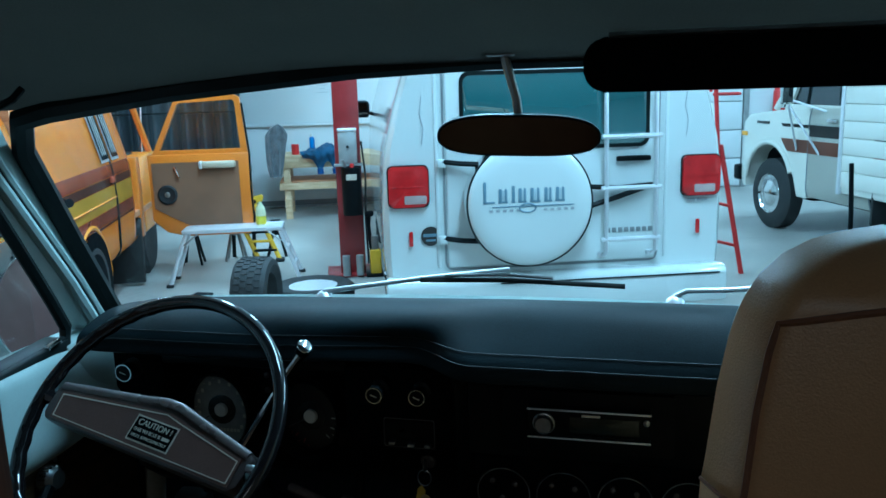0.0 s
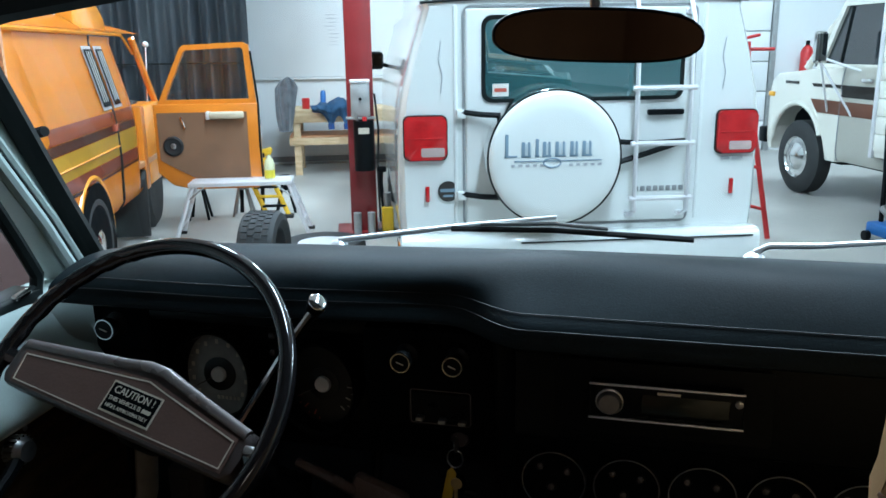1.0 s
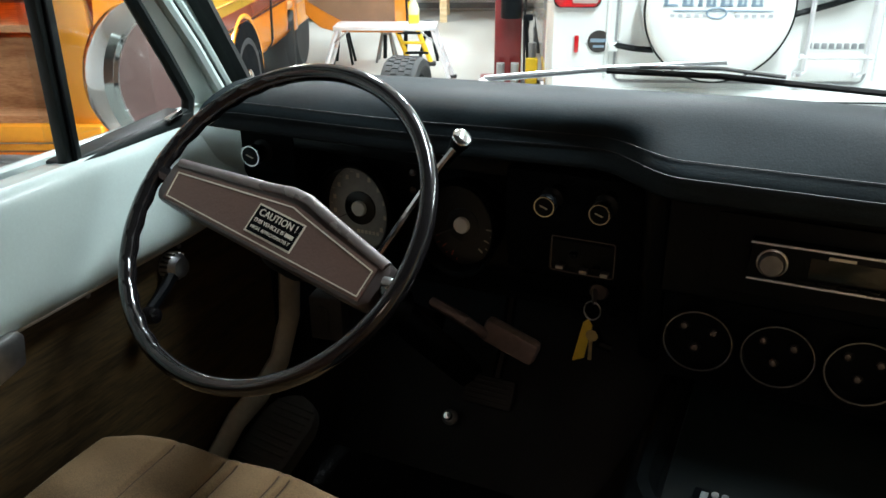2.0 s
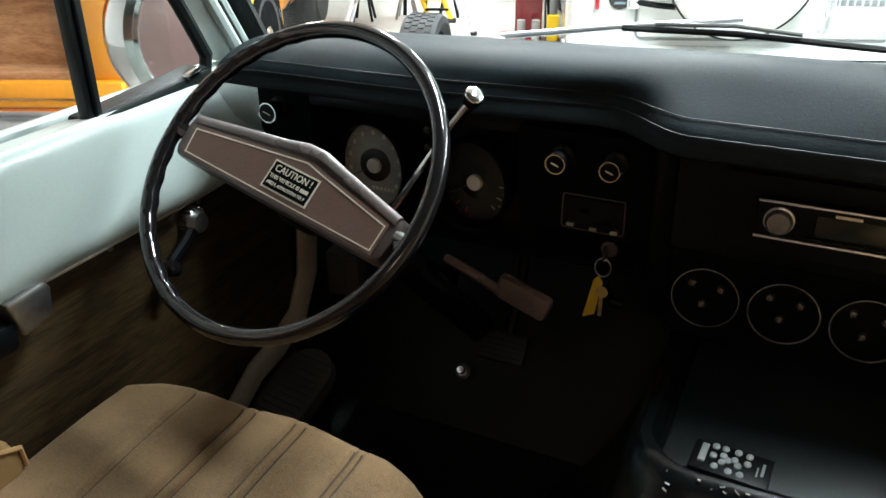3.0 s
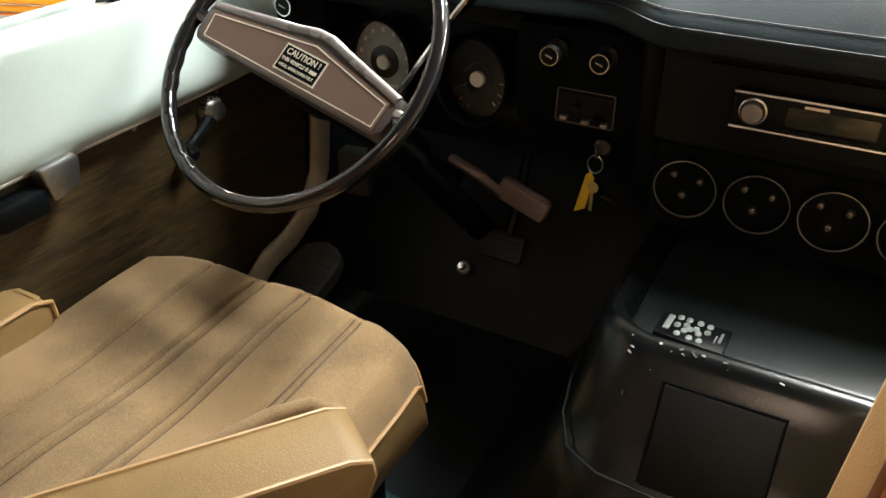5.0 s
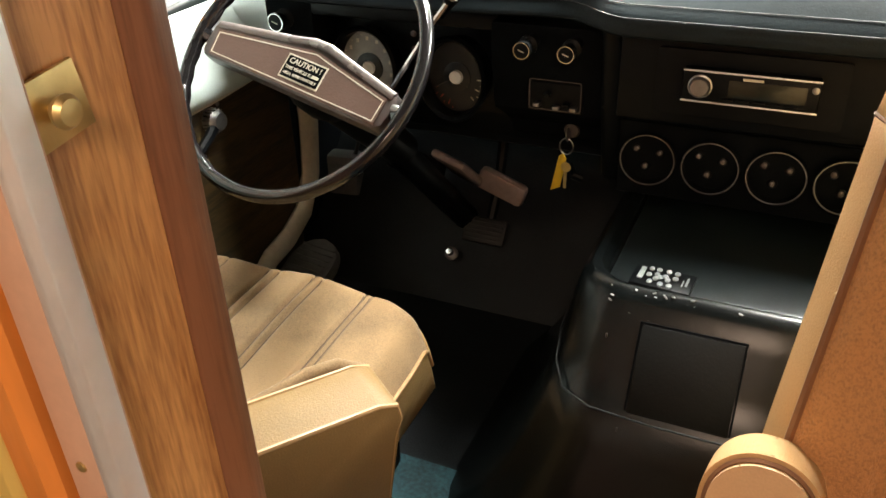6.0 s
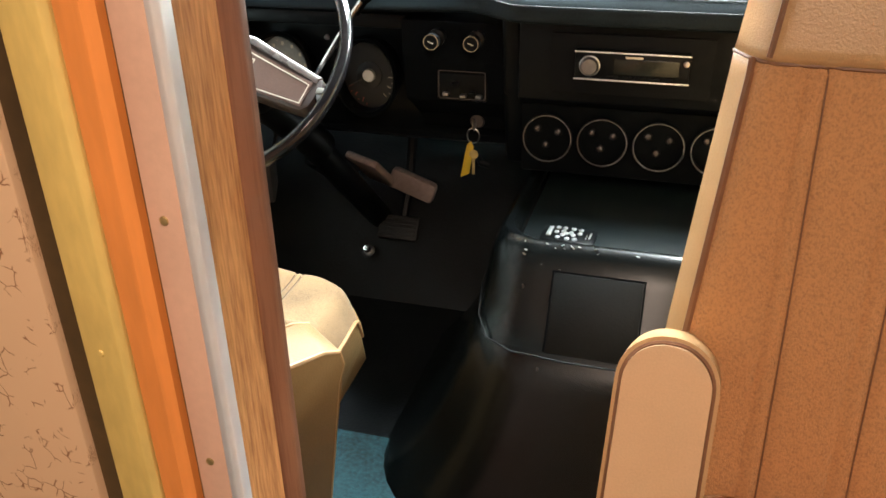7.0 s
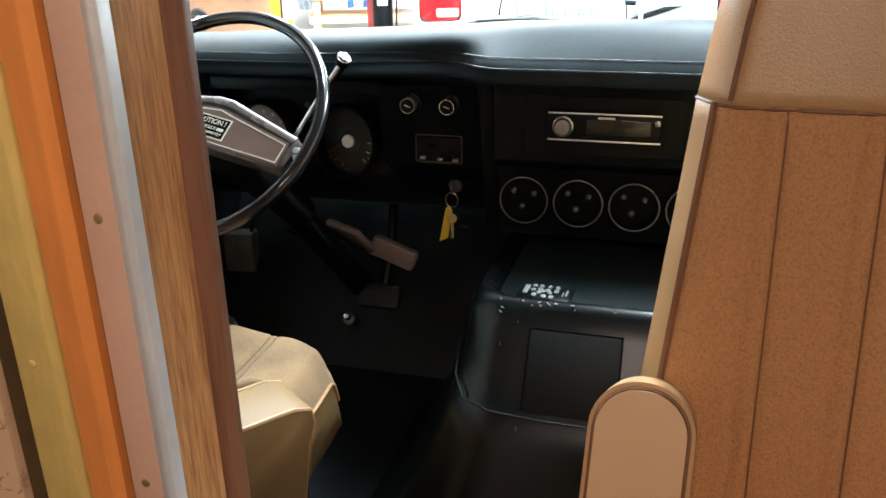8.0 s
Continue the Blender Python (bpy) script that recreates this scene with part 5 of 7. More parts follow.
# ---- partition beside the gangway ----
def build_partition():
    """Stacked upright trims at the end of the coach partition."""
    z0, z1 = 0.36, 2.03
    zc, h = (z0 + z1) / 2, z1 - z0
    p = thing("partition", pose(-0.004, 0, 0), "coach partition end with oak, aluminium, orange and mustard trims", "partition", kind="structure")
    part("oak_board", P([(0.150, -1.0335), (0.1895, -1.0335), (0.1922, -0.987), (0.150, -0.987)], "z", z0, z1), "jambwood", p, "oak-print board")
    part("oak_edge", P([(0.150, -0.9868), (0.1930, -0.9868), (0.1985, -0.9755), (0.1975, -0.966), (0.150, -0.966)], "z", z0, z1, 0.0015), "jambedge", p, "dark oak edge")
    part("aluminium_strip", P([(0.1947, -1.0495), (0.1985, -1.0495), (0.2010, -1.046), (0.1985, -1.0337), (0.1947, -1.0337)], "z", z0, z1, 0.0008), "alu", p, "bright aluminium angle")
    tr = part("screw_trim", P([(0.1728, -1.0465), (0.1945, -1.0475), (0.1945, -1.03), (0.1728, -1.03)], "z", z0, z1, 0.0006), "pinktrim", p, "pinkish trim with screws")
    for z in (0.90, 1.047, 1.205, 1.36, 1.52):
        part("screw", L([(0.0026, 0), (0.0024, 0.0008), (0.001, 0.0012)], (0.1825, -1.0472, z), (0, -1, 0), 12), "brass", tr)
    part("dark_gap", B((0.1712, -1.033, zc), (0.003, 0.02, h)), "browngap", p)
    part("orange_strip", P([(0.1470, -1.049), (0.1500, -1.0535), (0.1640, -1.0535), (0.1695, -1.049), (0.1695, -1.03), (0.1470, -1.03)], "z", z0, z1), "orangetrim", p, "glossy orange strip")
    part("mustard_strip", P([(0.1157, -1.049), (0.1187, -1.0545), (0.1430, -1.0555), (0.1466, -1.052), (0.1466, -1.03), (0.1157, -1.03)], "z", z0, z1, 0.0008), "yellowtrim", p, "mustard yellow strip")
    part("recess", B((0.1060, -1.034, zc), (0.019, 0.02, h)), "browngap", p, "recessed gap with its shade painted brown")
    part("papered_panel", B((-0.3350, -1.040, zc), (0.862, 0.02, h), 0.002), "paper", p, "peach panel printed with brown twigs")
    part("core", B((-0.30, -0.998, zc), (0.90, 0.058, h)), "jambedge", p)
    for z in (1.35, 1.12):
        part("screw", L([(0.0025, 0), (0.002, 0.0008), (0.001, 0.001)], (0.130, -1.055, z), (0, -1, 0), 10), "yellowtrim", p)
    c = thing("door_catch", pose(0.1885, -1.022, 1.345, 0, 0, 0), "small square brass-coloured plate with a round knob on the oak board", "door catch")
    part("plate", B((0, 0, 0), (0.002, 0.028, 0.024), 0.0006, Matrix.Rotation(radians(8), 4, "X")), "brass", c)
    part("knob", L([(0.0025, 0), (0.0025, 0.002), (0.0055, 0.004), (0.006, 0.006), (0.0045, 0.008), (0.001, 0.0085)], (0.001, 0.0, 0.0), (1, 0, 0), 18), "brass", c)


# ---- overhead ----
def build_overhead():
    r = thing("rear_view_mirror", pose(0.247, -0.072, 1.474), "wide black-framed rear-view mirror hung from the header", "mirror")
    o = []
    for i in range(40):
        t = 2 * math.pi * i / 40
        c, s = math.cos(t), math.sin(t)
        o.append((0.113 * math.copysign(abs(c) ** 0.62, c), 0.0265 * math.copysign(abs(s) ** 0.75, s) + (0.004 * (1 - c * c) if s > 0 else 0)))
    rot = pose(0, 0, 0, 4, 2, 10)
    hs = part("housing", P(o, "y", -0.006, 0.014, 0.004), "blackplastic", r)
    hs.matrix_local = rot
    part("glass", P([(x * 0.965, z * 0.90) for x, z in o], "y", -0.0075, -0.0062), "mirror", hs, "darkened mirror glass")
    part("stalk", TB([(0.0, 0.02, 0.0), (-0.005, 0.02, 0.05), (-0.02, 0.0, 0.115)], 0.0065, 8), "dullmetal", r)
    part("mount", B((-0.022, 0.0, 0.118), (0.045, 0.03, 0.02), 0.006), "dullmetal", r)
    v = thing("sun_visor", pose(0.70, -0.14, 1.565), "black padded sun visor folded up over the passenger", "sun visor")
    part("flap", P(rounded(-0.36, -0.032, 0.40, 0.032, 0.025, 5), "y", -0.012, 0.012, 0.006), "matteblack", v).matrix_local = pose(0, 0, 0, 12, 0, 0)
    part("rod", TB([(-0.33, 0.0, 0.035), (0.40, 0.0, 0.035)], 0.005, 8), "dullmetal", v)
    h = thing("coat_hook", pose(-0.53, -0.12, 1.545), "small black hook on the header", "hook")
    part("hook", TB([(-0.03, 0, 0.02), (-0.02, -0.015, 0.0), (0.0, -0.02, -0.01), (0.02, -0.015, 0.0), (0.025, 0, 0.015)], 0.006, 8), "blackplastic", h)


def build_wipers():
    # cowl in front of the glass, then the two wipers on it
    single("cowl", sheet(lambda u, v: (-0.72 + 1.95 * u, 0.34 + 0.22 * v + 0.10 * (1 - (2 * u - 1) ** 2), 1.085 - 0.035 * v), 20, 4, 0.02), "mint", I4, "mint painted cowl below the windshield", "cowl", kind="structure")
    for x0, pts, bl in ((0.0, [(-0.257, 0.42, 1.112), (-0.035, 0.42, 1.147), (0.155, 0.42, 1.172)], [(-0.035, 0.415, 1.145), (0.15, 0.415, 1.150), (0.388, 0.415, 1.143)]),
                        (1.0, [(0.484, 0.40, 1.129), (0.505, 0.40, 1.141), (0.582, 0.40, 1.145), (0.678, 0.40, 1.155), (0.90, 0.36, 1.165)], [(0.70, 0.38, 1.145), (0.90, 0.35, 1.155), (1.06, 0.28, 1.145)])):
        w = thing("windshield_wiper", pose(0, 0, 0), "silver wiper arm with a black blade, parked low on the glass", "wiper", "wipers")
        part("arm", TB(pts, lambda t: 0.0062 - 0.002 * t, 8), "alu", w, "silver arm")
        part("blade", TB(bl, 0.0055, 6), "rubber", w, "black rubber blade")
        part("bridge", TB([Vector(bl[0]) * 0.7 + Vector(bl[1]) * 0.3 + Vector((0, -0.005, 0.01)), Vector(bl[1]) + Vector((0, -0.005, 0.013)), Vector(bl[1]) * 0.6 + Vector(bl[2]) * 0.4 + Vector((0, -0.005, 0.01))], 0.0035, 6), "dullmetal", w)
        part("pivot", L([(0.018, 0), (0.018, 0.012), (0.01, 0.02), (0.001, 0.022)], (pts[0][0], pts[0][1], pts[0][2] - 0.02), (0, -0.3, 1), 16), "alu", w)


# ---- workshop ----
def build_shop():
    single("ground", B((0, 0, -0.05), (60, 60, 0.10)), "concrete", shop(0, 0), "worn grey concrete workshop floor", "floor", kind="structure")
    single("wall_back", B((1.2, 10.6, 2.05), (17.0, 0.2, 4.1)), "wallwhite", shop(0, 0), "white painted workshop wall", "wall", kind="structure")
    single("wall_left", B((-6.6, 1.0, 2.05), (0.2, 19.0, 4.1)), "wallwhite", shop(0, 0), "white painted workshop wall", "wall", kind="structure")
    single("wall_right", B((9.6, 1.0, 2.05), (0.2, 19.0, 4.1)), "wallwhite", shop(0, 0), "white painted workshop wall", "wall", kind="structure")
    single("wall_front", B((1.2, -8.4, 2.05), (17.0, 0.2, 4.1)), "wallwhite", shop(0, 0), "white painted workshop wall", "wall", kind="structure")
    single("ceiling", B((1.2, 1.0, 4.15), (17.0, 19.4, 0.1)), "ceilwhite", shop(0, 0), "white workshop ceiling", "ceiling", kind="structure")
    single("baseboard", B((1.6, 10.48, 0.07), (9.0, 0.03, 0.07)), "skirt", shop(0, 0), "grey wall base strip", "baseboard", kind="structure")
    for lx, ly in LAMPS:
        t = thing("ceiling_light", shop(lx, ly, 3.94), "long white fluorescent ceiling light", "ceiling light", "workshop lights")
        part("housing", B((0, 0, 0.06), (0.4, 2.7, 0.08), 0.01), "white", t)
    # whiteboard panels with pale seams and unreadable notes
    w = thing("wall_board", shop(0.2, 10.48), "white wall board with faint handwritten notes", "board", kind="structure")
    part("sheet", B((-0.1, 0.0, 1.95), (2.9, 0.02, 1.5), 0.004), "wallwhite", w)
    part("ledge", B((-0.1, -0.02, 1.18), (2.9, 0.04, 0.03), 0.004), "wallwhite", w)
    random.seed(3)
    for k in range(9):
        part("note_bar", B((-0.42 + random.uniform(-0.03, 0.03), -0.012, 2.02 - 0.05 * k), (random.uniform(0.08, 0.18), 0.002, 0.007)), "ink", w)
    for k in range(3):
        part("note_bar", B((0.55 + random.uniform(-0.05, 0.1), -0.012, 1.95 - 0.06 * k), (random.uniform(0.15, 0.3), 0.002, 0.007)), "ink", w)
    # ribbed dark curtain
    def fold(u, v):
        return (-5.3 * (1 - u) - 1.22 * u, 9.35 + 0.05 * math.sin(u * 2 * math.pi * 20) + 0.02 * math.sin(u * 97), 3.6 * v + 0.05)
    single("curtain", sheet(fold, 320, 4, 0.006), "curtain", shop(0, 0), "dark grey ribbed vinyl workshop curtain", "curtain")
    single("trim", B((-3.2, 9.27, 1.42), (4.0, 0.02, 0.02)), "gasket", shop(0, 0), "dark seam bar across the curtain", "curtain bar", kind="structure")
    # roller door on the right of the back wall
    d = thing("door_roller", shop(5.15, 10.47), "white sectional roller door", "roller door", kind="structure")
    for k in range(9):
        part("panel", B((0, 0, 0.23 + 0.43 * k), (1.9, 0.04, 0.415), 0.012), "wallwhite", d)
    part("side_track", B((1.0, -0.02, 2.0), (0.08, 0.06, 4.0), 0.006), "galv", d)


def build_post():
    p = thing("lift_post", shop(0.05, 6.02), "dark red two-post lift column with a control box", "vehicle lift")
    part("column", B((0, 0, 1.95), (0.225, 0.24, 3.9), 0.012), "postred", p)
    part("base_plate", B((0.0, 0, 0.012), (0.46, 0.42, 0.024), 0.004), "postred", p)
    b = part("control_box", B((0.0, -0.155, 1.16), (0.16, 0.08, 0.30), 0.012), "galv", p, "grey control box")
    part("box_lid", B((0.0, -0.18, 1.305), (0.17, 0.06, 0.03), 0.01), "alu", b)
    part("switch", L([(0.012, 0), (0.012, 0.02), (0.001, 0.022)], (0.0, -0.195, 1.16), (0, -1, 0), 12), "blackplastic", b)
    m = part("pump", C((0.02, -0.17, 0.56), (0.02, -0.17, 0.98), 0.085, seg=20), "blackplastic", p, "black hydraulic pump tank")
    part("label_bar", B((0.02, -0.257, 0.90), (0.09, 0.004, 0.05)), "print", m)
    part("valve", C((-0.02, -0.20, 0.95), (-0.05, -0.24, 1.05), 0.012), "dullmetal", m)
    part("cap", L([(0.02, 0), (0.02, 0.03), (0.01, 0.035)], (0.03, -0.22, 0.98), (0, 0, 1), 12), "brightred", m)
    part("bracket", B((0.0, -0.14, 1.0), (0.25, 0.10, 0.02), 0.004), "galv", p)
    for x in (-0.06, 0.06):
        part("arm_pin", C((x, -0.21, 0.02), (x, -0.21, 0.20), 0.035, seg=14), "galv", p)
    part("hose", TB([(0.12, -0.12, 1.2), (0.145, -0.14, 0.9), (0.13, -0.13, 0.5), (0.14, -0.13, 0.1)], 0.010, 6), "rubber", p)
    j = thing("floor_jack", shop(0.25, 5.85), "yellow and black hydraulic jack standing beside the lift", "jack")
    part("body", B((0, 0, 0.12), (0.10, 0.12, 0.24), 0.015), "toolyellow", j)
    part("ram", C((0, 0, 0.24), (0, 0, 0.36), 0.035), "dullmetal", j)
    part("pump_arm", TB([(-0.03, 0, 0.22), (-0.05, 0.02, 0.45), (-0.04, 0.02, 0.56)], 0.018, 8), "blackplastic", j)
    part("valve", B((-0.04, 0.02, 0.56), (0.08, 0.05, 0.05), 0.012), "blackplastic", j)
    part("base", B((0, 0, 0.015), (0.18, 0.18, 0.03), 0.006), "blackplastic", j)


def build_bench():
    b = thing("workbench", shop(-0.70, 9.75), "pine lumber workbench with a lower shelf", "workbench")
    W, D, H = 2.55, 0.75, 0.83
    part("top", B((W / 2 - 0.12, 0, H - 0.02), (W + 0.2, D + 0.06, 0.04), 0.004), "pine", b)
    part("front_rail", B((W / 2 - 0.12, -D / 2 - 0.005, H - 0.10), (W + 0.2, 0.04, 0.12), 0.004), "pine", b)
    for x in (0.0, 1.25, W - 0.2):
        for y in (-D / 2 + 0.04, D / 2 - 0.05):
            part("leg", B((x, y, (H - 0.04) / 2), (0.09, 0.06, H - 0.04), 0.004), "pine", b)
    part("shelf_rail", B((W / 2 - 0.1, -D / 2 + 0.0, 0.43), (W, 0.04, 0.09), 0.004), "pine", b)
    part("shelf", B((W / 2 - 0.1, 0, 0.485), (W, D - 0.05, 0.02), 0.003), "ply", b)
    # wire crate under the bench
    for k, (cx, z0, h) in enumerate(((1.75, 0.50, 0.30), (1.75, 0.0, 0.36))):
        c = thing("wire_rack", shop(-0.80 + cx, 9.62, GROUND + z0), "dark wire rack under the workbench", "rack", "racks")
        for i in range(7):
            part("upright", C((-0.42 + 0.14 * i, -0.15, 0), (-0.42 + 0.14 * i, -0.15, h), 0.008, seg=6), "rubber", c)
        for z in (0.02, h - 0.02):
            part("bar", C((-0.43, -0.15, z), (0.43, -0.15, z), 0.008, seg=6), "rubber", c)
        part("backing", B((0, 0.1, h / 2), (0.86, 0.02, h)), "greycloth", c)
    jk = thing("jacket", shop(-0.20, 9.62, GROUND + 0.83), "crumpled blue denim jacket with dark cuffs hanging over the bench edge", "jacket")

    def drape(u, v):
        x = -0.31 + 0.62 * u
        fold = 0.016 * math.sin(31 * x + 5 * v) + 0.010 * math.sin(67 * x - 9 * v) + 0.012 * math.sin(17 * v + 8 * x)
        drop = 0.05 + 0.17 * math.exp(-((x + 0.07) / 0.075) ** 2) + 0.15 * math.exp(-((x - 0.14) / 0.07) ** 2)
        hump = 0.13 * math.exp(-((x - 0.04) / 0.17) ** 2) + 0.05 * math.exp(-((x + 0.22) / 0.06) ** 2)
        if v < 0.55:
            t = v / 0.55
            return (x * (0.86 + 0.14 * t), -0.02 - 0.37 * t, 0.018 + hump * math.sin(math.pi * (0.25 + 0.75 * t)) * (1 - 0.35 * t) + 0.6 * abs(fold) * math.sin(math.pi * t))
        t = (v - 0.55) / 0.45
        return (x * (1 - 0.10 * t), -0.40 - 0.045 * math.sin(math.pi * min(1, t + 0.15)) + fold, 0.018 + 0.045 * (1 - t) - drop * t)
    part("body", sheet(drape, 70, 40, 0.012), "denim", jk)
    for x in (-0.065, 0.128):
        part("cuff", TB([(x, -0.415, -0.165), (x + 0.006, -0.415, -0.235)], 0.040, 12), "navy", jk, "dark cuff")

    def hang(u, v):
        a = 2 * math.pi * u
        w = lerp_table([(0, 0.07), (0.2, 0.095), (0.55, 0.115), (0.8, 0.13), (0.93, 0.085), (1, 0.015)], v)
        return (w * math.cos(a) * (1 + 0.12 * math.sin(4 * a + 3 * v)) + 0.06 * v ** 2, 0.09 * math.sin(a) * (1 + 0.25 * math.sin(6 * a + 5 * v)), -0.36 + 0.66 * v)
    single("coat", sheet(hang, 60, 30), "greycloth", shop(-0.83, 9.25, GROUND + 0.94), "grey speckled coat hung at the end of the workbench", "coat")
    c = thing("can", shop(-0.58, 9.55, GROUND + 0.83), "red plastic mug on the workbench", "mug")
    part("body", L([(0.045, 0), (0.05, 0.01), (0.05, 0.13), (0.046, 0.135)], (0, 0, 0), (0, 0, 1), 18), "brightred", c)
    c = thing("spray_can", shop(-0.36, 9.60, GROUND + 0.83), "tall blue spray can on the workbench", "spray can")
    part("body", L([(0.035, 0), (0.035, 0.2), (0.02, 0.225)], (0, 0, 0), (0, 0, 1), 16), "blue", c)
    part("cap", C((0, 0, 0.225), (0, 0, 0.26), 0.02), "white", c)
    t = thing("hand_tool", shop(1.2, 9.5, GROUND + 0.83), "long dark hand tool lying on the workbench", "tool")
    part("bar", TB([(-0.25, 0, 0.02), (0.25, 0.05, 0.02)], 0.016, 8), "blackplastic", t)
    t = thing("hand_tool", shop(1.35, 9.42, GROUND + 0.50), "red-handled tool lying on the shelf", "tool")
    part("grip", TB([(-0.15, 0, 0.08), (0.0, 0, 0.04), (0.2, 0, 0.02)], 0.03, 8), "brightred", t)


def build_stool():
    s = thing("work_platform", shop(-0.98, 5.98), "folding aluminium work platform, worn and paint-spotted", "work platform")
    part("deck", B((0, 0, 0.475), (0.86, 0.30, 0.035), 0.006), "alu", s)
    for k in range(4):
        part("deck_rib", B((0, -0.105 + 0.07 * k, 0.494), (0.82, 0.02, 0.005), 0.001), "alu", s)
    for sx in (-1, 1):
        for sy in (-1, 1):
            lg = part("leg", TB([(sx * 0.40, sy * 0.12, 0.46), (sx * 0.56, sy * 0.17, 0.0)], 0.019, 8), "alu", s)
            part("foot", B((sx * 0.56, sy * 0.17, 0.015), (0.06, 0.05, 0.03), 0.008), "rubber", lg)
        part("rung", C((sx * 0.455, -0.14, 0.28), (sx * 0.455, 0.14, 0.28), 0.012), "alu", s)
        part("rung", C((sx * 0.51, -0.155, 0.13), (sx * 0.51, 0.155, 0.13), 0.012), "alu", s)
        part("lock", TB([(sx * 0.42, -0.15, 0.36), (sx * 0.30, -0.15, 0.455)], 0.008, 6), "dullmetal", s)
    b = thing("spray_bottle", shop(-0.74, 5.95, GROUND + 0.495), "spray bottle of yellow cleaner on the platform", "spray bottle")
    bd = part("bottle", L([(0.042, 0), (0.045, 0.02), (0.045, 0.12), (0.035, 0.16), (0.016, 0.19), (0.016, 0.21)], (0, 0, 0), (0, 0, 1), 18), "bottle", b)
    part("liquid_band", L([(0.0455, 0.012), (0.0458, 0.02), (0.0458, 0.075), (0.0455, 0.08)], (0, 0, 0), (0, 0, 1), 18, caps=False), "liquid", bd)
    part("trigger_head", P([(-0.055, 0.225), (-0.05, 0.255), (0.02, 0.27), (0.035, 0.25), (0.02, 0.205), (-0.015, 0.205), (-0.035, 0.19), (-0.03, 0.225)], "y", -0.014, 0.014, 0.003), "toolyellow", b, "yellow trigger head")
    # loose tyre leaning upright and a bare rim behind
    build_tyre(shop(-0.64, 4.25, GROUND + 0.27, 80), 0.27, 0.25, "worn black tyre standing on the floor")
    build_tyre(shop(-0.28, 4.85, GROUND + 0.10) @ pose(0, 0, 0, -90, 0, 0), 0.31, 0.2, "wheel lying flat on the floor", True)
    # yellow folding stand, partly seen behind the platform
    f = thing("folding_stand", shop(-0.92, 6.75), "yellow steel folding stand with black feet behind the platform", "stand")
    for dx in (-0.10, 0.10):
        part("rail", TB([(-0.06 + dx, 0.0, 0.60), (0.05 + dx, -0.03, 0.30), (0.16 + dx, -0.06, 0.03)], 0.024, 8), "toolyellow", f)
        part("foot", B((0.165 + dx, -0.06, 0.02), (0.09, 0.08, 0.04), 0.012), "rubber", f)
        part("rear_leg", TB([(-0.06 + dx, 0.02, 0.58), (-0.12 + dx, 0.30, 0.0)], 0.02, 8), "blackplastic", f)
    for k in range(5):
        part("tread", B((-0.01 + 0.035 * k, -0.012 - 0.01 * k, 0.48 - 0.09 * k), (0.22, 0.05, 0.022), 0.004), "toolyellow" if k % 2 else "blackplastic", f)
    part("top_cap", B((-0.06, 0.01, 0.61), (0.26, 0.10, 0.06), 0.015), "blackplastic", f)
    # clutter behind the platform
    for gx, gy, h, mat in ((-1.1, 6.9, 0.42, "dullmetal"), (-0.7, 7.0, 0.36, "blackplastic"), (-1.5, 6.8, 0.5, "blackplastic")):
        t = thing("axle_stand", shop(gx, gy), "steel axle stand with splayed legs", "axle stand", "axle stands")
        for k in range(4):
            a = math.pi / 4 + k * math.pi / 2
            part("leg", TB([(0.03 * math.cos(a), 0.03 * math.sin(a), h * 0.8), (0.13 * math.cos(a), 0.13 * math.sin(a), 0.0)], 0.014, 6), mat, t)
        part("ram", C((0, 0, h * 0.6), (0, 0, h), 0.025), mat, t)
        part("saddle", B((0, 0, h), (0.10, 0.05, 0.025), 0.006), mat, t)


def build_tyre(m, r, w, label, rim=False):
    """Axle along local y; centre at the origin."""
    t = thing("tyre" if not rim else "spare_wheel", m, label, "tyre" if not rim else "wheel")
    h = w / 2
    prof = [(r * 0.60, -h * 0.8), (r * 0.80, -h), (r * 0.95, -h * 0.92), (r, -h * 0.7), (r, h * 0.7), (r * 0.95, h * 0.92), (r * 0.80, h), (r * 0.60, h * 0.8), (r * 0.62, 0), (r * 0.60, -h * 0.8)]
    c = part("casing", L(prof, (0, 0, 0), (0, 1, 0), 40, caps=False), "tread", t)
    bm = bmesh.new()
    for k in range(36):
        for j in range(4):
            a = 2 * math.pi * (k + 0.5 * (j % 2)) / 36
            y = -h * 0.55 + h * 0.367 * j
            box(bm, (r * math.cos(a), y, r * math.sin(a)), (0.010, h * 0.30, r * 0.13), 0, Matrix.Rotation(-a, 4, "Y"))
    part("tread", bm, "tread", c, smooth=False)
    if rim:
        part("rim", L([(r * 0.62, -h * 0.8), (r * 0.58, -h * 0.6), (r * 0.5, -h * 0.2), (r * 0.2, -h * 0.35), (0.001, -h * 0.35)], (0, 0, 0), (0, 1, 0), 36), "alu", t, "bare silver rim")
    return t


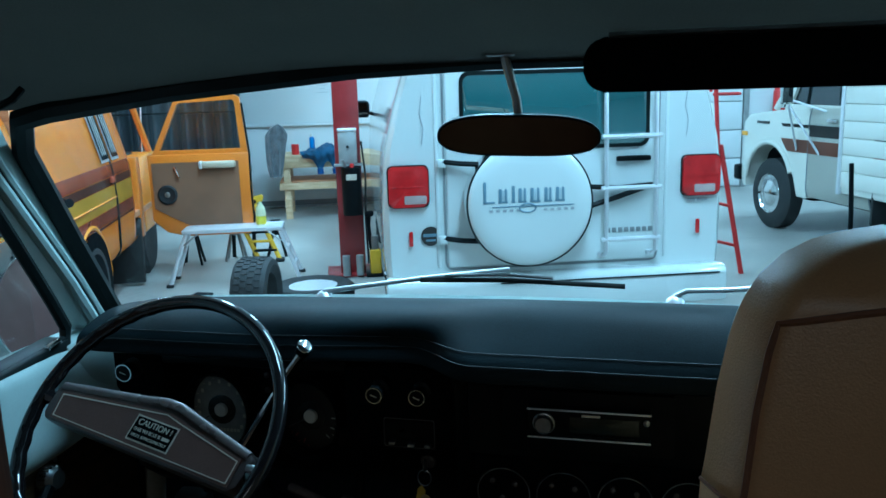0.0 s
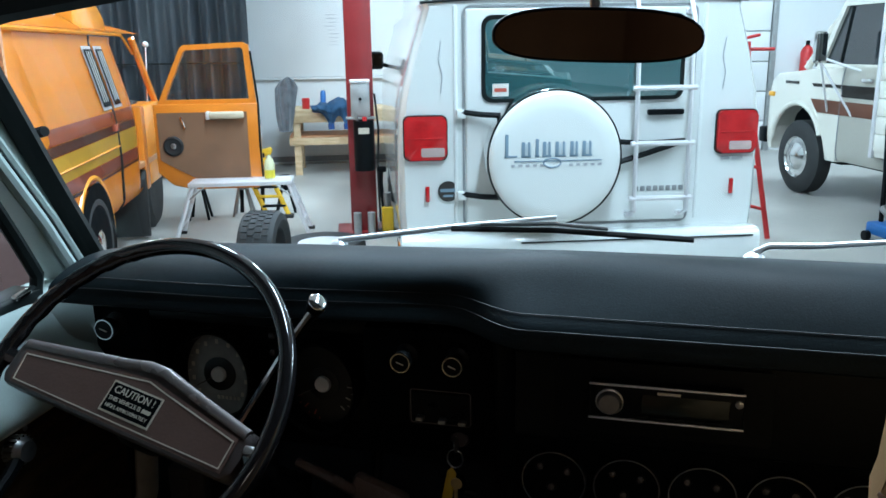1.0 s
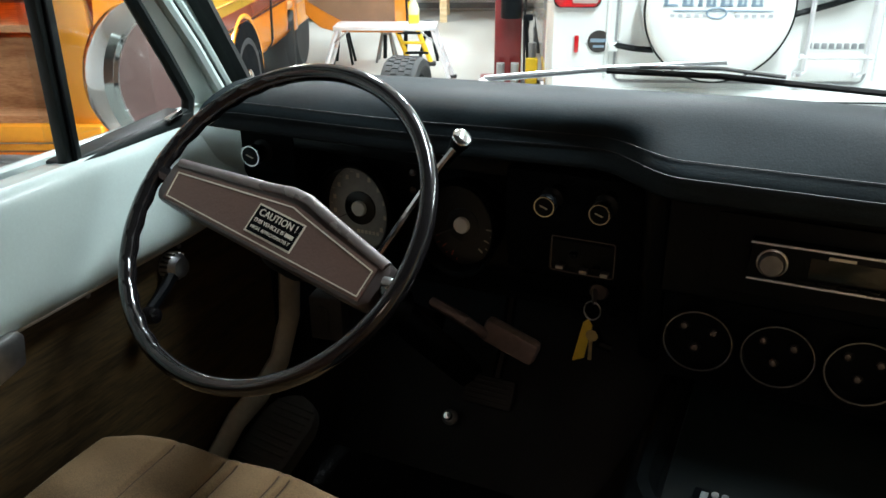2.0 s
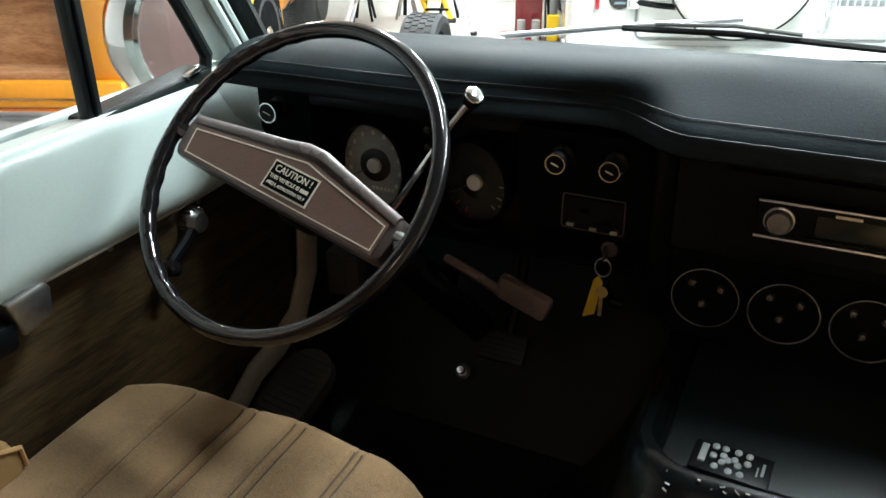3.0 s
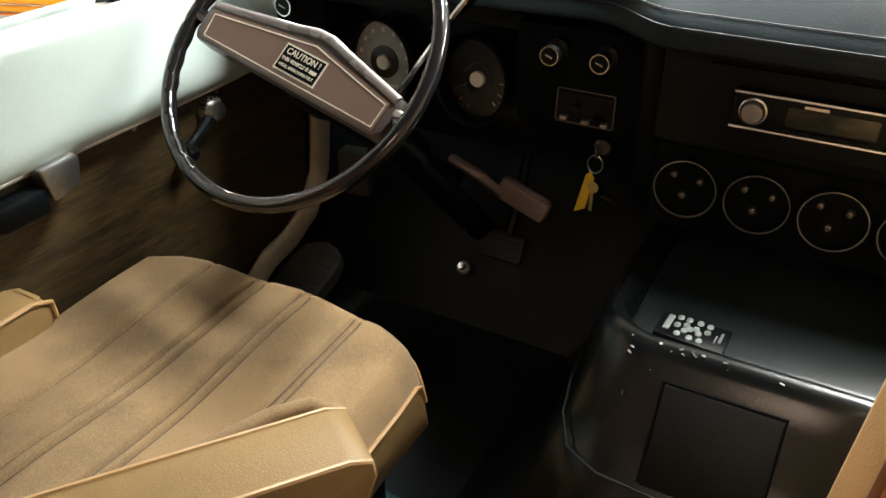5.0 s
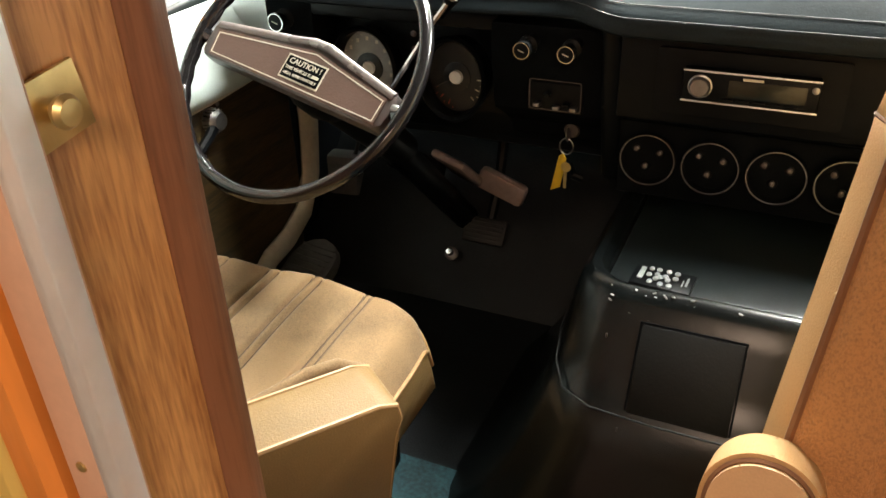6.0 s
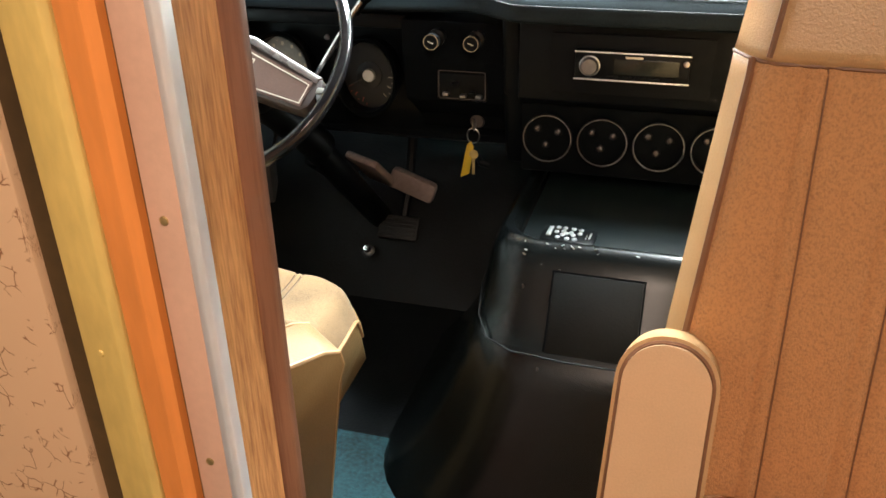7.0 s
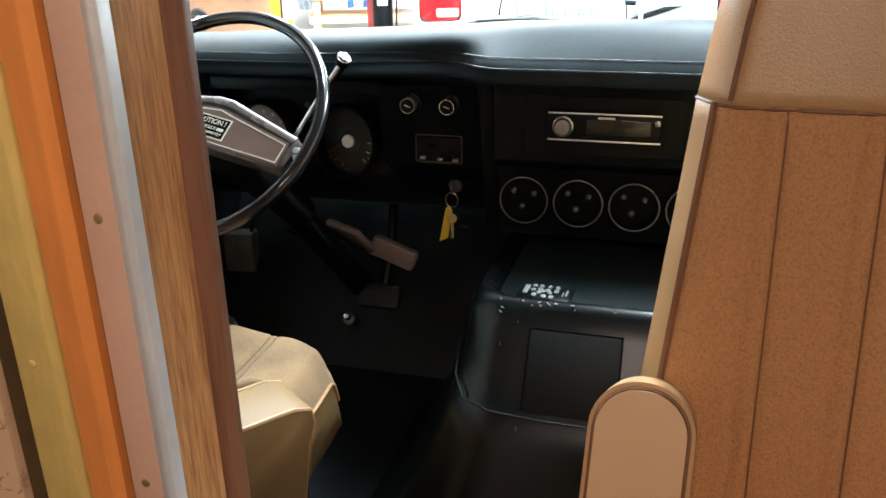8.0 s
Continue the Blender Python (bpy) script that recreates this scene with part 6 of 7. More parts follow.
def build_stand():
    s = thing("engine_stand", shop(3.22, 5.15), "red painted steel tripod stand with a crossbar", "stand")
    part("leg", TB([(-0.06, 0.05, 1.10), (0.12, -0.05, 0.0)], 0.022, 8), "brightred", s)
    part("leg", TB([(-0.10, 0.05, 1.10), (-0.16, -0.05, 0.0)], 0.022, 8), "brightred", s)
    part("leg", TB([(-0.08, 0.05, 1.10), (-0.02, 0.5, 0.0)], 0.022, 8), "brightred", s)
    part("post", C((-0.08, 0.05, 1.05), (-0.12, 0.05, 1.58), 0.018), "brightred", s)
    part("crossbar", C((-0.14, 0.05, 1.52), (0.10, 0.05, 1.52), 0.014), "brightred", s)
    part("saddle", TB([(-0.16, 0.05, 1.54), (-0.17, 0.05, 1.60), (-0.03, 0.05, 1.63)], 0.014, 6), "brightred", s)
    part("brace", C((-0.14, -0.02, 0.30), (0.08, -0.02, 0.24), 0.014), "brightred", s)
    part("brace", C((-0.12, 0.0, 0.62), (0.03, 0.0, 0.58), 0.014), "brightred", s)
    e = thing("fire_extinguisher", shop(6.6, 10.30, GROUND + 1.05), "red fire extinguisher hung on the wall", "fire extinguisher")
    part("cylinder", L([(0.085, 0), (0.09, 0.02), (0.09, 0.38), (0.06, 0.45), (0.025, 0.48)], (0, 0, 0), (0, 0, 1), 20), "brightred", e)
    part("valve", B((0, 0, 0.51), (0.05, 0.05, 0.07), 0.01), "blackplastic", e)
    part("label_bar", B((0, -0.088, 0.2), (0.09, 0.012, 0.12), 0.004), "white", e)


# ---- vehicles ----
VAN_SIDE = [(0.42, 0.94), (0.50, 0.985), (0.70, 1.0), (1.02, 1.0), (1.20, 0.99), (1.32, 0.975), (1.55, 0.915), (1.76, 0.85), (1.79, 0.86), (1.80, 0.84), (1.86, 0.79)]


def van_wheel(parent, x, y, r=0.36, side=1):
    w = part("wheel", L([(r * 0.55, -0.10), (r * 0.85, -0.11), (r, -0.07), (r, 0.07), (r * 0.85, 0.11), (r * 0.58, 0.105), (r * 0.56, 0.06)], (x, y, r), (side, 0, 0), 36), "tread", parent, "black tyre on a silver rim")
    part("rim", L([(r * 0.585, 0.09), (r * 0.56, 0.108), (r * 0.48, 0.075), (r * 0.30, 0.10), (r * 0.20, 0.12), (0.001, 0.125)], (x, y, r), (side, 0, 0), 36), "chrome", w, "silver rim")
    for k in range(8):
        a = 2 * math.pi * k / 8
        part("rim_hole", L([(0.022, 0), (0.022, 0.004), (0.001, 0.004)], (x + side * 0.083, y + r * 0.44 * math.cos(a), r + r * 0.44 * math.sin(a)), (side, 0, 0), 10), "matteblack", w)
    return w


def build_white_van():
    v = thing("camper_van", pose(-0.04, 3.44, GROUND, 0, 0, 19.5), "white camper van with spare wheel cover and roof ladder", "van")
    length = 5.2
    bm = bmesh.new()
    ys = [(0.0, 0.965), (0.02, 0.985), (0.06, 0.997), (0.14, 1.0), (length - 0.6, 1.0), (length, 0.8)]
    rings = []
    for y, k in ys:
        half = [(w * k if z > 0.5 else w * k, z) for z, w in VAN_SIDE]
        half = half + [(0.0, 1.90)]
        rings.append([bm.verts.new((x, y, z)) for x, z in half] + [bm.verts.new((-x, y, z)) for x, z in reversed(half[:-1])])
    ring_faces(bm, rings)
    part("body", bm, "vanwhite", v)
    # raised roof cap
    rings = []
    bm = bmesh.new()
    for y, k, h in ((0.03, 0.92, 0.0), (0.02, 0.93, 0.03), (0.10, 0.90, 0.26), (0.22, 0.86, 0.36), (3.6, 0.86, 0.38), (4.2, 0.8, 0.1)):
        zt = 1.83 + h
        o = [(0.86 * k / 0.92, 1.81), (0.84 * k / 0.92, 1.81 + h * 0.5 + 0.01), (0.74 * k / 0.92, zt + 0.01), (0.0, zt + 0.03)]
        rings.append([bm.verts.new((x, y, z)) for x, z in o] + [bm.verts.new((-x, y, z)) for x, z in reversed(o[:-1])])
    ring_faces(bm, rings)
    part("roof_cap", bm, "vanwhite", v, "raised white roof cap")
    part("roof_seam", TB([(-0.87, -0.004, 1.79), (-0.5, -0.012, 1.81), (0.5, -0.012, 1.81), (0.87, -0.004, 1.79)], 0.008, 6), "gasket", v)
    for a, b in (((-0.60, 1.855), (-0.20, 1.87)), ((0.20, 1.87), (0.66, 1.855))):
        part("roof_stripe", P([(a[0], a[1]), (b[0], b[1]), (b[0], b[1] + 0.025), (a[0], a[1] + 0.03)], "y", 0.004, 0.012), "navy", v, "navy roof stripe")
    for s in (-1, 1):
        part("roof_stripe", P([(s * 0.56, 1.86), (s * 0.66, 1.86), (s * 0.66, 1.95), (s * 0.62, 1.95)], "y", 0.02, 0.028), "navy", v)
    part("brake_lamp", B((0.0, 0.0, 1.90), (0.22, 0.05, 0.05), 0.012), "lampred", v, "red high brake lamp")
    # door panel with gaps, hinge ribs
    dr = part("rear_door", B((-0.026, -0.002, 1.19), (1.225, 0.03, 1.14), 0.018, None, 3), "vanwhite", v, "white rear door")
    part("door_gap", frame_prism(rounded(-0.655, 0.605, 0.603, 1.777, 0.05), rounded(-0.6425, 0.6175, 0.5905, 1.7645, 0.045), "y", -0.006, -0.001), "skirt", v)
    for x in (-0.69, 0.645):
        part("corner_rib", B((x, -0.004, 1.2), (0.022, 0.014, 1.15), 0.006), "vanwhite", v)
    wd = part("window", P(rounded(-0.545, 1.29, 0.525, 1.715, 0.05), "y", -0.022, -0.012, 0.002), "teal_glass", dr, "tinted teal rear window")
    part("window_gasket", frame_prism(rounded(-0.555, 1.28, 0.535, 1.725, 0.055), rounded(-0.535, 1.30, 0.515, 1.705, 0.045), "y", -0.026, -0.012), "gasket", wd)
    st = part("window_sticker", B((-0.455, -0.0245, 1.345), (0.085, 0.002, 0.065)), "white", wd, "white window sticker")
    part("bar", B((-0.455, -0.0262, 1.345), (0.065, 0.001, 0.02)), "redprint", st)
    # lamps, reflectors
    for s in (-1, 1):
        lp = part("tail_lamp", P(rounded(s * 0.853 - 0.112, 0.985, s * 0.853 + 0.112, 1.215, 0.03), "y", -0.03, 0.14, 0.012), "lampred", v, "red tail lamp")
        part("lamp_gasket", P(rounded(s * 0.853 - 0.118, 0.979, s * 0.853 + 0.118, 1.221, 0.034), "y", -0.012, 0.10, 0.003), "gasket", lp)
        part("reverse_lens", P(rounded(s * 0.853 - 0.035 - s * 0.01, 1.003, s * 0.853 + 0.09 - s * 0.01, 1.050, 0.008), "y", -0.034, -0.02, 0.003), "lampclear", lp, "clear reversing lens")
        part("lens_ridge", B((s * 0.853, -0.031, 1.10), (0.20, 0.006, 0.006), 0.002), "lampred", lp)
        part("reflector", B((s * 0.852 - (0.01 if s > 0 else -0.005), -0.012, 0.80), (0.022, 0.016, 0.085), 0.004), "lampred", v, "small red reflector")
    # badges as plain shapes
    bd = part("badge", L([(0.056, 0), (0.056, 0.004), (0.001, 0.004)], (-0.735, -0.004, 0.812), (0, -1, 0), 28), "stripeblack", v, "round dark sticker")
    part("badge_bar", B((-0.735, -0.0095, 0.818), (0.085, 0.001, 0.018)), "paleblue", bd)
    part("badge_bar", B((-0.735, -0.0095, 0.788), (0.055, 0.001, 0.012)), "paleblue", bd)
    for x, z, w in ((0.80, 0.985, 0.07), (0.885, 0.985, 0.03), (0.80, 0.955, 0.05), (0.87, 0.955, 0.06)):
        part("badge_bar", B((x, -0.006, z), (w, 0.004, 0.016)), "ink", v)
    for s in (-0.77, 0.76):
        part("pinstripe", TB([(s, -0.006, 1.33), (s + 0.012, -0.005, 1.42), (s - 0.008, -0.002, 1.50), (s + 0.006, 0.0, 1.60)], 0.003, 5), "ink", v)
    # bumper
    part("bumper", P([(-0.10, 0.36), (-0.10, 0.54), (-0.07, 0.575), (0.03, 0.58), (0.03, 0.36)], "x", -1.0, 1.0, 0.02), "vanwhite", v, "white rear bumper")
    part("bumper_line", B((0.3, -0.102, 0.535), (1.3, 0.006, 0.008)), "gasket", v)
    # spare wheel cover with carrier
    cc = Vector((-0.192, -0.20, 0.998))
    cv = part("wheel_cover", L([(0.0, 0.0), (0.25, 0.0), (0.325, -0.006), (0.345, -0.02), (0.350, -0.035)], cc, (0, -1, 0), 72, caps=False), "vanwhite", v, "hard white spare wheel cover")
    part("cover_band", L([(0.349, -0.03), (0.357, -0.034), (0.359, -0.06), (0.356, -0.17), (0.33, -0.185)], cc, (0, -1, 0), 72, caps=False), "chrome", cv, "bright cover band")
    part("cover_edge", L([(0.348, -0.026), (0.3555, -0.024), (0.3565, -0.034), (0.35, -0.036)], cc, (0, -1, 0), 72, caps=False), "gasket", cv)
    # the maker's mark becomes plain bars
    lx = -0.270
    for w, h in ((0.074, 0.120), (0.060, 0.080), (0.026, 0.095), (0.054, 0.080), (0.066, 0.080), (0.052, 0.080), (0.062, 0.080)):
        x0, z0 = cc.x + lx, cc.z + 0.012
        part("logo_shape", B((x0 + 0.012, cc.y - 0.001, z0 + h / 2), (0.018, 0.004, h), 0.003), "paleblue", cv)
        part("logo_shape", B((x0 + w * 0.45, cc.y - 0.001, z0 + 0.006), (w * 0.9, 0.004, 0.011), 0.003), "paleblue", cv)
        if w > 0.03 and h < 0.1:
            part("logo_shape", B((x0 + w * 0.70, cc.y - 0.001, z0 + h * 0.5), (0.012, 0.004, h), 0.003), "paleblue", cv)
            part("logo_shape", B((x0 + w * 0.45, cc.y - 0.0005, z0 + h * 0.5), (w * 0.9, 0.003, h * 0.8), 0.002), "paleink", cv)
        lx += w + 0.012
    part("logo_shape", B((cc.x + 0.01, cc.y - 0.001, cc.z - 0.008), (0.46, 0.004, 0.006)), "paleblue", cv)
    for k in range(13):
        if k not in (5, 6, 7):
            part("logo_shape", B((cc.x - 0.225 + 0.038 * k, cc.y - 0.001, cc.z - 0.030), (0.020, 0.004, 0.014)), "ink", cv)
    part("logo_shape", TB([(cc.x - 0.02 + 0.045 * math.cos(a), cc.y, cc.z - 0.018 + 0.024 * math.sin(a)) for a in np.linspace(0, 2 * math.pi, 20, endpoint=False)], 0.005, 6, True), "paleblue", cv)
    for z in (1.235, 0.80):
        part("hinge_strap", TB([(-0.66, -0.03, z), (-0.56, -0.06, z - 0.012), (-0.40, -0.09, z - 0.02)], 0.016, 6), "blackplastic", v)
        part("hinge", B((-0.665, -0.025, z - 0.01), (0.05, 0.04, 0.05), 0.01), "vanwhite", v)
    part("carrier", TB([(0.10, -0.06, 1.07), (0.35, -0.05, 1.05), (0.55, -0.04, 1.06)], 0.016, 6), "blackplastic", v)
    part("carrier", TB([(0.10, -0.06, 0.93), (0.35, -0.05, 1.0), (0.55, -0.04, 1.06)], 0.016, 6), "blackplastic", v)
    part("door_handle", B((0.44, -0.035, 1.215), (0.20, 0.03, 0.03), 0.008), "blackplastic", v)
    for k in range(8):
        part("badge_letter", B((0.30 + 0.036 * k, -0.02, 0.80), (0.026, 0.006, 0.028), 0.003), "skirt", v)
    # ladder
    la = part("ladder", TB([(0.265, -0.02, 0.655), (0.265, -0.10, 0.69), (0.262, -0.10, 1.2), (0.262, -0.08, 1.70), (0.262, 0.05, 1.92)], 0.013, 8), "alu", v, "bright tube ladder")
    part("rail", TB([(0.555, -0.02, 0.655), (0.555, -0.10, 0.69), (0.552, -0.10, 1.2), (0.552, -0.08, 1.70), (0.552, 0.05, 1.92)], 0.013, 8), "alu", la)
    for z in (0.76, 1.055, 1.345, 1.63):
        part("rung", TB([(0.235, -0.10, z), (0.58, -0.10, z)], 0.014, 8), "alu", la)
    for x in (0.262, 0.552):
        for z in (0.66, 1.735):
            part("foot", B((x, -0.02, z), (0.05, 0.03, 0.03), 0.006), "alu", la)
    # door mirror and wheels
    mr = part("door_mirror", B((-1.09, 3.3, 1.46), (0.19, 0.10, 0.16), 0.035), "blackplastic", v, "black door mirror")
    part("mirror_arm", TB([(-1.02, 3.3, 1.43), (-0.93, 3.35, 1.40)], 0.018, 6), "blackplastic", mr)
    part("mirror_glass", B((-1.09, 3.248, 1.46), (0.15, 0.004, 0.12)), "mirror", mr)
    for s in (-1, 1):
        van_wheel(v, s * 0.86, 1.2, 0.36, s)
        van_wheel(v, s * 0.86, 4.1, 0.36, s)


def build_orange_van():
    """Local x to its right, y ahead; the right side faces the camper and its rear end stands open."""
    v = thing("orange_van", shop(-1.72, 4.55, GROUND, 1.5), "orange custom van with striped sides and its front door open", "van")
    R0, Y0, Y1, YF = 0.0, -2.35, 1.62, 3.1
    prof = [(0.40, -0.07), (0.48, -0.01), (0.75, 0.0), (1.02, 0.0), (1.12, -0.012), (1.30, -0.055), (1.66, -0.145), (1.70, -0.12), (1.72, -0.15), (1.86, -0.35)]

    def skin(y0, y1, z0, z1, off, ny=14, nz=24, bulge=True):
        def f(u, w):
            y, z = y0 + (y1 - y0) * u, z0 + (z1 - z0) * w
            x = lerp_table([(a, b) for a, b in prof], z)
            if bulge:
                x += 0.035 * smooth01(-0.75, -1.15, y) * smooth01(1.0, 1.15, z) * (1 - smooth01(1.5, 1.68, z))
            return (x + off, y, z)
        return sheet(f, ny, nz, 0.02)
    part("side_skin", skin(Y0, -0.86, 0.42, 1.86, 0), "vanorange", v)
    part("side_skin", skin(-0.86, 0.58, 0.42, 1.86, 0, 8), "vanorange", v)
    part("side_door", skin(0.60, 1.15, 0.42, 1.68, 0.0, 8), "vanorange", v, "orange side door")
    part("sill", skin(0.60, Y1, 0.40, 0.46, -0.01, 4, 3), "vanorange", v)
    part("door_seam", TB([(lerp_table(prof, z) + 0.002, 0.59 + (0.02 if z < 0.9 else 0), z) for z in np.linspace(0.42, 1.68, 30)], 0.011, 6), "gasket", v)
    part("door_post", skin(1.16, 1.24, 0.42, 1.68, -0.01, 3), "vandoor", v)
    part("roof", sheet(lambda u, w: (-0.15 - 1.75 * u, Y0 + (2.4 - Y0) * w, 1.72 + 0.16 * math.sin(math.pi * u)), 14, 8, 0.02), "vanorange", v)
    part("gutter", TB([(-0.115, Y0 + 0.02, 1.70), (-0.115, 1.5, 1.70), (-0.19, 2.2, 1.55)], 0.014, 6), "vanorange", v)
    part("far_side", B((-1.9, 0.4, 1.05), (0.04, 5.4, 1.3), 0.01), "vanorange", v)
    part("nose", P([(1.62, 0.42), (YF, 0.42), (YF, 0.95), (2.75, 1.08), (2.35, 1.12), (1.62, 1.12)], "x", -1.85, -0.03, 0.03), "vanorange", v)
    part("windshield_post", TB([(-0.06, 2.35, 1.10), (-0.14, 1.98, 1.68)], 0.03, 8), "vandoor", v)
    part("windshield_post", TB([(-1.80, 2.35, 1.10), (-1.72, 1.98, 1.68)], 0.03, 8), "vandoor", v)
    part("hinge_post", P([(1.50, 0.42), (1.64, 0.42), (1.64, 1.12), (1.50, 1.12)], "x", -0.14, -0.02, 0.01), "vandoor", v)
    # stripes along the side, each a proud band
    for z0, z1, mat, lb in ((1.06, 1.15, "striperust", "rust stripe"), (0.995, 1.056, "stripebrown", "brown stripe"), (0.835, 0.991, "stripeyellow", "yellow stripe"), (0.745, 0.831, "striperust", "rust stripe"), (0.72, 0.741, "stripebrown", "brown stripe")):
        for y0, y1 in ((Y0 + 0.01, 0.57), (0.61, 1.14)):
            part("stripe", skin(y0, y1, z0, z1, 0.006, 10, 3, False), mat, v, lb)
    part("crease", TB([(0.012, Y0, 0.90), (0.012, 0.57, 0.90)], 0.007, 6), "vanorange", v)
    # two tall louvre windows on the side doors
    for y in (0.34, 0.64):
        def wp(u, w, y=y, d=0.0, o=0.012):
            z = 1.17 + d + (0.44 - 2 * d) * w
            return (lerp_table(prof, z) + o, y + d + (0.23 - 2 * d) * u, z)
        wn = part("window", sheet(lambda u, w: wp(u, w), 4, 10, 0.02), "white", v, "white-framed louvre window")
        part("pane", sheet(lambda u, w, y=y: wp(u, w, y, 0.022, 0.018), 4, 10, 0.006), "darkglass", wn)
        for k in range(1, 4):
            part("bar", TB([(lerp_table(prof, 1.225) + 0.022, y + 0.05 * k + 0.01, 1.225), (lerp_table(prof, 1.575) + 0.022, y + 0.05 * k + 0.01, 1.575)], 0.0028, 5), "white", wn)
    part("door_handle", B((0.02, 0.48, 1.04), (0.03, 0.10, 0.05), 0.01), "striperust", v)
    # rear wheel arch flare and wheels
    arc = [(-0.004, -0.20 + 0.40 * math.cos(a), 0.36 + 0.42 * math.sin(a)) for a in np.linspace(0.02, math.pi - 0.02, 24)]
    part("arch_flare", TB(arc, 0.020, 8), "vanorange", v)
    part("arch_well", L([(0.385, 0), (0.385, 0.006), (0.001, 0.006)], (0.012, -0.20, 0.36), (1, 0, 0), 40), "matteblack", v)
    van_wheel(v, -0.09, -0.20, 0.345, 1)
    part("front_tyre", L([(0.001, -0.1), (0.29, -0.11), (0.345, -0.07), (0.345, 0.07), (0.29, 0.11), (0.001, 0.10)], (-0.16, 1.98, 0.345), (1, 0, 0), 36), "tread", v, "black front tyre")
    part("mud_flap", P([(1.40, 0.03), (1.46, 0.03), (1.50, 0.60), (1.42, 0.52)], "x", -0.32, -0.02, 0.01), "rubber", v)
    # open rear end: floor, board box, sill, bumper
    part("load_floor", B((-0.95, 0.0, 0.645), (1.85, 4.6, 0.05), 0.005), "ply", v)
    part("rear_sill", B((-0.95, Y0 - 0.01, 0.612), (1.86, 0.06, 0.075), 0.012), "vanorange", v)
    part("rear_post", P([(Y0, 0.42), (Y0 + 0.12, 0.42), (Y0 + 0.12, 1.7), (Y0, 1.7)], "x", -0.16, -0.015, 0.02), "vanorange", v)
    part("rear_header", B((-0.98, Y0 + 0.03, 1.68), (1.7, 0.08, 0.14), 0.02), "vanorange", v)
    part("shelf_board", B((-0.95, Y0 + 0.45, 1.02), (1.7, 0.72, 0.03), 0.003), "ply", v, "plywood shelf")
    part("shelf_front", B((-0.75, Y0 + 0.20, 0.80), (1.2, 0.02, 0.34), 0.003), "ply", v, "plywood box front")
    part("bulkhead", B((-0.95, Y0 + 1.1, 1.15), (1.8, 0.03, 1.1)), "ply", v)
    part("rear_bumper", P([(Y0 - 0.20, 0.47), (Y0 - 0.20, 0.56), (Y0 - 0.17, 0.58), (Y0 - 0.045, 0.58), (Y0 - 0.045, 0.47)], "x", -1.9, -0.02, 0.015), "chrome", v, "chrome rear bumper")
    # raised roof fairing and rack with load
    part("roof_fairing", P([(0.62, 1.72), (1.55, 1.70), (1.45, 1.86), (0.95, 2.12), (0.62, 2.16)], "x", -1.6, -0.22, 0.04), "vanorange", v, "raised orange roof fairing")
    rk = part("roof_rack", TB([(-0.30, -1.9, 1.94), (-0.30, 0.5, 1.94)], 0.012, 6), "alu", v, "tube roof rack")
    for y in np.linspace(-1.8, 0.45, 10):
        part("rack_post", C((-0.30, y, 1.76), (-0.30, y, 1.95), 0.009, seg=6), "alu", rk)
    part("rack_rail", TB([(-0.30, -1.9, 1.84), (-0.30, 0.5, 1.84)], 0.009, 6), "alu", rk)
    part("antenna", TB([(-0.12, 2.3, 1.12), (-0.10, 2.36, 1.62)], 0.007, 6), "alu", v)
    part("antenna_ball", L([(0.001, -0.03), (0.025, -0.015), (0.03, 0), (0.025, 0.015), (0.001, 0.03)], (-0.10, 2.36, 1.63), (0, 0, 1), 12), "white", v)
    # front seat glimpse
    part("front_seat", B((-0.55, 1.05, 0.95), (0.5, 0.5, 0.5), 0.08, None, 3), "tanvinyl", v)
    part("seat_back", B((-0.55, 0.85, 1.30), (0.5, 0.14, 0.55), 0.06, None, 3), "stripeyellow", v)
    # open door, hinged at its front edge
    d = part("front_door", P([(0.02, 0.55), (0.14, 0.44), (0.30, 0.40), (0.86, 0.40), (0.90, 0.46), (0.895, 1.13), (0.02, 1.13)], "y", -0.05, 0.05, 0.012), "vandoor", v, "open orange front door")
    d.matrix_local = pose(0.05, 1.60, 0, 0, 0, -3)
    part("door_card", P([(0.05, 0.66), (0.22, 0.56), (0.34, 0.50), (0.80, 0.50), (0.80, 1.06), (0.05, 1.06)], "y", -0.060, -0.0515), "doorcard", d, "worn brown door card")
    o = [(0.06, 1.13), (0.28, 1.59), (0.31, 1.615), (0.80, 1.635), (0.845, 1.61), (0.885, 1.13)]
    i = [(0.125, 1.165), (0.305, 1.555), (0.325, 1.572), (0.78, 1.592), (0.80, 1.572), (0.825, 1.165)]
    part("window_frame", frame_prism(o, i, "y", -0.03, 0.03), "vandoor", d)
    part("pane", P(i, "y", -0.003, 0.003), "clearglass", d).visible_shadow = False
    part("window_gasket", frame_prism([(0.30, 1.51), (0.32, 1.51), (0.32, 1.165), (0.30, 1.165)], [(0.305, 1.50), (0.315, 1.50), (0.315, 1.18), (0.305, 1.18)], "y", -0.012, 0.012), "gasket", d)
    ar = part("arm_rest", B((0.63, -0.085, 1.035), (0.30, 0.07, 0.06), 0.02, None, 3), "creamvinyl", d, "cream arm rest")
    part("arm_end", B((0.48, -0.085, 1.035), (0.03, 0.075, 0.07), 0.01), "alu", ar)
    part("handle", TB([(0.25, -0.07, 1.02), (0.27, -0.09, 0.97), (0.28, -0.08, 0.93)], 0.010, 6), "chrome", d)
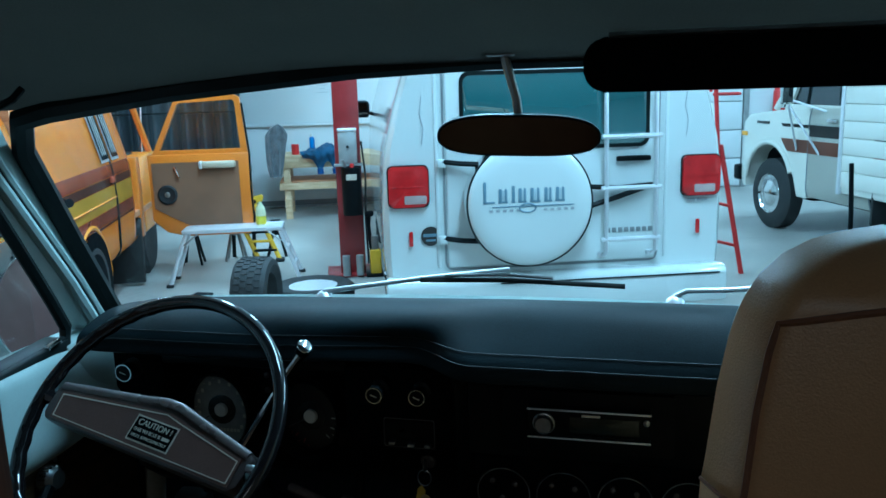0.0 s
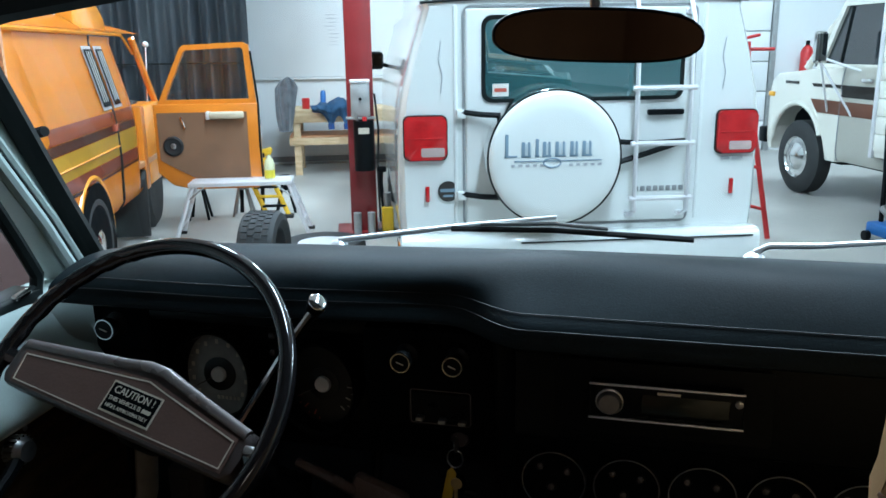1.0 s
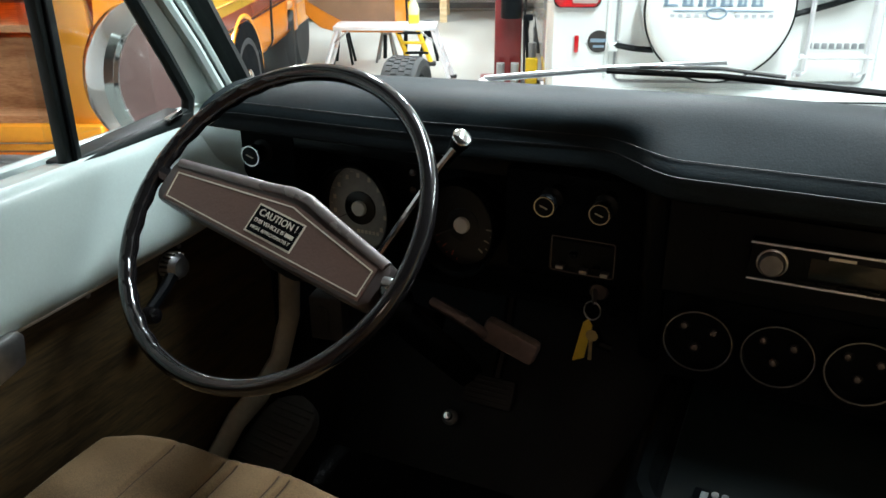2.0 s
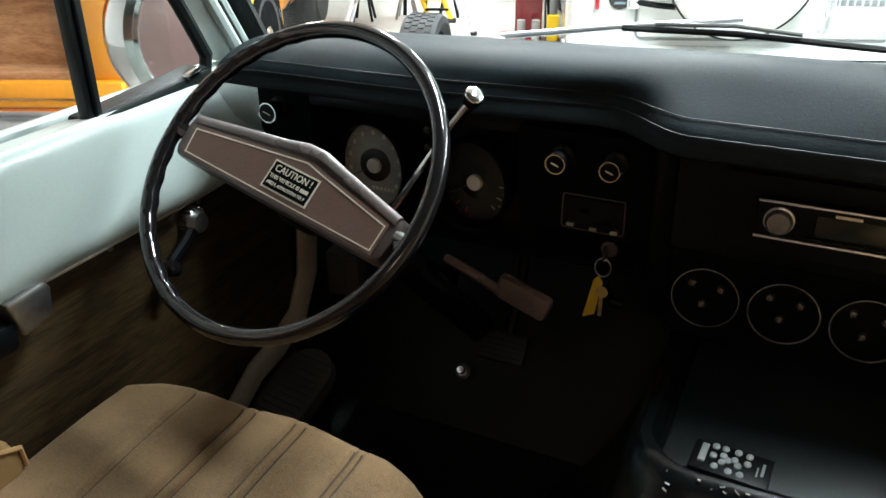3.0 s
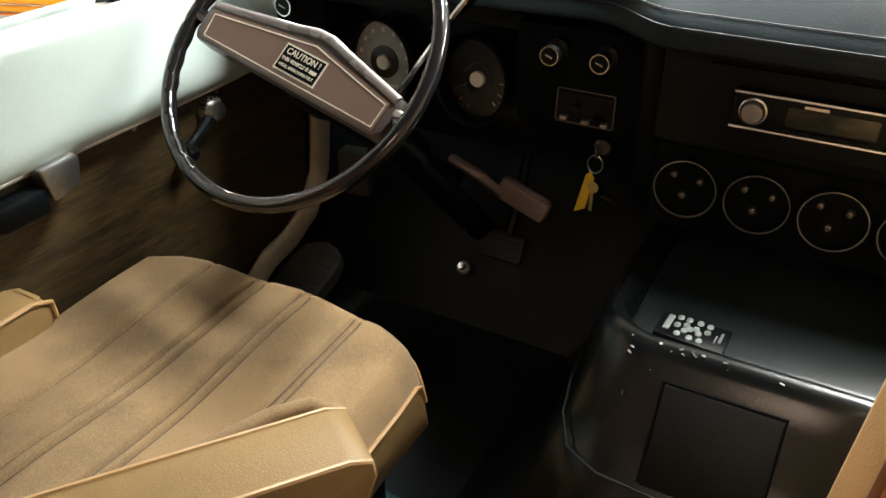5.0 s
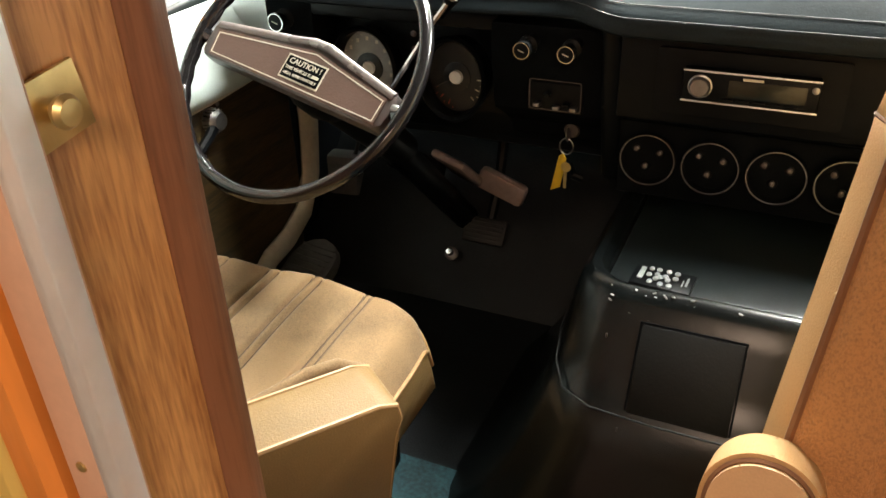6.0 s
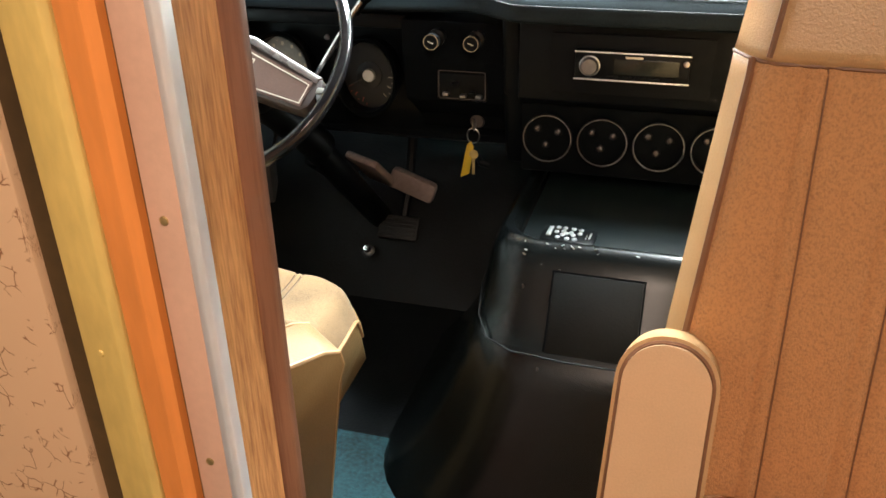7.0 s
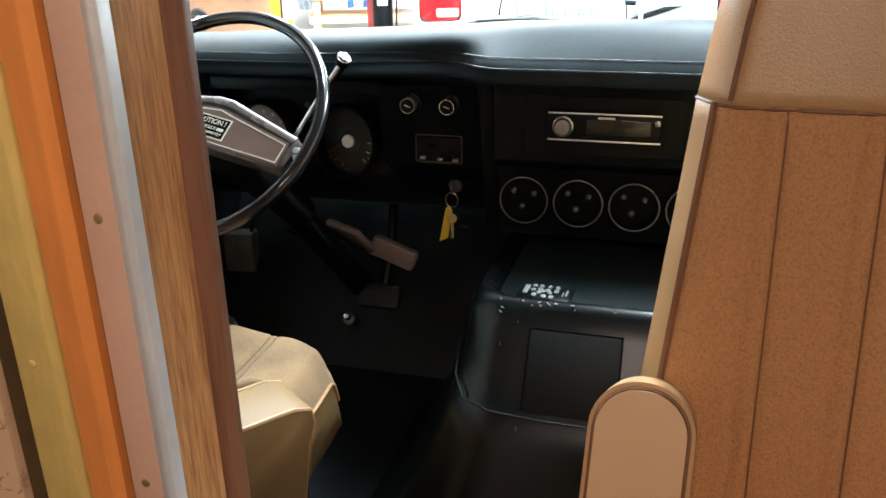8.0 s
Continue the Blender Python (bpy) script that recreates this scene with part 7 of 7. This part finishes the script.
    sp = part("speaker", L([(0.085, 0), (0.085, 0.012), (0.07, 0.02), (0.04, 0.012), (0.001, 0.015)], (0.17, -0.06, 0.78), (0, -1, 0), 28), "speaker", d, "round black speaker")
    part("speaker_cap", L([(0.025, 0), (0.02, 0.006), (0.001, 0.008)], (0.17, -0.075, 0.78), (0, -1, 0), 16), "dullmetal", sp)
    part("edge_gasket", TB([(0.90, -0.04, 0.46), (0.895, -0.045, 0.8), (0.90, -0.045, 1.13), (0.86, -0.035, 1.56)], 0.010, 6), "gasket", d)
    part("edge_latch", B((0.902, 0.0, 0.98), (0.012, 0.05, 0.06), 0.006), "dullmetal", d)
    part("dash", B((-0.9, 1.95, 1.05), (1.5, 0.3, 0.2), 0.05), "stripeblack", v)


def build_motorhome():
    """Local y ahead; its left side faces the camper."""
    v = thing("motorhome", shop(4.66, 7.10, GROUND, 0.0), "cream motorhome with black and brown side stripes", "motorhome")
    side = [(0.42, 0.03), (0.52, 0.0), (0.95, 0.0), (1.10, 0.012), (1.16, 0.0), (1.28, 0.01), (1.62, 0.12), (1.95, 0.20)]

    def lx(z):
        return lerp_table(side, z)
    # nose with hood and wheel arch
    nose = [(0.45, 0.42), (0.50, 0.66), (0.42, 0.80), (0.25, 0.92), (0.0, 0.96), (-0.25, 0.92), (-0.42, 0.80), (-0.52, 0.60), (-0.58, 0.42), (-0.75, 0.42), (-0.75, 1.33), (-0.2, 1.30), (0.42, 1.24), (0.54, 1.16), (0.58, 1.0), (0.58, 0.55), (0.54, 0.42)]
    part("fender", P(nose, "x", 0.0, 0.30, 0.012), "cream", v)
    part("hood", P([(-0.75, 0.7), (0.56, 0.7), (0.56, 1.10), (0.47, 1.22), (-0.75, 1.36)], "x", 0.28, 1.75, 0.04), "cream", v)
    part("far_fender", P(nose, "x", 1.72, 2.0, 0.012), "cream", v)
    part("arch_lip", TB([(-0.004, 0.47 * math.cos(a) - 0.02, 0.50 + 0.45 * math.sin(a)) for a in np.linspace(0.1, math.pi - 0.35, 20)], 0.028, 8), "cream", v)
    part("arch_well", B((0.5, -0.02, 0.65), (0.5, 0.95, 0.6)), "matteblack", v)
    wh = van_wheel(v, 0.12, -0.02, 0.385, -1)
    van_wheel(v, 1.85, -0.02, 0.385, 1)
    van_wheel(v, 0.16, -3.6, 0.385, -1)
    part("bumper", B((0.95, 0.66, 0.56), (1.95, 0.14, 0.18), 0.03), "blackplastic", v, "black front bumper")
    part("marker_lamp", B((-0.008, 0.52, 1.02), (0.02, 0.12, 0.05), 0.008), "amber", v, "amber side marker")
    part("badge", B((-0.008, 0.12, 1.16), (0.01, 0.26, 0.03), 0.004), "stripeblack", v)
    # cab door, post, roof
    part("cab_door", sheet(lambda u, w: (lx(0.44 + 0.90 * w), -0.76 - 0.98 * u, 0.44 + 0.90 * w), 6, 20, 0.05), "cream", v, "cream cab door")
    part("door_gap", TB([(lx(z) - 0.002, -0.755, z) for z in np.linspace(0.44, 1.33, 12)], 0.007, 5), "skirt", v)
    part("door_gap", TB([(lx(z) - 0.002, -1.75, z) for z in np.linspace(0.44, 1.33, 12)], 0.007, 5), "skirt", v)
    part("windshield_post", TB([(0.03, -0.08, 1.31), (0.10, -0.36, 1.70), (0.17, -0.60, 1.98)], 0.035, 8), "cream", v)
    part("window_frame", frame_prism([(-0.20, 1.31), (-1.32, 1.31), (-1.30, 1.96), (-0.60, 1.96)], [(-0.32, 1.36), (-1.24, 1.36), (-1.23, 1.90), (-0.63, 1.90)], "x", 0.05, 0.12), "cream", v)
    part("cab_window", P([(-0.32, 1.36), (-1.24, 1.36), (-1.23, 1.90), (-0.63, 1.90)], "x", 0.08, 0.09), "darkglass", v, "dark cab window")
    part("vent_bar", TB([(0.072, -0.58, 1.36), (0.075, -0.70, 1.90)], 0.012, 6), "gasket", v)
    part("cab_roof", B((1.0, -0.95, 1.98), (1.7, 0.9, 0.08), 0.03), "cream", v)
    part("windshield", P([(0.0, 1.32), (-0.53, 1.95), (-0.55, 1.95), (-0.04, 1.32)], "x", 0.15, 1.85), "darkglass", v)
    part("door_handle", B((-0.01, -1.15, 1.22), (0.03, 0.16, 0.035), 0.01), "chrome", v)
    for z0, z1, mat in ((1.05, 1.165, "stripeblack"), (0.88, 1.01, "stripewood")):
        part("stripe", sheet(lambda u, w, z0=z0, z1=z1: (lx(z0 + (z1 - z0) * w) - 0.006, -0.24 - 1.14 * u - 0.14 * (1 - w) * (1 - u), z0 + (z1 - z0) * w), 4, 3, 0.004), mat, v, "side stripe")
        part("stripe", B((-0.056, -4.2, (z0 + z1) / 2 - 0.0), (0.008, 4.7, z1 - z0)), mat, v)
    # mirror on braces
    mr = part("door_mirror", B((-0.24, -0.72, 1.52), (0.13, 0.06, 0.30), 0.03), "chrome", v, "tall chrome door mirror")
    part("mirror_glass", B((-0.24, -0.752, 1.52), (0.10, 0.006, 0.25), 0.002), "darkglass", mr)
    for a, b in (((-0.22, -0.72, 1.38), (0.0, -0.55, 0.90)), ((-0.22, -0.72, 1.38), (0.0, -0.95, 0.88)), ((-0.2, -0.72, 1.42), (0.03, -1.0, 1.30))):
        part("mirror_brace", C(a, b, 0.012, seg=8), "alu", mr)
    # coach body of lapped boards
    part("coach_box", B((1.0, -4.08, 1.75), (2.1, 5.4, 2.4), 0.03), "cream", v)
    for k in range(15):
        part("siding", B((-0.054, -4.08, 0.69 + 0.155 * k), (0.018, 5.35, 0.148), 0.006), "cream", v)
    part("corner_trim", B((-0.06, -1.385, 1.75), (0.03, 0.05, 2.4), 0.006), "alu", v)
    part("over_cab", P([(-1.4, 2.03), (-0.2, 2.18), (-0.15, 2.6), (-1.4, 2.95)], "x", -0.03, 2.03, 0.04), "cream", v)
    w = part("coach_window", P(rounded(-3.7, 1.35, -2.5, 1.95, 0.08), "x", -0.08, -0.06), "darkglass", v, "dark coach window")
    part("frame", frame_prism(rounded(-3.74, 1.31, -2.46, 1.99, 0.10), rounded(-3.68, 1.37, -2.52, 1.93, 0.07), "x", -0.085, -0.05), "gasket", w)
    part("hatch", B((-0.066, -2.35, 0.66), (0.01, 0.42, 0.26), 0.006), "cream", v)
    part("hatch_lock", B((-0.073, -2.18, 0.66), (0.008, 0.06, 0.03), 0.004), "dullmetal", v)
    part("outlet_plate", B((-0.066, -2.05, 0.98), (0.012, 0.10, 0.11), 0.006), "white", v)
    part("mud_flap", B((0.1, -1.86, 0.42), (0.3, 0.03, 0.40), 0.006), "rubber", v)
    part("underbody", B((1.0, -3.0, 0.5), (1.7, 5.5, 0.2)), "matteblack", v)
    j = thing("trolley_jack", shop(4.2, 4.75), "blue trolley jack on the floor by the motorhome", "jack")
    part("frame", B((0, 0, 0.10), (0.20, 0.42, 0.10), 0.02), "blue", j)
    part("arm", TB([(0, -0.1, 0.14), (0, 0.16, 0.26)], 0.03, 8), "dullmetal", j)
    part("handle", TB([(0.0, 0.16, 0.12), (0.02, 0.20, 0.5), (0.02, 0.24, 0.92)], 0.02, 8), "blackplastic", j, "upright black handle")
    for sx in (-1, 1):
        for sy in (-1, 1):
            part("castor", C((sx * 0.10, sy * 0.16, 0.04), (sx * 0.14, sy * 0.16, 0.04), 0.04), "blackplastic", j)
    # white vehicle parked behind, its bonnet raised
    c = thing("parked_truck", shop(7.55, 9.0, GROUND, 0), "white truck with a raised hood standing behind the motorhome", "truck")
    part("body", B((0.2, -0.4, 0.85), (2.0, 2.0, 1.0), 0.08, None, 3), "vanwhite", c)
    part("hood", P([(-0.75, 1.52), (0.9, 1.66), (0.9, 1.70), (-0.75, 1.57)], "y", -1.2, -0.2, 0.01), "vanwhite", c)
    part("cab", B((0.9, -0.4, 1.6), (1.2, 1.7, 0.8), 0.1, None, 3), "vanwhite", c)
    part("window", B((0.85, -1.262, 1.70), (0.9, 0.02, 0.45), 0.02), "darkglass", c)


# ---- build ----
build_cab_shell()
build_driver_door()
build_side_mirror()
build_dashboard()
build_key()
build_steering()
build_pedals()
build_engine_cover()
build_driver_seat()
build_passenger_seat()
build_partition()
build_overhead()
build_wipers()
build_shop()
build_post()
build_bench()
build_stool()
build_stand()
build_white_van()
build_orange_van()
build_motorhome()
